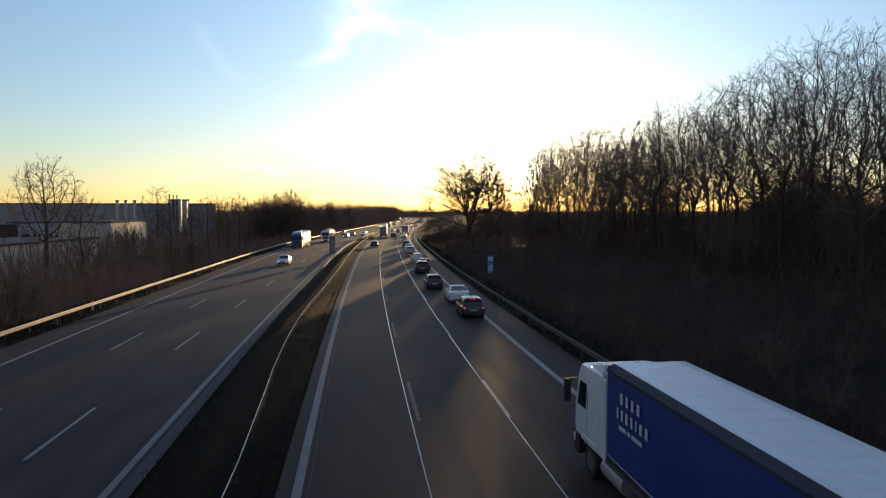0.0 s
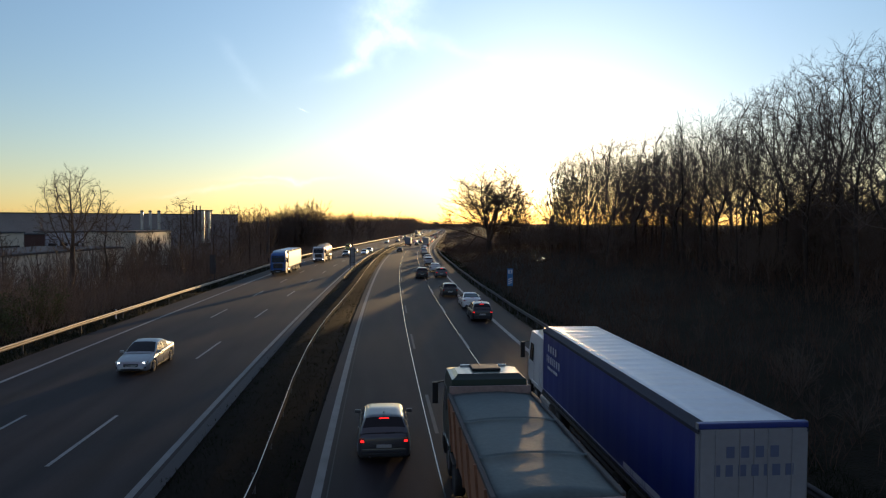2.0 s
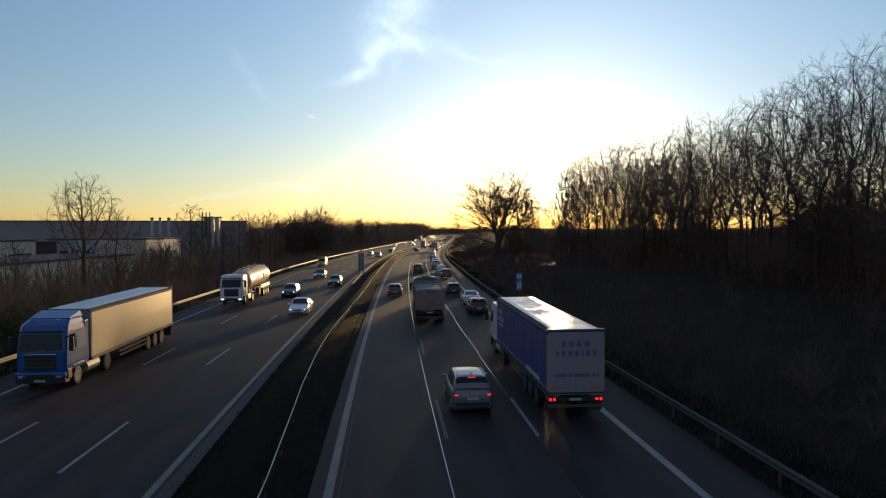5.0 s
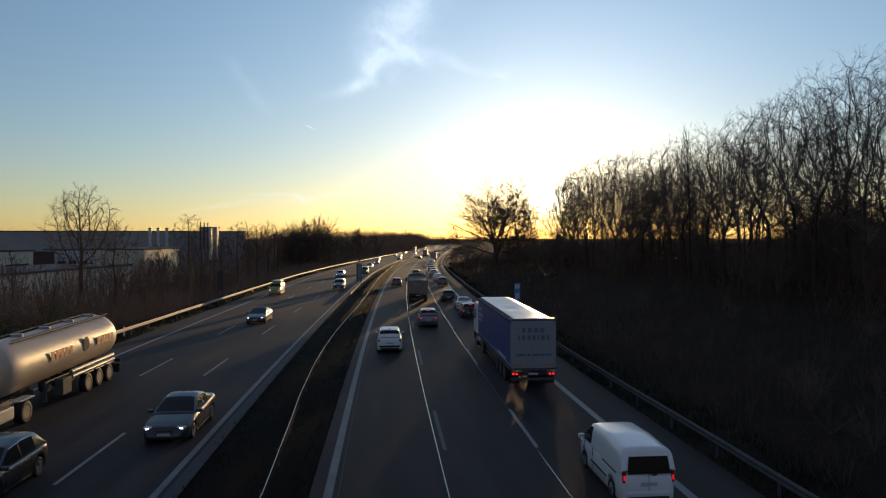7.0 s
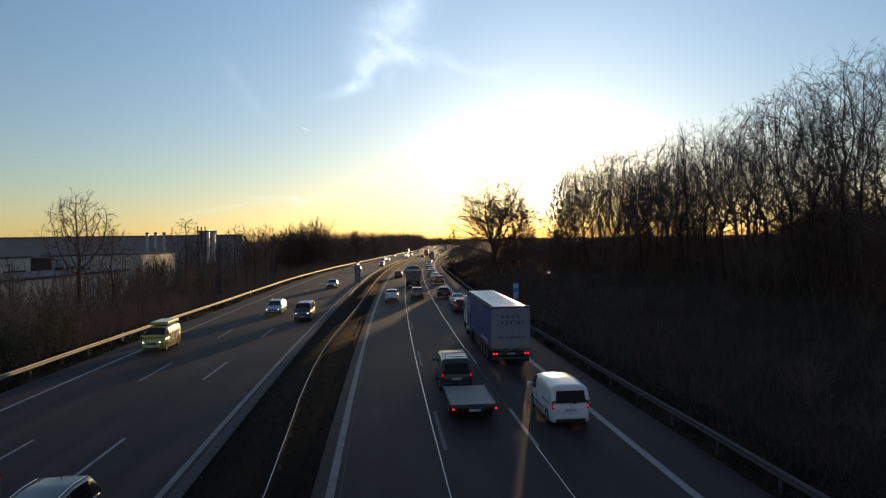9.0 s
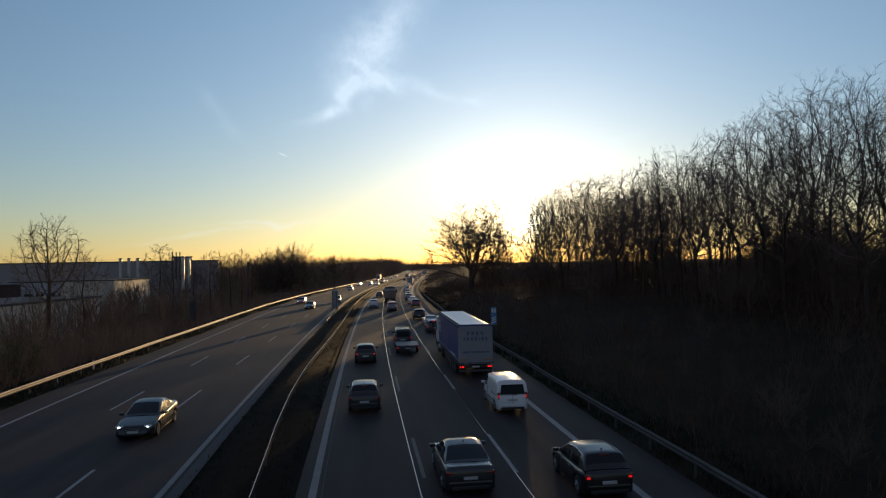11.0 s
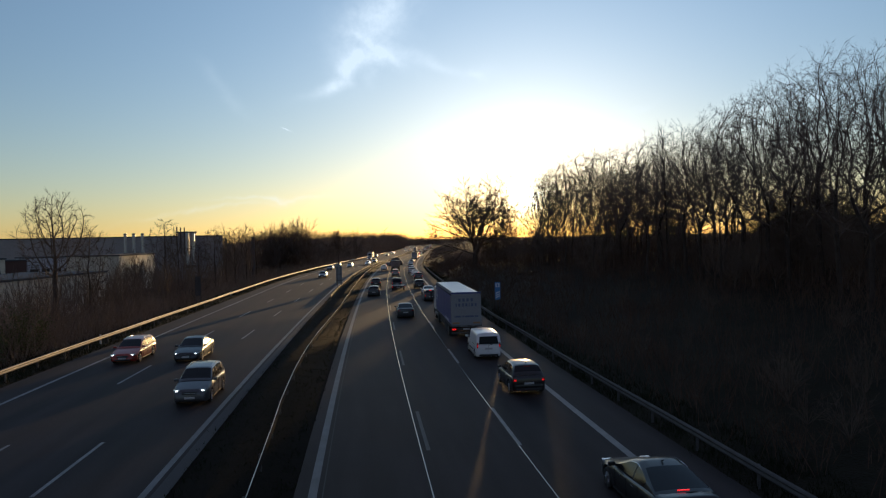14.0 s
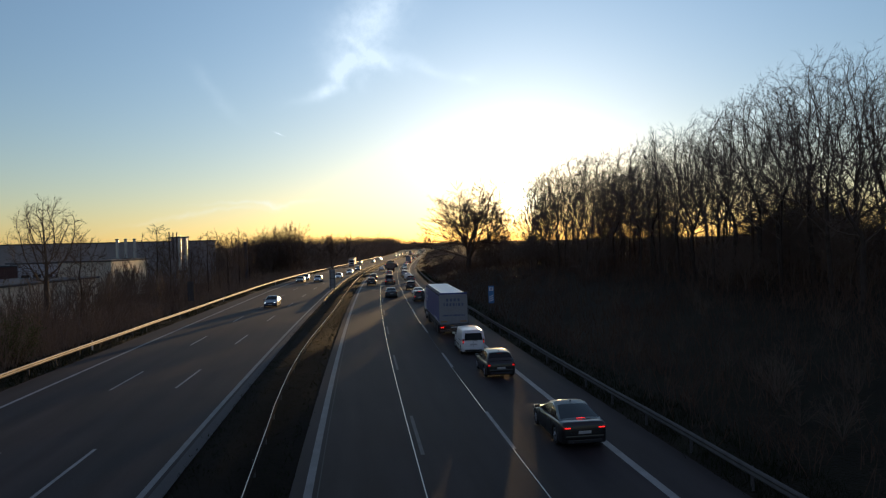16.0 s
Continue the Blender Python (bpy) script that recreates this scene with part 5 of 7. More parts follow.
def build_car(kind, color, label, lamps="tail", head=False, cargo=False, rack=False, dark_roof=False, ribs=False, far=False, name="car", category="car"):
    c = CARS[kind]
    L, W, H = c["L"], c["W"], c["H"]
    root = tagged(new(name), label, category)
    mat = PAINTS[color]
    y = lambda u: (u - 0.5) * L
    w = W / 2
    rings, axles = car_shell(c)
    body = part("body", loft(rings), mat, root, smooth=True)
    part("underbody", bx((0, 0, 0.40), (W * 0.66, L * 0.93, 0.42), 0.05), PLASTIC, root)
    # glasshouse: one curved net of points, cut into glass, pillars and roof
    boxy = kind == "van"
    ends = (c["rb"], c["ws"])
    cols = sorted(set(np.linspace(ends[0], ends[1], 21)) | {c["rr"], c["rf"], c["pillar"], 0.40 if not boxy else 0.62, 0.415 if not boxy else 0.645})
    ys = np.array([y(u) for u in cols])
    crest = eased([(y(c["rb"]) - 0.02, c["tail"] - 0.02), (y(c["rr"]), H - 0.035), (y(0.5 * (c["rr"] + c["rf"])), H + 0.03), (y(c["rf"]), H - 0.045), (y(c["ws"]) + 0.02, c["hood"] + 0.02)], ys, 0.10 if boxy else 0.15)
    foot = np.interp(ys, [y(c["rb"]), y(c["rr"]), y(0.5), y(c["ws"])], [c["tail"] - 0.05, c["belt"], c["belt"] - 0.03, c["hood"]])
    edge, swell = (0.970, 2.0) if boxy else (0.915, 1.25)
    net = []
    for yy, zc, zb in zip(ys, crest, foot):
        zc = max(zc, zb + 0.03)

        def across(z):
            f = np.clip((z - zb) / (H - c["belt"]), 0, 1)
            return w * (edge + (c["top"] - edge) * f ** swell)
        gap = zc - zb
        fr = min(0.075, 0.3 * gap)
        zs = (zb - 0.06, zb + min(0.035, 0.2 * gap), zb + 0.55 * gap, zc - fr - 0.015, zc - 0.015)
        xs = [across(z) for z in zs]
        xs[4] -= 0.05
        half = [(x, z) for x, z in zip(xs, zs)] + [(xs[4] * 0.72, zc + 0.012), (0.0, zc + 0.024)]
        net.append([(x, yy, z) for x, z in half] + [(-x, yy, z) for x, z in reversed(half[:-1])])
    n = len(net[0])

    def cut(pick):
        bm, seen = bmesh.new(), {}
        for i in range(len(net) - 1):
            for j in range(n - 1):
                if pick(0.5 * (cols[i] + cols[i + 1]), j if j < 6 else 11 - j, j >= 6, i):
                    f = []
                    for key in ((i, j), (i, j + 1), (i + 1, j + 1), (i + 1, j)):
                        if key not in seen:
                            seen[key] = bm.verts.new(net[key[0]][key[1]])
                        f.append(seen[key])
                    bm.faces.new(f)
        return bm
    first, final = 0, len(net) - 2

    def kind_of(u, row, i):
        if row >= 4:
            if u > c["rf"] + 0.004 and i < final:
                return "windscreen"
            if u < c["rr"] - 0.002 and i > first:
                return "rear_window"
            return "roof"
        if row in (1, 2) and c["pillar"] < u < c["ws"] - 0.035:
            if cargo and u < 0.645:
                return "roof"
            if (0.40 < u < 0.415) if not boxy else (0.62 < u < 0.645):
                return "pillar"
            return "side_window"
        return "roof"
    if boxy:
        # the glass of a panel van's upright tail is a pane set in its doors
        part("roof", cut(lambda u, r, s_, i: kind_of(u, r, i) in ("roof", "rear_window")), PAINTS["black"] if dark_roof else mat, root, smooth=True)
        q = [(-0.76 * w, y(0.0) - 0.006, 1.05), (0.76 * w, y(0.0) - 0.006, 1.05), (0.69 * w, y(c["rr"]) - 0.075, 1.55), (-0.69 * w, y(c["rr"]) - 0.075, 1.55)]
        part("rear_window", slab(q, 0.02), TINTED, root, "dark rear window")
    else:
        part("roof", cut(lambda u, r, s_, i: kind_of(u, r, i) == "roof"), PLASTIC if dark_roof else mat, root, smooth=True)
        part("rear_window", cut(lambda u, r, s_, i: kind_of(u, r, i) == "rear_window"), GLASS, root, smooth=True)
    part("windscreen", cut(lambda u, r, s_, i: kind_of(u, r, i) == "windscreen"), GLASS, root, smooth=True)
    for left in (False, True):
        part("side_window", cut(lambda u, r, s_, i: s_ == left and kind_of(u, r, i) == "side_window"), GLASS, root, smooth=True)
        if not cargo:
            part("pillar", cut(lambda u, r, s_, i: s_ == left and kind_of(u, r, i) == "pillar"), PLASTIC, root)
    # bright strips over the side windows, or roof rails, added to catch sun glints
    rails = kind in ("suv", "estate") and color != "white"
    for sgn in (-1, 1):
        if boxy:
            break
        picked = [r for r, u in zip(net, cols) if c["rr"] < u < c["rf"] + 0.02]
        strip_ = []
        for k, r in enumerate(picked):
            cx, cy, cz = r[4] if rails else r[3]
            lift = 0.03 if rails and 0 < k < len(picked) - 1 else 0.0
            strip_.append([(sgn * (cx + 0.008) + 0.016 * math.cos(q), cy, cz + lift + 0.016 * math.sin(q)) for q in (sgn * radians(60 * j) for j in range(6))])
        part("roof_rail" if rails else "window_trim", loft(strip_), TRIM, root, "polished metal strip", smooth=True)
    # lamps, bumpers, plates, mirrors
    lamp = {"tail": LAMP_RED, "brake": LAMP_BRAKE, "off": LAMP_OFF}[lamps]
    zl = c["tail"] - 0.20 if not boxy else 0.96
    for sgn in (-1, 1):
        size = {"van": (0.09, 0.12, 0.36), "suv": (0.22, 0.20, 0.16), "hatch": (0.19, 0.20, 0.19), "estate": (0.20, 0.22, 0.17)}.get(kind, (0.36, 0.22, 0.12))
        cover = part("tail_lamp", bx((sgn * (w * 0.915 - size[0] / 2), y(0.0) + size[1] / 2 + 0.004, zl), size, 0.035), LAMP_OFF, root, "dark red lamp cover")
        part("lamp_lens", bx((sgn * (w * 0.915 - size[0] / 2), y(0.0) + 0.012, zl - size[2] * 0.08), (size[0] * 0.66, 0.03, size[2] * 0.42), 0.012), lamp, cover, "red lamp lens")
        lens = part("headlamp", bx((sgn * w * 0.70, y(0.957), c["hood"] - 0.245), (0.34, 0.20, 0.13), 0.05), LAMP_CLEAR, root, "clear headlamp cover")
        if head:
            part("lamp_bulb", bx((sgn * w * 0.70, y(0.957) + 0.10, c["hood"] - 0.25), (0.13, 0.02, 0.07), 0.009), LAMP_WHITE, lens, "lit lamp")
        part("mirror", bx((sgn * (w + 0.07), y(c["ws"] - 0.055), c["belt"] + 0.05), (0.22, 0.11, 0.14), 0.045), mat, root)
        part("sill", bx((sgn * (w - 0.055), y(0.495), 0.225), (0.09, L * 0.42, 0.08), 0.02), PLASTIC, root)
        for u in () if far else (0.38, 0.58):
            part("door_handle", bx((sgn * (w + 0.002), y(u), c["belt"] - 0.15), (0.025, 0.17, 0.03), 0.008), mat, root)
        for u in () if far else ((0.30, 0.475, 0.66) if not cargo else (0.60, 0.80)):
            part("door_seam", bx((sgn * (w - 0.004), y(u), (c["belt"] + 0.24) / 2), (0.014, 0.012, c["belt"] - 0.36)), PLASTIC, root)
        for a in axles:
            hub = wheel(root, sgn * (w - 0.105), a, 0.325, 0.21)
            for k in range(0 if far else 5):
                q = radians(72 * k)
                part("spoke", beam((sgn * 0.098, 0, 0), (sgn * 0.098, 0.17 * math.cos(q), 0.17 * math.sin(q)), 0.03, 0.05, up=(1, 0, 0)), RIM, hub)
        part("fog_lamp", bx((sgn * w * 0.72, y(0.985), 0.40), (0.20, 0.08, 0.10), 0.03), PLASTIC, root)
    if kind != "van":
        part("third_brake_lamp", bx((0, ys[0] + 0.10 if kind in ("coupe", "sedan") else y(c["rr"]) - 0.05, c["tail"] + 0.035 if kind in ("coupe", "sedan") else H - 0.075), (0.34, 0.04, 0.03), 0.008), LAMP_BRAKE if lamps == "brake" else LAMP_OFF, root, "high red brake lamp")
        part("boot_seam", bx((0, y(0.0) - 0.001, c["tail"] - 0.42), (W * 0.62, 0.014, 0.012)), PLASTIC, root)
        part("wiper", beam((0.02, y(c["rb"]) - 0.012, c["tail"] + 0.01), (0.36, y(c["rb"]) - 0.006, c["tail"] + 0.03), 0.02, 0.02), PLASTIC, root)
    part("rear_bumper", bx((0, y(0.012), 0.47), (W * 0.84, 0.13, 0.15), 0.05), PLASTIC if kind == "suv" else mat, root)
    part("lower_trim", bx((0, y(0.012), 0.31), (W * 0.74, 0.13, 0.14), 0.04), PLASTIC, root)
    if not cargo:
        part("exhaust", cyl((-0.48, y(0.0) + 0.01, 0.27), 0.035, 0.12, "y", 10), CHROME, root)
    part("number_plate", bx((0, y(0.0) - 0.01, c["tail"] - 0.38 if not boxy else 0.74), (0.50, 0.02, 0.11), 0.004), PLATE, root, "white number plate with no marks")
    part("front_plate", bx((0, y(1.0) + 0.012, 0.42), (0.50, 0.02, 0.11), 0.004), PLATE, root)
    grille = part("grille", bx((0, y(0.992), c["hood"] - 0.36), (0.74, 0.09, 0.15), 0.03), PLASTIC, root)
    part("grille_bar", bx((0, y(0.992) + 0.045, c["hood"] - 0.36), (0.68, 0.016, 0.02), 0.004), CHROME, grille)
    part("air_intake", bx((0, y(0.992), 0.31), (1.05, 0.08, 0.12), 0.03), PLASTIC, root)
    if not cargo and not boxy:
        part("aerial", beam((0, y(c["rr"] + 0.06), H + 0.02), (0, y(c["rr"] + 0.03), H + 0.09), 0.03, 0.03), PLASTIC, root)
    if boxy:
        part("rear_door_seam", bx((0, y(0.0) - 0.006, 0.86), (0.014, 0.014, 0.62)), PLASTIC, root)
        part("door_handle", bx((0.16, y(0.0) - 0.012, 1.02), (0.16, 0.03, 0.04), 0.01), PLASTIC, root)
        for sgn in (-1, 1):
            part("sliding_rail", bx((sgn * (w - 0.012), y(0.24), c["belt"] - 0.12), (0.03, 1.3, 0.03)), PLASTIC, root)
            part("side_moulding", bx((sgn * (w + 0.002), y(0.46), 0.56), (0.02, L * 0.34, 0.07), 0.006), PLASTIC, root)
    if ribs:
        for k in range(7):
            part("roof_rib", bx((-0.60 + 0.2 * k, y(0.36), H + 0.035 - 0.02 * abs(k - 3) / 3), (0.05, L * 0.60, 0.022), 0.008), mat, root)
        for x in (-0.55, 0.62):
            part("aerial", beam((x, y(0.06), H - 0.02), (x, y(0.045), H + 0.26), 0.025, 0.025), PLASTIC, root)
        for u in (0.10, 0.36, 0.62):
            part("roof_bar", bx((0, y(u), H + 0.075), (W * 0.80, 0.05, 0.035), 0.012), PLASTIC, root)
    if rack:
        for u in (0.12, 0.34, 0.56):
            part("roof_rack_bar", bx((0, y(u), H + 0.10), (W * 0.86, 0.06, 0.05), 0.01), PLASTIC, root)
        part("roof_load", bx((0, y(0.30), H + 0.19), (W * 0.78, L * 0.58, 0.22), 0.03), PAINTS["yellow"], root, "yellow-green load strapped on the roof rack")
        for sgn in (-1, 1):
            for k, u in enumerate((0.14, 0.24, 0.34, 0.44, 0.54)):
                lean = 0.22 if k % 2 else -0.22
                q = [(sgn * (W / 2 + 0.004), y(u) + lean, 0.62), (sgn * (W / 2 + 0.004), y(u) + lean + 0.24, 0.62), (sgn * (W / 2 + 0.004), y(u) - lean + 0.24, 1.22), (sgn * (W / 2 + 0.004), y(u) - lean, 1.22)]
                part("warning_stripe", slab(q[::sgn], 0.008), PAINTS["white" if k % 2 else "red"], root, "slanted red or white warning stripe")
    return root


def text_bars(parent, origin, right, up, rows, mat, thick=0.006):
    """Blocks where lettering stands: rows of (x, z, height, widths, gap)."""
    right, up = Vector(right), Vector(up)
    n = right.cross(up).normalized()
    for x, z, h, widths, gap in rows:
        for wd in widths:
            a = Vector(origin) + right * x + up * z
            q = [a, a + right * wd, a + right * wd + up * h, a + up * h]
            part("lettering_bar", slab(q, thick), mat, parent)
            x += wd + gap


def truck_cab(root, mat, yf, color_label, head=True, height=3.55, deflector=True):
    """A forward-control cab whose front is at y = yf."""
    w = 1.22
    secs = []
    for z, f0, b0, ww in ((0.95, 0.0, 2.25, w * 0.97), (1.3, 0.0, 2.25, w), (1.95, -0.03, 2.25, w), (2.9, -0.20, 2.25, w * 0.97), (3.25, -0.36, 2.22, w * 0.94), (height - 0.1, -0.75, 2.15, w * 0.86), (height, -1.0, 2.05, w * 0.78)):
        c = 0.16
        secs.append([(ww, yf - b0, z), (ww, yf + f0 - c, z), (ww - c, yf + f0, z), (-ww + c, yf + f0, z), (-ww, yf + f0 - c, z), (-ww, yf - b0, z)])
    cab = part("cab", loft(secs), mat, root, color_label)
    part("windscreen", slab([(w - 0.2, yf + 0.004, 2.0), (-w + 0.2, yf + 0.004, 2.0), (-w + 0.24, yf - 0.165, 2.82), (w - 0.24, yf - 0.165, 2.82)], 0.015), GLASS, cab)
    part("grille", bx((0, yf + 0.01, 1.42), (1.5, 0.05, 0.75), 0.03), PLASTIC, cab)
    for z in (1.2, 1.4, 1.6):
        part("grille_bar", bx((0, yf + 0.04, z), (1.44, 0.02, 0.03)), CHROME, cab)
    part("bumper", bx((0, yf - 0.2, 0.80), (2.42, 0.55, 0.28), 0.08), mat, root)
    part("lower_bumper", bx((0, yf - 0.2, 0.52), (2.40, 0.52, 0.27), 0.06), PLASTIC, root)
    part("lower_grille", bx((0, yf + 0.075, 0.70), (1.3, 0.03, 0.30), 0.02), PLASTIC, root)
    part("grille_trim", bx((0, yf + 0.03, 1.83), (1.56, 0.04, 0.05), 0.012), CHROME, cab)
    for x in (-0.45, 0.2):
        part("wiper", beam((x, yf + 0.03, 2.02), (x + 0.5, yf - 0.05, 2.42), 0.03, 0.02), PLASTIC, cab)
    part("front_plate", bx((0, yf + 0.10, 0.52), (0.52, 0.02, 0.11), 0.003), PLATE, root)
    part("cab_step", bx((0, yf + 0.06, 0.42), (2.2, 0.10, 0.06), 0.02), PLASTIC, root)
    for x in (-0.6, 0.6):
        part("marker_lamp", bx((x, yf - 0.62, height - 0.06), (0.14, 0.08, 0.05), 0.015), LAMP_CLEAR, cab)
    part("sun_visor", bx((0, yf - 0.02, 2.98), (2.0, 0.2, 0.10), 0.03), PLASTIC, cab)
    for sgn in (-1, 1):
        part("headlamp", bx((sgn * 0.92, yf + 0.06, 0.72), (0.24, 0.08, 0.11), 0.03), LAMP_WHITE if head else LAMP_CLEAR, root, "lit headlamp" if head else "")
        part("side_window", slab([(sgn * (w + 0.001), yf - 0.35, 1.98), (sgn * (w + 0.001), yf - 1.12, 1.98), (sgn * (w * 0.98), yf - 1.12, 2.75), (sgn * (w * 0.98), yf - 0.50, 2.75)][::sgn], 0.012), GLASS, cab)
        part("door_seam", bx((sgn * (w - 0.002), yf - 1.25, 1.8), (0.012, 0.015, 1.6)), PLASTIC, cab)
        m = part("mirror", bx((sgn * (w + 0.26), yf - 0.12, 2.35), (0.20, 0.16, 0.72), 0.04), PLASTIC, cab, "tall black mirror")
        part("mirror_arm", beam((sgn * w * 0.97, yf - 0.18, 2.74), (sgn * (w + 0.26), yf - 0.12, 2.68), 0.05, 0.05), PLASTIC, m)
        part("step_well", bx((sgn * (w - 0.06), yf - 0.42, 0.8), (0.16, 0.42, 0.5), 0.03), PLASTIC, root)
        part("mudguard", bx((sgn * (w - 0.18), yf - 1.42, 1.12), (0.38, 1.25, 0.08), 0.03), mat, root)
        wheel(root, sgn * 1.02, yf - 1.40, 0.50, 0.31)
        if deflector:
            part("side_deflector", bx((sgn * (w - 0.06), yf - 2.45, 2.1), (0.06, 0.42, 2.3), 0.02), mat, root)
    if deflector:
        d = [[(0.98, yf - 0.95, height - 0.02), (-0.98, yf - 0.95, height - 0.02), (-0.98, yf - 0.94, height), (0.98, yf - 0.94, height)],
             [(1.1, yf - 2.2, height - 0.02), (-1.1, yf - 2.2, height - 0.02), (-1.0, yf - 2.15, height + 0.26), (1.0, yf - 2.15, height + 0.26)]]
        part("roof_deflector", loft(d), mat, root)
    return cab


def chassis(root, y0, y1, axles, doubles=(), tank=True):
    for sgn in (-1, 1):
        part("frame_rail", bx((sgn * 0.42, (y0 + y1) / 2, 0.92), (0.10, abs(y1 - y0), 0.24)), CHASSIS, root)
        for a in axles:
            wheel(root, sgn * 1.02, a, 0.50, 0.32, STEEL_DULL)
            part("mudguard", bx((sgn * 1.05, a, 1.07), (0.40, 1.02, 0.05), 0.02), PLASTIC, root)
    for a in axles:
        part("axle", cyl((0, a, 0.5), 0.07, 2.0, "x", 10), CHASSIS, root)
    return root


def rear_frame(root, y0, width=2.48, lamps=None, zl=0.9):
    part("rear_underrun_bar", bx((0, y0 + 0.12, 0.52), (width * 0.95, 0.12, 0.14), 0.02), STEEL_DULL, root)
    bar = part("lamp_carrier", bx((0, y0 + 0.06, zl), (width * 0.97, 0.08, 0.20), 0.02), PLASTIC, root)
    for sgn in (-1, 1):
        for k, m in ((0.12, lamps or LAMP_RED), (0.30, lamps or LAMP_RED), (0.45, LAMP_OFF)):
            part("tail_lamp", cyl((sgn * (width * 0.485 - k), y0 + 0.015, zl), 0.06, 0.05, "y", 12), m, bar, "round red tail lamp")
        part("mud_flap", bx((sgn * 0.98, y0 + 0.35, 0.5), (0.5, 0.02, 0.5)), RUBBER, root)
    part("number_plate", bx((0, y0 + 0.0, zl), (0.52, 0.02, 0.11), 0.003), PLATE, bar, "pale number plate with no marks")


CURTAIN_BLUE = material("blue_tarpaulin", (0.016, 0.03, 0.20), 0.42, scale=0.5, fine=8, spread=0.14, bump=0.06, spec=0.8)
CURTAIN_CREAM = material("cream_trailer_panels", (0.36, 0.27, 0.16), 0.45, scale=0.5, fine=8, spread=0.1, bump=0.1)
CURTAIN_GREY = material("grey_tarpaulin", (0.4, 0.41, 0.43), 0.5, scale=0.5, fine=8, spread=0.12, bump=0.1)
ROOF_TARP = material("translucent_roof_sheet", (0.62, 0.66, 0.70), 0.32, scale=0.6, fine=6, spread=0.1)
FRAME_GREY = material("trailer_frame_grey", (0.22, 0.225, 0.24), 0.5, scale=0.5, fine=7, spread=0.15)
DOOR_GREY = material("grey_trailer_doors", (0.25, 0.255, 0.27), 0.42, scale=0.5, fine=7, spread=0.12)
RAIL_TRAILER = material("trailer_roof_rail", (0.035, 0.04, 0.06), 0.75, scale=1.0, fine=9, spread=0.3, spec=0.2)
# sides more orange than the tailgate
TIPPER_SIDE = material("orange_brown_tipper_side", (0.27, 0.14, 0.075), 0.75, scale=0.8, fine=8, spread=0.35, bump=0.2)
REFLECTOR = material("dull_orange_reflector", (0.34, 0.20, 0.10), 0.4, spread=0.1)
LETTER_WHITE = material("white_lettering", (0.55, 0.56, 0.62), 0.5, spread=0.05)
LETTER_BLUE = material("blue_grey_lettering", (0.10, 0.12, 0.20), 0.5, spread=0.1)
LETTER_RED = material("red_brown_lettering", (0.40, 0.09, 0.04), 0.5, spread=0.1)
TIPPER_BODY = material("dusty_tipper_body", (0.26, 0.195, 0.165), 0.7, 0.0, scale=0.8, fine=8, spread=0.35, bump=0.2)
TIPPER_SHEET = material("grey_load_sheet", (0.105, 0.135, 0.13), 0.75, scale=0.8, fine=8, spread=0.2, bump=0.3)
# tank's tan has the golden sunlight on its flank mixed in
TANK_STEEL = material("gold_lit_tank_paint", (0.46, 0.37, 0.27), 0.45, 0.0, scale=0.5, fine=6, spread=0.12)


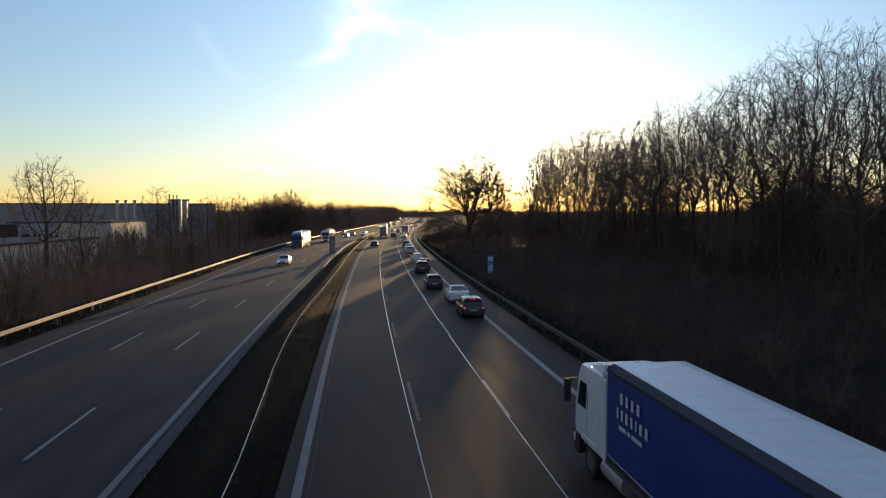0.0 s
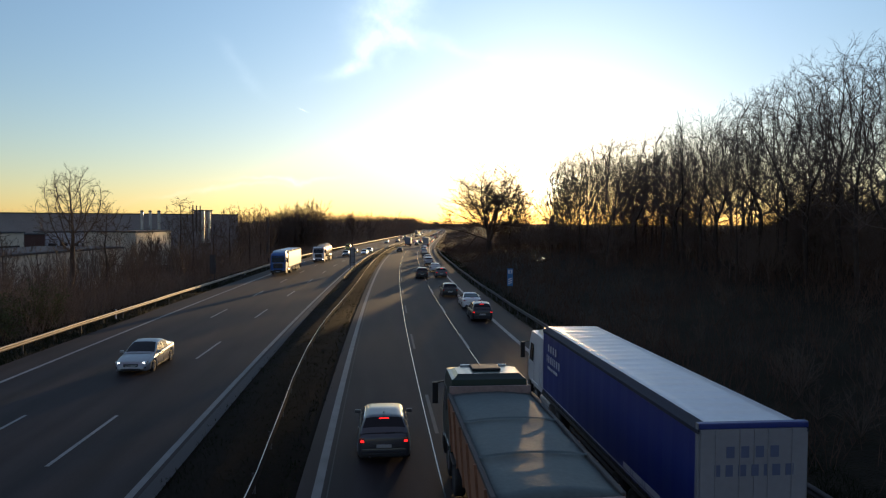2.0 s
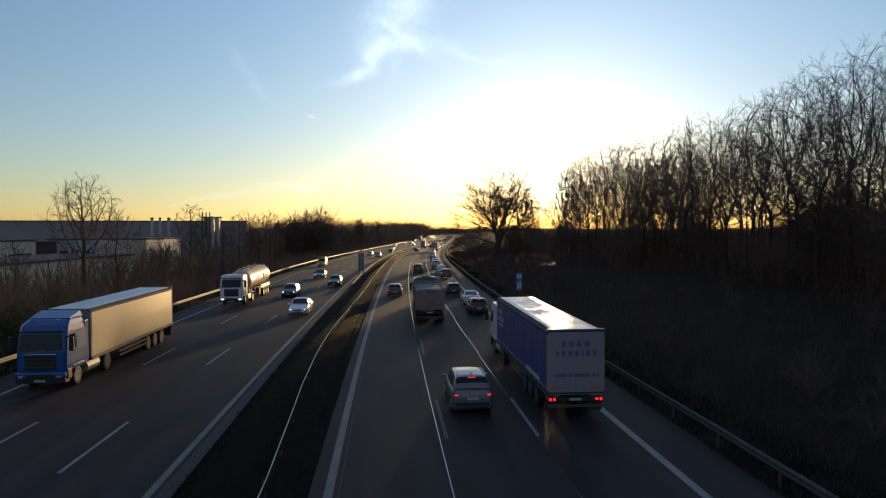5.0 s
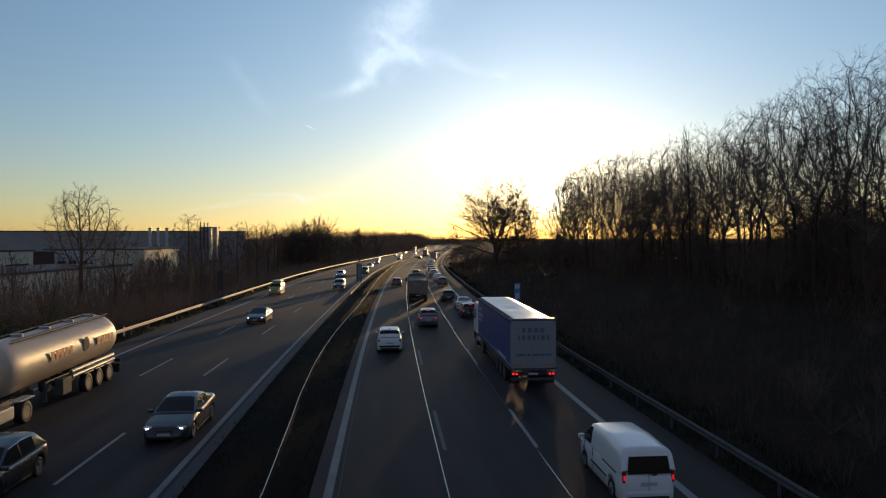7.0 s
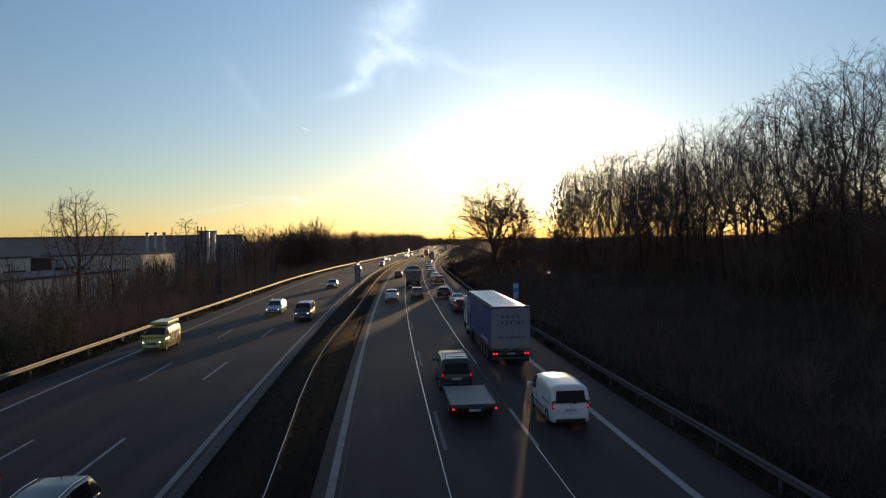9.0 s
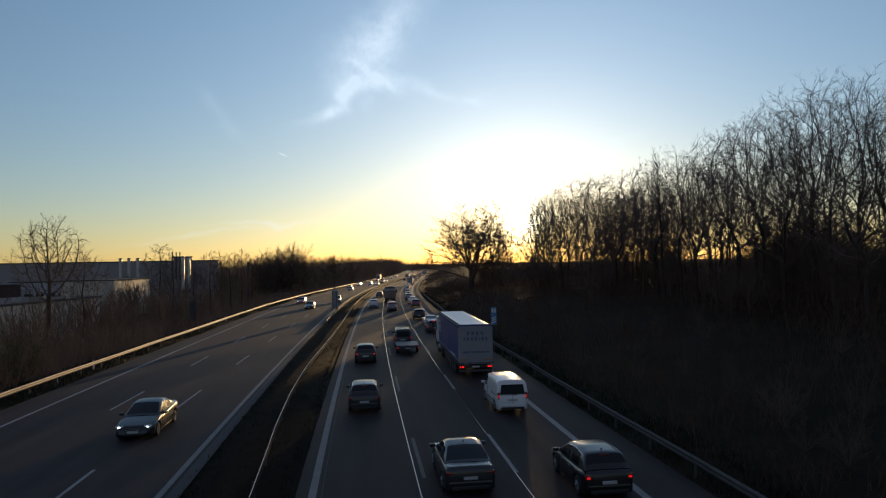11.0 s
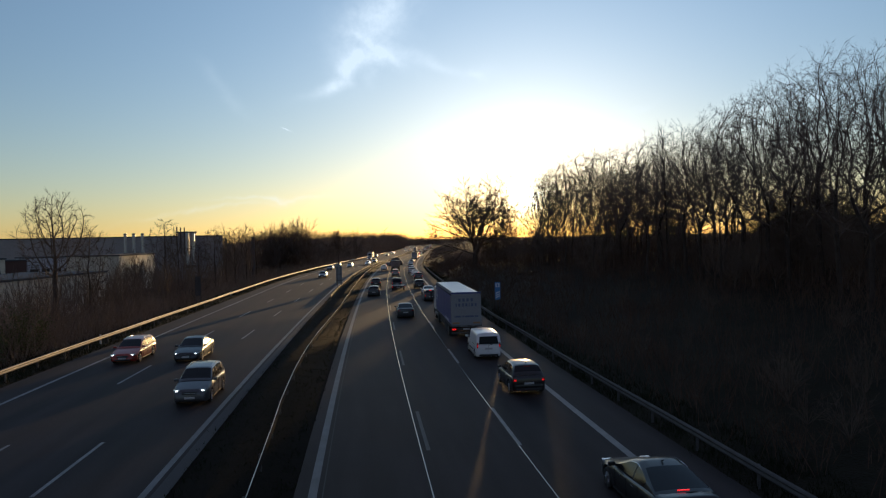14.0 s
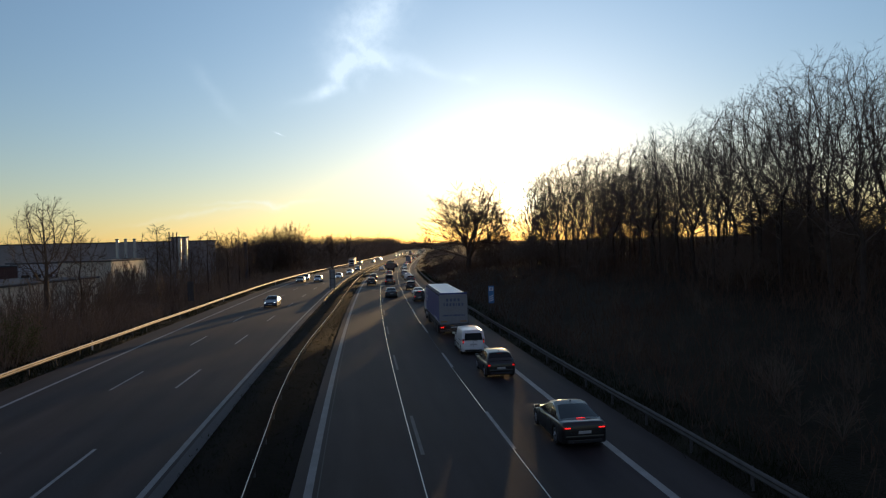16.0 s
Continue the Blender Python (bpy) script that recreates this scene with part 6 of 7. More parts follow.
def curtain_truck(color, curtain, label, letters=False, lit=True):
    L = 16.5
    root = tagged(new("articulated_lorry"), label, "lorry")
    yf, yr = L / 2, -L / 2
    truck_cab(root, PAINTS[color], yf, "tall " + color.replace("_", " ") + " sleeper cab", lit, 3.32 if letters else 3.55)
    chassis(root, yr + 0.4, yf - 2.2, [])
    for sgn in (-1, 1):
        wheel(root, sgn * 1.0, yf - 5.0, 0.5, 0.42, STEEL_DULL)
        part("fuel_tank", cyl((sgn * 0.92, yf - 3.2, 0.72), 0.32, 1.5, "y", 16), STEEL, root)
        for a in (2.35, 3.65, 4.95):
            wheel(root, sgn * 1.04, yr + a, 0.48, 0.36, STEEL_DULL)
    # trailer, 13.6 m
    y0, y1 = yr, yr + 13.6
    ym, ln = (y0 + y1) / 2, y1 - y0
    trailer = part("trailer_bed", bx((0, ym, 1.12), (2.5, ln, 0.16), 0.01), CHASSIS, root)
    for sgn in (-1, 1):
        secs = []
        for i in range(48):
            yy = y0 + 0.12 + (ln - 0.24) * i / 47
            bulge = 0.005 * math.sin(i * 1.9) + 0.004 * math.sin(i * 0.7) if letters else 0.0
            x = sgn * (1.225 + bulge)
            secs.append([(x, yy, 1.10), (x + sgn * 0.012, yy, 2.4), (x, yy, 3.64), (x - sgn * 0.04, yy, 3.64), (x - sgn * 0.04, yy, 1.10)])
        cur = part("curtain", loft(secs), curtain, root, "buckled side curtain" if letters else "smooth cream side wall", smooth=False)
        part("side_rail", loft([[(sgn * 1.25, yy, 3.58), (sgn * 1.25, yy, 3.67), (sgn * 1.06, yy, 3.79), (sgn * 0.99, yy, 3.78), (sgn * 1.16, yy, 3.58)] for yy in (y0, y1)]), RAIL_TRAILER, trailer)
        part("skirt_rail", bx((sgn * 1.255, ym, 1.06), (0.05, ln, 0.10), 0.01), STEEL_DULL, trailer)
        strap = None
        for i in range(24 if letters else 0):
            if strap is None:
                strap = part("strap", bx((sgn * 1.262, 0, 1.14), (0.012, 0.05, 0.32)), PLASTIC, trailer)
                ob = strap
            else:
                ob = new("strap", strap.data)
                ob.parent = trailer
            ob.location = (0, y0 + 0.4 + i * 0.56, 0)
        part("underrun_guard", bx((sgn * 1.18, ym + 0.6, 0.78), (0.04, 4.6, 0.12), 0.01), STEEL_DULL, root)
        part("underrun_guard", bx((sgn * 1.18, ym + 0.6, 0.52), (0.04, 4.6, 0.12), 0.01), STEEL_DULL, root)
        if letters and sgn < 0:
            o = (-1.285, y1 - 1.0, 0)
            text_bars(cur, o, (0, -1, 0), (0, 0, 1), [(0.06, 2.98, 0.28, (0.15, 0.14, 0.15, 0.16), 0.20), (-0.16, 2.54, 0.28, (0.10, 0.13, 0.15, 0.13, 0.07, 0.15, 0.15), 0.17),
                                                     (0.0, 2.28, 0.11, (0.45, 0.16, 0.62), 0.1)], LETTER_WHITE)
            text_bars(cur, (-1.285, y0 + 4.2, 0), (0, -1, 0), (0, 0, 1), [(0.0, 1.36, 0.16, (0.5, 0.12, 0.6, 0.12, 0.9, 0.1, 0.3), 0.05)], LETTER_WHITE)
            part("pale_stripe", bx((-1.272, ym, 1.30), (0.008, ln - 0.3, 0.025)), LETTER_WHITE, cur)
    sheet = []
    for i in range(137):
        yy = y0 + 0.02 + (ln - 0.04) * i / 136
        bow = abs(((yy - y0) / 0.68) % 1.0 - 0.5) * 2
        ring = [(1.04, yy, 3.77)]
        for x in (1.01, 0.7, 0.35, 0.0, -0.35, -0.7, -1.01):
            crease = 0.016 * noise.noise((x * 1.7 + yy * 0.9, yy * 1.3, 2.0)) + 0.010 * noise.noise((x * 3.0 - yy * 2.2, yy * 2.6, 5.0))
            ring.append((x, yy, 3.80 + (0.0 if abs(x) > 1 else 0.012 - 0.030 * (1 - bow ** 3) + crease)))
        sheet.append(ring + [(-1.04, yy, 3.77)])
    part("roof_sheet", loft(sheet), ROOF_TARP, root, "pale translucent roof sheet creased between its bows", smooth=True)
    part("front_wall", bx((0, y1 - 0.03, 2.42), (2.44, 0.06, 2.66), 0.01), CURTAIN_BLUE if letters else DOOR_GREY, root)
    doors = part("rear_frame", bx((0, y0 + 0.06, 2.41), (2.49, 0.12, 2.80), 0.02), FRAME_GREY, root)
    part("roof_rim", bx((0, y0 + 0.05, 3.75), (2.46, 0.16, 0.13), 0.03), curtain, root)
    for sgn in (-1, 1):
        d = part("rear_door", bx((sgn * 0.60, y0 - 0.012, 2.40), (1.19, 0.04, 2.54), 0.012), DOOR_GREY, doors, "pale grey trailer door")
        part("lock_bar", cyl((sgn * 0.32, y0 - 0.04, 2.44), 0.014, 2.5, "z", 8), DOOR_GREY, doors)
        part("lock_bar", cyl((sgn * 0.86, y0 - 0.04, 2.44), 0.014, 2.5, "z", 8), DOOR_GREY, doors)
        part("reflector_plate", bx((sgn * 0.85, y0 - 0.042, 1.32), (0.56, 0.02, 0.14)), LAMP_OFF if not letters else REFLECTOR, doors)
    if letters:
        text_bars(doors, (0, y0 - 0.034, 0), (1, 0, 0), (0, 0, 1), [(-0.62, 3.06, 0.25, (0.18, 0.18, 0.18, 0.19), 0.15), (-0.88, 2.66, 0.25, (0.13, 0.16, 0.18, 0.16, 0.07, 0.18, 0.18), 0.12),
                                                                   (-0.95, 1.78, 0.14, (0.5, 0.2, 0.7, 0.3), 0.08)], LETTER_BLUE)
    rear_frame(root, y0, 2.5, LAMP_BRAKE if lit else LAMP_RED, 0.82)
    return root, L


def silo_truck(label):
    L = 15.6
    root = tagged(new("silo_tanker_lorry"), label, "lorry")
    yf, yr = L / 2, -L / 2
    truck_cab(root, PAINTS["white"], yf, "white day cab", True, 3.3, False)
    chassis(root, yf - 7.0, yf - 2.2, [])
    secs = []
    y0, y1 = yr + 0.25, yf - 2.75
    n = 28
    for i in range(n + 1):
        f = i / n
        yy = y0 + (y1 - y0) * f
        r = 1.24
        if f < 0.05:
            r *= math.sqrt(max(0.05, 1 - ((0.05 - f) / 0.05) ** 2 * 0.85))
        if f > 0.86:
            r *= math.sqrt(max(0.04, 1 - ((f - 0.86) / 0.14) ** 2 * 0.92))
        zc = 2.5 - 0.12 * f
        secs.append([(r * math.cos(2 * math.pi * k / 28), yy, zc + r * 0.98 * math.sin(2 * math.pi * k / 28)) for k in range(28)])
    tank = part("tank", loft(secs), TANK_STEEL, root, "long rounded cream silo tinted gold for the low sun", smooth=True)
    for f in (0.1, 0.3, 0.5, 0.7, 0.85):
        yy = y0 + (y1 - y0) * f
        part("hatch", cyl((0, yy, 3.74 - 0.12 * f), 0.26, 0.14, "z", 16), STEEL, tank, "round filler hatch")
    for sgn in (-1, 1):
        part("walkway_rail", beam((sgn * 0.62, y0 + 0.3, 3.72), (sgn * 0.62, y1 - 2.2, 3.62), 0.05, 0.05), STEEL_DULL, tank)
        part("walkway", beam((sgn * 0.45, y0 + 0.3, 3.60), (sgn * 0.45, y1 - 2.2, 3.50), 0.3, 0.03), STEEL_DULL, tank)
        part("hose_tube", cyl((sgn * 1.12, y0 + 3.4, 1.42), 0.10, 5.2, "y", 12), STEEL, root, "long bright hose tube")
        part("hose_tube", cyl((sgn * 1.16, y0 + 3.4, 1.18), 0.09, 5.2, "y", 12), STEEL, root)
        part("side_locker", bx((sgn * 1.02, y0 + 6.6, 0.86), (0.4, 0.9, 0.8), 0.03), STEEL_DULL, root)
        for a in (1.7, 3.05, 4.4):
            wheel(root, sgn * 1.02, yr + a, 0.50, 0.36, RIM)
            part("mudguard", bx((sgn * 1.05, yr + a, 1.05), (0.40, 1.1, 0.04), 0.015), STEEL, root)
        wheel(root, sgn * 1.0, yf - 5.0, 0.5, 0.42, RIM)
        part("mudguard", bx((sgn * 1.0, yf - 5.0, 1.08), (0.5, 1.2, 0.06), 0.02), PAINTS["white"], root)
        part("fuel_tank", bx((sgn * 0.98, yf - 3.2, 0.75), (0.5, 1.5, 0.55), 0.08), STEEL, root)
        part("trailer_leg", bx((sgn * 0.8, yf - 7.4, 0.85), (0.14, 0.14, 1.0)), STEEL_DULL, root)
        part("trailer_rail", bx((sgn * 0.5, y0 + 3.6, 1.12), (0.14, 7.6, 0.22)), CHASSIS, root)
    # writing on the flank that faces the central reserve
    for f0, widths in ((0.66, (0.32, 0.36, 0.34, 0.32, 0.34)), (0.26, (0.42, 0.34, 0.32, 0.26, 0.30))):
        text_bars(tank, (-1.285, y0 + (y1 - y0) * f0, 0), (0, -1, 0), (0, 0, 1), [(0.0, 2.36, 0.42, widths, 0.12)], LETTER_RED)
    part("emblem", cyl((-1.25, y0 + (y1 - y0) * 0.36, 2.6), 0.36, 0.03, "x", 18), STEEL_DULL, tank, "round grey emblem")
    part("ladder", bx((0.5, yr + 0.15, 2.3), (0.45, 0.06, 2.4)), STEEL_DULL, root)
    rear_frame(root, yr, 2.45, LAMP_OFF, 0.92)
    return root, L


def tipper_truck(label):
    L = 10.35
    root = tagged(new("tipper_lorry"), label, "lorry")
    yf, yr = L / 2, -L / 2
    truck_cab(root, PAINTS["green"], yf, "dark green cab with a black roof hatch", True, 3.4, False)
    chassis(root, yr + 0.4, yf - 2.0, [yr + 1.7, yr + 3.05, yf - 3.0])
    y0, y1 = yr + 0.1, yf - 2.45
    w = 1.26
    b, t = 1.30, 2.86
    body = part("tipper_floor", bx((0, (y0 + y1) / 2, b), (2.3, y1 - y0, 0.16), 0.02), TIPPER_BODY, root)
    for sgn in (-1, 1):
        part("side_wall", slab([(sgn * 1.15, y0, b), (sgn * 1.15, y1, b), (sgn * w, y1, t), (sgn * w, y0, t)][::sgn], 0.05), TIPPER_SIDE, root, "orange-brown dropside")
        part("top_rail", bx((sgn * w, (y0 + y1) / 2, t), (0.10, y1 - y0, 0.10), 0.02), STEEL_DULL, body)
        rib = None
        for i in range(6):
            yy = y0 + 0.5 + i * (y1 - y0 - 1.0) / 5
            part("side_rib", beam((sgn * 1.19, yy, b), (sgn * (w + 0.05), yy, t), 0.12, 0.07, up=(0, 1, 0)), TIPPER_SIDE, body)
    part("tailgate", slab([(-1.2, y0, b - 0.1), (1.2, y0, b - 0.1), (1.26, y0 - 0.06, t), (-1.26, y0 - 0.06, t)], 0.07), TIPPER_BODY, root, "dusty red-brown tailgate with paler panels")
    part("tailgate_panel", bx((0, y0 - 0.15, 2.72), (0.6, 0.02, 0.2)), TIPPER_SHEET, body)
    for k in range(5):
        part("tailgate_rib", bx((-1.0 + 0.5 * k, y0 - 0.115, 2.0), (0.07, 0.05, 1.4), 0.01), TIPPER_BODY, body)
    for z in (1.42, 2.1):
        part("tailgate_seam", bx((0, y0 - 0.11, z), (2.3, 0.04, 0.06), 0.01), TIPPER_BODY, body)
    part("headboard", bx((0, y1 + 0.04, 2.2), (2.5, 0.08, 1.8), 0.02), TIPPER_BODY, root)
    secs = []
    for i in range(22):
        yy = y0 + (y1 - y0) * i / 21
        secs.append([(x, yy, t - 0.02 + 0.09 * (1 - (x / 1.25) ** 2) + 0.05 * noise.noise((x * 1.5, yy * 1.1, 4.0))) for x in np.linspace(-1.24, 1.24, 9)] +
                    [(1.24, yy, t - 0.10), (-1.24, yy, t - 0.10)])
    sheet = part("load_sheet", loft(secs), TIPPER_SHEET, root, "grey-green sheet drawn over the load", smooth=True)
    for f in (0.28, 0.62):
        yy = y0 + (y1 - y0) * f
        part("sheet_bow", loft([[(x, yy + d, t + 0.035 + 0.09 * (1 - (x / 1.25) ** 2) + h) for d, h in ((-0.05, 0.0), (0.0, 0.03), (0.05, 0.0))] for x in np.linspace(-1.22, 1.22, 7)]), TIPPER_SHEET, sheet)
    part("roof_hatch", bx((0, yf - 1.35, 3.44), (0.9, 0.7, 0.08), 0.03), CHASSIS, root)
    part("roof_light_bar", bx((0, yf - 0.95, 3.42), (1.5, 0.06, 0.07), 0.02), LAMP_CLEAR, root)
    rear_frame(root, yr, 2.4, LAMP_OFF, 0.95)
    return root, L


def box_lorry(color, body, label, L=8.8):
    root = tagged(new("box_lorry"), label, "lorry")
    yf, yr = L / 2, -L / 2
    truck_cab(root, PAINTS[color], yf, "", True, 3.1, False)
    chassis(root, yr + 0.3, yf - 2.0, [yr + 2.1])
    part("box_body", bx((0, (yr + yf - 2.5) / 2, 2.45), (2.5, L - 2.5, 2.7), 0.04), body, root, "plain box body")
    part("rear_door", bx((0, yr - 0.01, 2.45), (2.3, 0.05, 2.5), 0.02), DOOR_GREY, root)
    rear_frame(root, yr, 2.4, LAMP_RED, 0.9)
    return root, L


def flatbed_trailer(label):
    L = 5.1
    root = tagged(new("flatbed_trailer"), label, "trailer")
    part("deck", bx((0, -0.4, 0.72), (2.1, 4.2, 0.07), 0.01), DECK, root, "grey checker-plate deck")
    for sgn in (-1, 1):
        part("side_board", bx((sgn * 1.06, -0.4, 0.80), (0.04, 4.2, 0.14), 0.008), STEEL_DULL, root)
        wheel(root, sgn * 0.92, -0.2, 0.28, 0.2)
        wheel(root, sgn * 0.92, -0.85, 0.28, 0.2)
        part("tail_lamp", bx((sgn * 0.94, -2.56, 0.655), (0.10, 0.05, 0.07), 0.015), LAMP_BRAKE, root, "red tail lamp")
    part("tail_board", bx((0, -2.52, 0.78), (2.1, 0.04, 0.14), 0.008), STEEL_DULL, root)
    part("drawbar", beam((0, 1.6, 0.55), (0, 3.7, 0.45), 0.12, 0.12), CHASSIS, root)
    part("number_plate", bx((0, -2.575, 0.6), (0.5, 0.02, 0.11)), PLATE, root)
    return root, L


DECK = material("checker_plate", (0.13, 0.13, 0.14), 0.55, 0.2, scale=1.5, fine=18, spread=0.2, bump=0.3)

# ---- traffic ----
# each vehicle: thing, its length, lane offset (or rows of them), and rows of (seconds, metres from the overbridge)
TRAFFIC = []


def goes(thing, length, off, rows, oncoming=False):
    TRAFFIC.append((thing, length, off, rows, oncoming))
    thing.matrix_basis = place(length, off, rows[0][1], rows[0][0], oncoming)


def place(length, off, s, t, oncoming):
    o = off if isinstance(off, (int, float)) else float(np.interp(t, [a for a, _ in off], [b for _, b in off]))
    m = s + length / 2
    return at(m, o, 0.008, 180 if oncoming else 0)


def car(kind, color, label, off, rows, oncoming=False, **kw):
    if "name" not in kw and kind == "van":
        kw["name"], kw["category"] = "van", "van"
    goes(build_car(kind, color, label, head=oncoming, **kw), CARS[kind]["L"], off, rows, oncoming)


# outbound, slow lane: the queue
lorry, ln = curtain_truck("white", CURTAIN_BLUE, "white articulated lorry with a blue curtain-sided trailer in the slow lane", letters=True)
goes(lorry, ln, [(0, 8.5), (8, 8.35), (16, 8.3)], [(0, 4.2), (1.5, 11.2), (3.5, 21.2), (5.5, 30.2), (7, 36), (9.2, 43), (12.6, 51.5), (16, 58.5)])
car("hatch", "anthracite", "dark hatchback braking in the queue", [(0, 8.95), (8, 8.7), (16, 8.0)], [(0, 50.6), (4, 61.1), (8, 72.2), (12, 83.8), (16, 96.0)], lamps="brake")
car("coupe", "white", "white coupe in the queue", [(0, 9.1), (9, 8.9), (16, 8.3)], [(0, 59.4), (4.5, 70.6), (9, 83.2), (16, 103.6)], lamps="off")
car("hatch", "black", "black hatchback in the queue", 7.9, [(0, 70.5), (4, 80.3), (8, 92.0), (12, 105.8), (16, 121.6)], lamps="off")
car("suv", "black", "black off-roader pulling out of the queue", [(0, 8.0), (1, 7.0), (2, 5.8), (3, 5.1), (4.5, 4.3), (16, 4.2)],
    [(0, 89.6), (1.1, 95.6), (2.2, 102.9), (3.4, 112.5), (4.5, 122.6), (7, 148), (16, 270)], lamps="off")
car("hatch", "grey", "dark grey hatchback braking in the queue", 8.8, [(0, 96.6), (5.1, 113.6), (8.8, 125.0), (12.4, 135.4), (16, 144.9)], lamps="brake")
car("estate", "white", "white estate car in the queue", 8.5, [(0, 109), (7, 132), (16, 158)], lamps="off")
car("suv", "silver", "silver off-roader in the queue", 8.1, [(0, 128), (7, 148), (16, 172)], lamps="off")
car("hatch", "white", "white hatchback in the queue", 8.3, [(0, 142), (7, 164), (16, 190)], lamps="off")
car("estate", "anthracite", "dark estate car in the queue", 8.2, [(0, 160), (7, 181), (16, 208)], lamps="off")
car("sedan", "silver", "silver saloon in the queue", 8.2, [(0, 190), (7, 217), (16, 246)], lamps="tail")
car("hatch", "black", "black hatchback far up the queue", 8.2, [(0, 206), (7, 234), (16, 266)], lamps="tail")
for i, (s, col, kd) in enumerate(((230, "white", "hatch"), (247, "grey", "suv"), (298, "red", "sedan"), (316, "black", "hatch"), (338, "silver", "estate"),
                                  (362, "anthracite", "suv"), (390, "white", "van"), (425, "black", "hatch"), (470, "grey", "sedan"), (520, "white", "suv"))):
    car(kd, col, col.replace("anthracite", "dark") + " car braking far up the queue", 8.2, [(0, s), (16, s + 48)], lamps="brake", far=True, name="car", category="car")
dark_box, ln = box_lorry("grey", CURTAIN_GREY, "dark box lorry far up the slow lane", 9.5)
goes(dark_box, ln, 8.2, [(0, 266), (16, 326)])

# outbound, middle lane
tipper, ln = tipper_truck("green tipper lorry with a dusty red-brown body under a grey sheet")
goes(tipper, ln, 3.85, [(0, -19.3), (2.4, 18.5), (5, 58.2), (7.7, 98.5), (10.4, 138), (13, 175), (16, 217)])
car("suv", "mid_silver", "silver-grey off-roader braking in the middle lane", 4.1, [(0, -52.4), (4.3, 17.7), (4.7, 24.0), (6.7, 57.5), (9.1, 95.3), (11.6, 129.3), (14, 155.0), (16, 174.5)], lamps="brake")
towed, ln = flatbed_trailer("low grey flatbed trailer towed by a dark van")
tow_rows = [(0, -112.7), (8.4, 21.5), (10.3, 52.0), (12.2, 83.1), (14.1, 113.4), (16, 141.9)]
goes(towed, ln, 4.3, [(t, s - 1.9) for t, s in tow_rows])
car("van", "anthracite", "dark van towing a flatbed trailer", 4.15, [(t, s + 4.2) for t, s in tow_rows], lamps="tail", ribs=True)
car("sedan", "anthracite", "dark saloon in the middle lane", 4.1, [(0, -147.5), (11.8, 35.6), (12.8, 51.1), (13.9, 68.8), (15, 87.1), (16, 104.4)], lamps="off")
car("sedan", "black", "dark saloon far ahead in the middle lane", 3.9, [(0, 248), (3.5, 325), (16, 585)], lamps="off")

# outbound, fast lane
car("hatch", "grey", "dark grey hatchback braking in the fast lane", 0.65, [(0, -18), (1.8, 18.2), (2.1, 24.5), (4, 63), (5.8, 97.0), (7.6, 128.3), (9.5, 159.2), (16, 263.0)], lamps="brake")
car("suv", "white", "white off-roader in the fast lane", 0.6, [(0, -98.5), (7, 48.4), (8.8, 86.3), (10.5, 121.9), (12.2, 156.7), (14, 191.7), (16, 229.9)], lamps="off")
car("hatch", "black", "black hatchback with dim tail lamps in the fast lane", 0.5, [(0, -183.0), (9.7, 27.4), (12, 79.5), (13, 101.1), (14, 121.4), (15, 140.8), (16, 159.4)], lamps="tail")
car("hatch", "anthracite", "dark hatchback in the fast lane", 0.5, [(0, -196.4), (12, 58.8), (13, 80.1), (14, 100.4), (15, 119.8), (16, 138.3)], lamps="off")
car("hatch", "black", "dark hatchback far ahead in the fast lane", 0.7, [(0, 160), (4, 255), (16, 540)], lamps="off")
pale_box, ln = box_lorry("white", CURTAIN_GREY, "pale box lorry far ahead", 9.0)
goes(pale_box, ln, 0.6, [(0, 242), (16, 560)])

# outbound, slow lane, behind the lorry
car("van", "white", "white panel van with dark rear windows", [(0, 8.6), (8, 8.17), (12, 8.42), (16, 8.4)], [(0, -11.2), (7, 19.4), (9.2, 28.8), (11.5, 37.4), (13.8, 44.0), (16, 48.2)], lamps="tail", cargo=True)
car("hatch", "black", "black hatchback waiting behind the white van", 8.6, [(0, -23.7), (11.8, 25.3), (12.8, 29.4), (13.9, 33.4), (15, 36.7), (16, 39.2)], lamps="tail")
car("coupe", "black", "black four-door coupe with lit brake lamps", 8.88, [(0, -34.9), (14, 16.9), (14.5, 19.1), (16, 25.0)], lamps="brake")

# inbound, slow lane
semi, ln = curtain_truck("cab_blue", CURTAIN_CREAM, "blue articulated lorry with a smooth cream box trailer", lit=False)
goes(semi, ln, -16.9, [(0, 156.8), (3.5, 73.0), (4.5, 47.8), (16, -242)], True)
silo, ln = silo_truck("white lorry with a long gold-tinted cream silo tank")
goes(silo, ln, [(0, -14.0), (2, -15.0), (4, -16.6), (16, -16.2)], [(0, 192.3), (7.4, 16.6), (16, -187.5)], True)
car("van", "yellow", "yellow van with warning stripes and a loaded roof rack", -17.2, [(0, 274.2), (7, 101.5), (16, -119.7)], True, cargo=True, rack=True)
car("estate", "red", "dark red estate car with lit headlamps", -16.3, [(0, 543.8), (16, -22.6)], True)
car("hatch", "blue", "dark blue hatchback with lit headlamps", -16.7, [(0, 667.3), (16, 169.6)], True)
far_box, ln = box_lorry("white", CURTAIN_CREAM, "far lorry with a sunlit cream body", 9.0)
goes(far_box, ln, -16.3, [(0, 690), (14.5, 342), (16, 300)], True)

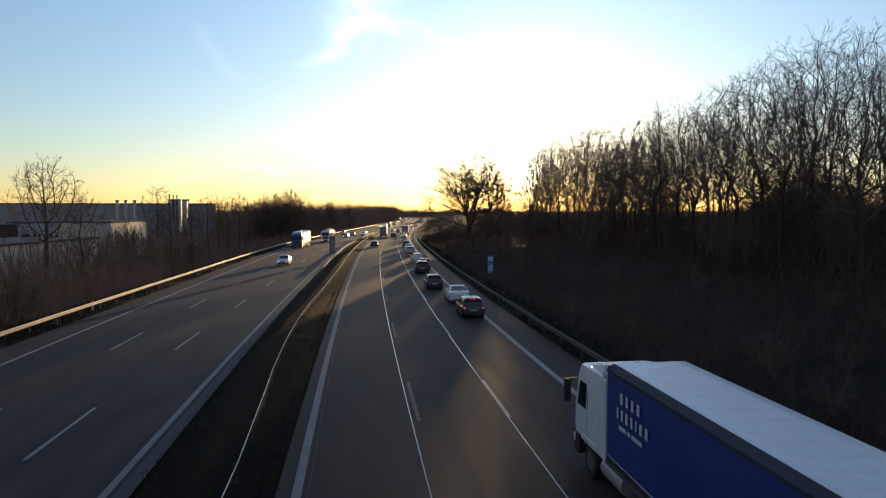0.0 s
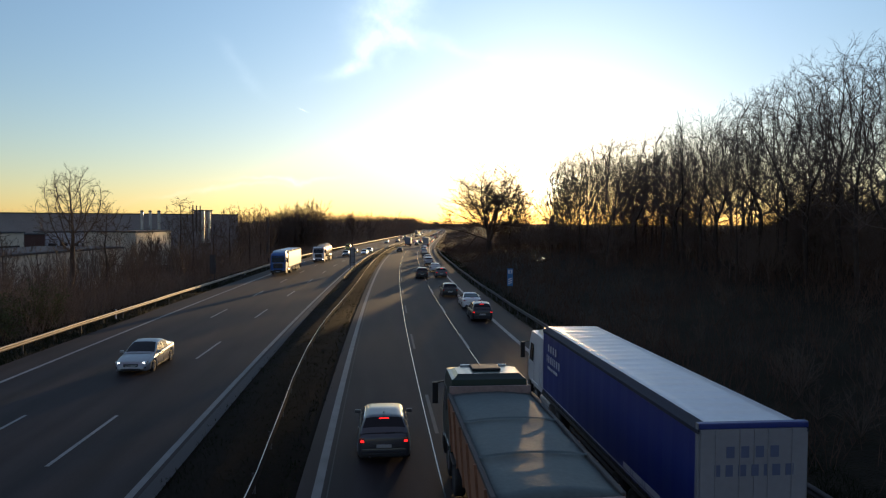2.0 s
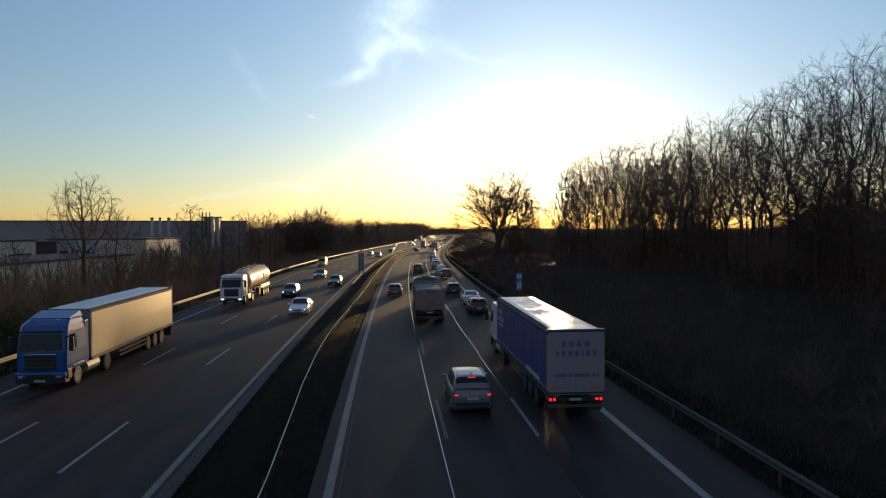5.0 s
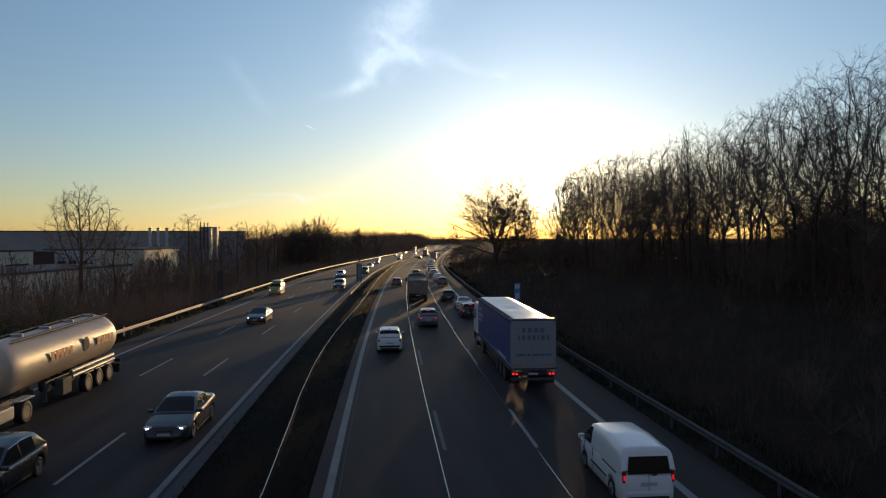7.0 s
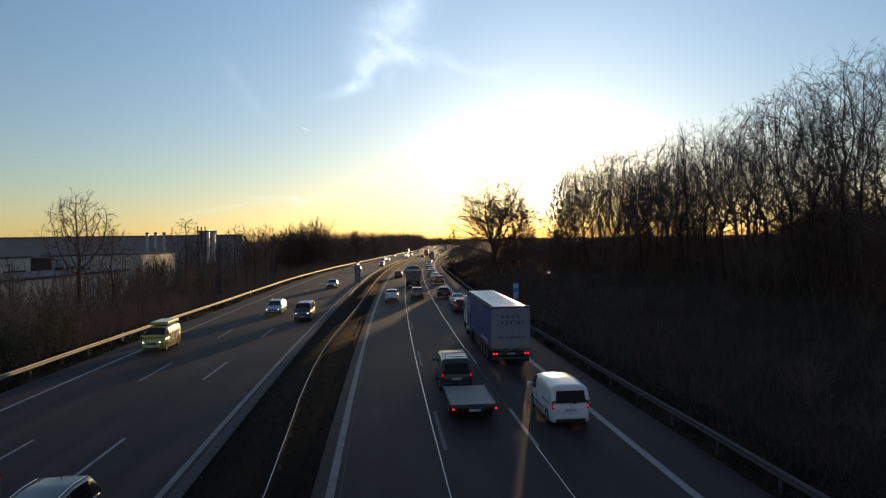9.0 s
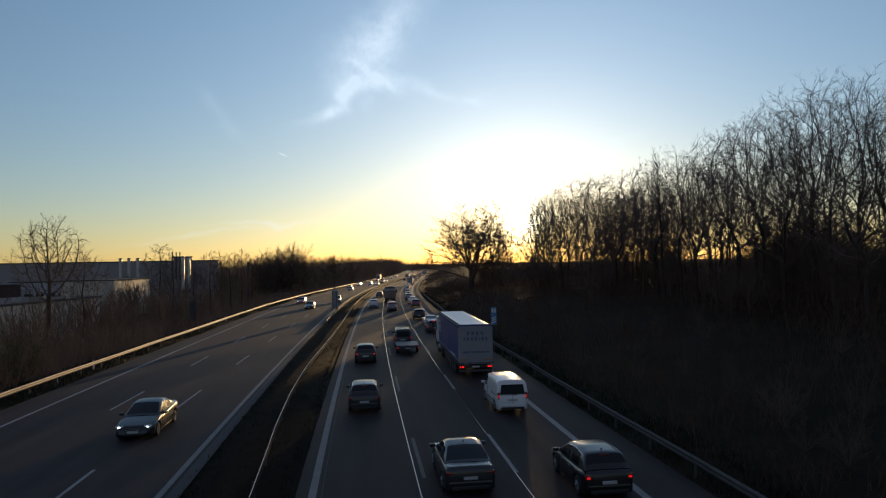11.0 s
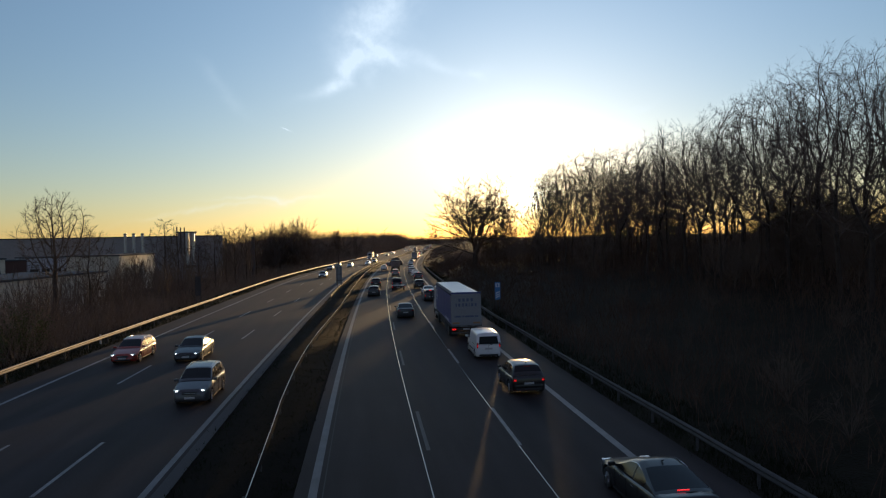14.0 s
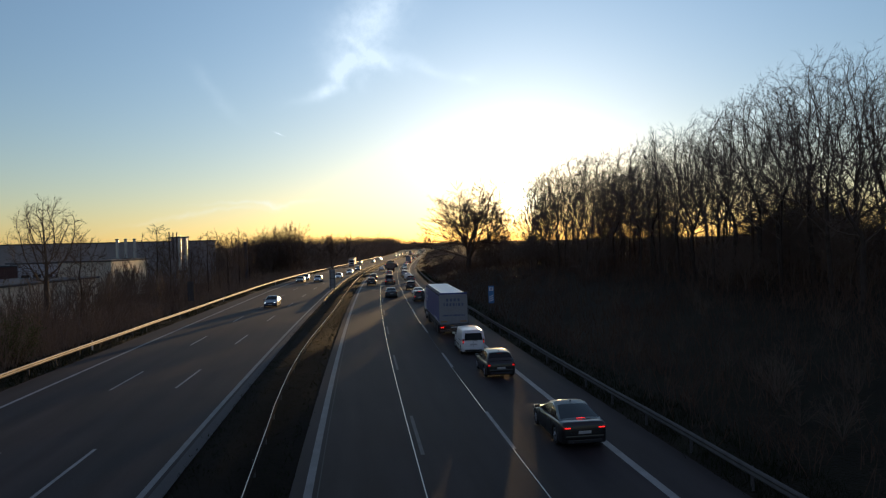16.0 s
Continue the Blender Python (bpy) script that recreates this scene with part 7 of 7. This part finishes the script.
# inbound, middle lane
car("sedan", "silver", "silver saloon with lit headlamps", -12.6, [(0, 106.3), (2, 36.8), (2.5, 18.6), (16, -472)], True)
car("hatch", "anthracite", "dark hatchback with lit headlamps", -12.2, [(0, 236), (4.5, 98), (6.8, 26.8), (16, -258)], True)
car("coupe", "black", "black convertible with its soft top closed and headlamps lit", -12.5, [(0, 265), (2, 200), (4.5, 126), (7, 66.3), (7.8, 45.8), (8.5, 29.2), (8.7, 24.6), (16, -143)], True, dark_roof=True)
car("estate", "mid_silver", "silver-grey estate car with lit headlamps", -12.6, [(0, 404.6), (16, -177.9)], True)
car("sedan", "black", "black saloon with lit headlamps", -10.5, [(0, 507.1), (16, -181.4)], True)
car("sedan", "anthracite", "dark grey saloon with lit headlamps", -12.0, [(0, 449.4), (16, -9.6)], True)
car("sedan", "blue", "dark blue saloon with lit headlamps", -12.7, [(0, 592.9), (16, 94.6)], True)
car("hatch", "silver", "silver hatchback with lit headlamps", -12.5, [(0, 729.2), (16, 159.3)], True)

# inbound, fast lane
car("sedan", "white", "white saloon with lit headlamps", -8.3, [(0, 265.6), (16, -379.9)], True)
car("sedan", "anthracite", "dark saloon with lit headlamps in the fast lane", -8.3, [(0, 273.6), (16, -289.4)], True)
car("suv", "anthracite", "dark off-roader with lit headlamps", -8.7, [(0, 446.5), (16, -319)], True)
car("van", "grey", "grey van with lit headlamps in the fast lane", -8.4, [(0, 497), (16, -262)], True)
car("suv", "grey", "dark grey off-roader with lit headlamps", -8.4, [(0, 593.0), (12, 115.8), (13, 75.5), (14, 34.8), (16, -47)], True)
car("hatch", "white", "white hatchback far off with lit headlamps", -8.8, [(0, 880), (16, 173)], True)


# far off both carriageways are full; most show as a lit lamp or a sunlit roof
g = random.Random(77)
for k in range(16):
    col, kd = g.choice(("white", "silver", "black", "grey", "blue")), g.choice(("hatch", "suv", "sedan", "estate"))
    s0 = 560 + 42 * k + g.uniform(-12, 12)
    car(kd, col, col + " car far off on the oncoming carriageway", g.choice((-16.4, -12.4, -8.4)), [(0, s0), (16, s0 - 395)], True, far=True)
for k in range(12):
    col, kd = g.choice(("white", "silver", "black", "grey", "red")), g.choice(("hatch", "suv", "sedan", "van"))
    s0 = 300 + 34 * k + g.uniform(-10, 10)
    car(kd, col, col + " car far ahead with lit brake lamps", g.choice((4.1, 4.1, 0.6)), [(0, s0), (16, s0 + 190)], lamps="brake", far=True, name="car", category="car")
for s0, lane in ((590, 8.2), (660, 8.2), (730, 8.2)):
    thing, ln = box_lorry("white", CURTAIN_GREY, "pale box lorry in the far queue", 9.5)
    goes(thing, ln, lane, [(0, s0), (16, s0 + 50)])


def glide(rows, t):
    """Distance at t on a smooth curve through the rows."""
    ts, ss = [r[0] for r in rows], [r[1] for r in rows]
    if len(rows) < 3:
        return float(np.interp(t, ts, ss))
    v = [(b - a) / (d - c) for a, b, c, d in zip(ss, ss[1:], ts, ts[1:])]
    m = [v[0]] + [(a + b) / 2 for a, b in zip(v, v[1:])] + [v[-1]]
    i = max(0, min(len(rows) - 2, sum(1 for q in ts if q <= t) - 1))
    h = ts[i + 1] - ts[i]
    u = (t - ts[i]) / h
    return ((2 * u**3 - 3 * u**2 + 1) * ss[i] + (u**3 - 2 * u**2 + u) * h * m[i] + (3 * u**2 - 2 * u**3) * ss[i + 1] + (u**3 - u**2) * h * m[i + 1])


def motions():
    for thing, length, off, rows, oncoming in TRAFFIC:
        times = sorted({t for t, _ in rows} | (set() if isinstance(off, (int, float)) else {t for t, _ in off}) | {2.0 * k for k in range(9)})
        keys = []
        for t in times:
            s = glide(rows, t)
            keys.append((t, place(length, off, s, t, oncoming)))
        walk(thing, keys)


motions()
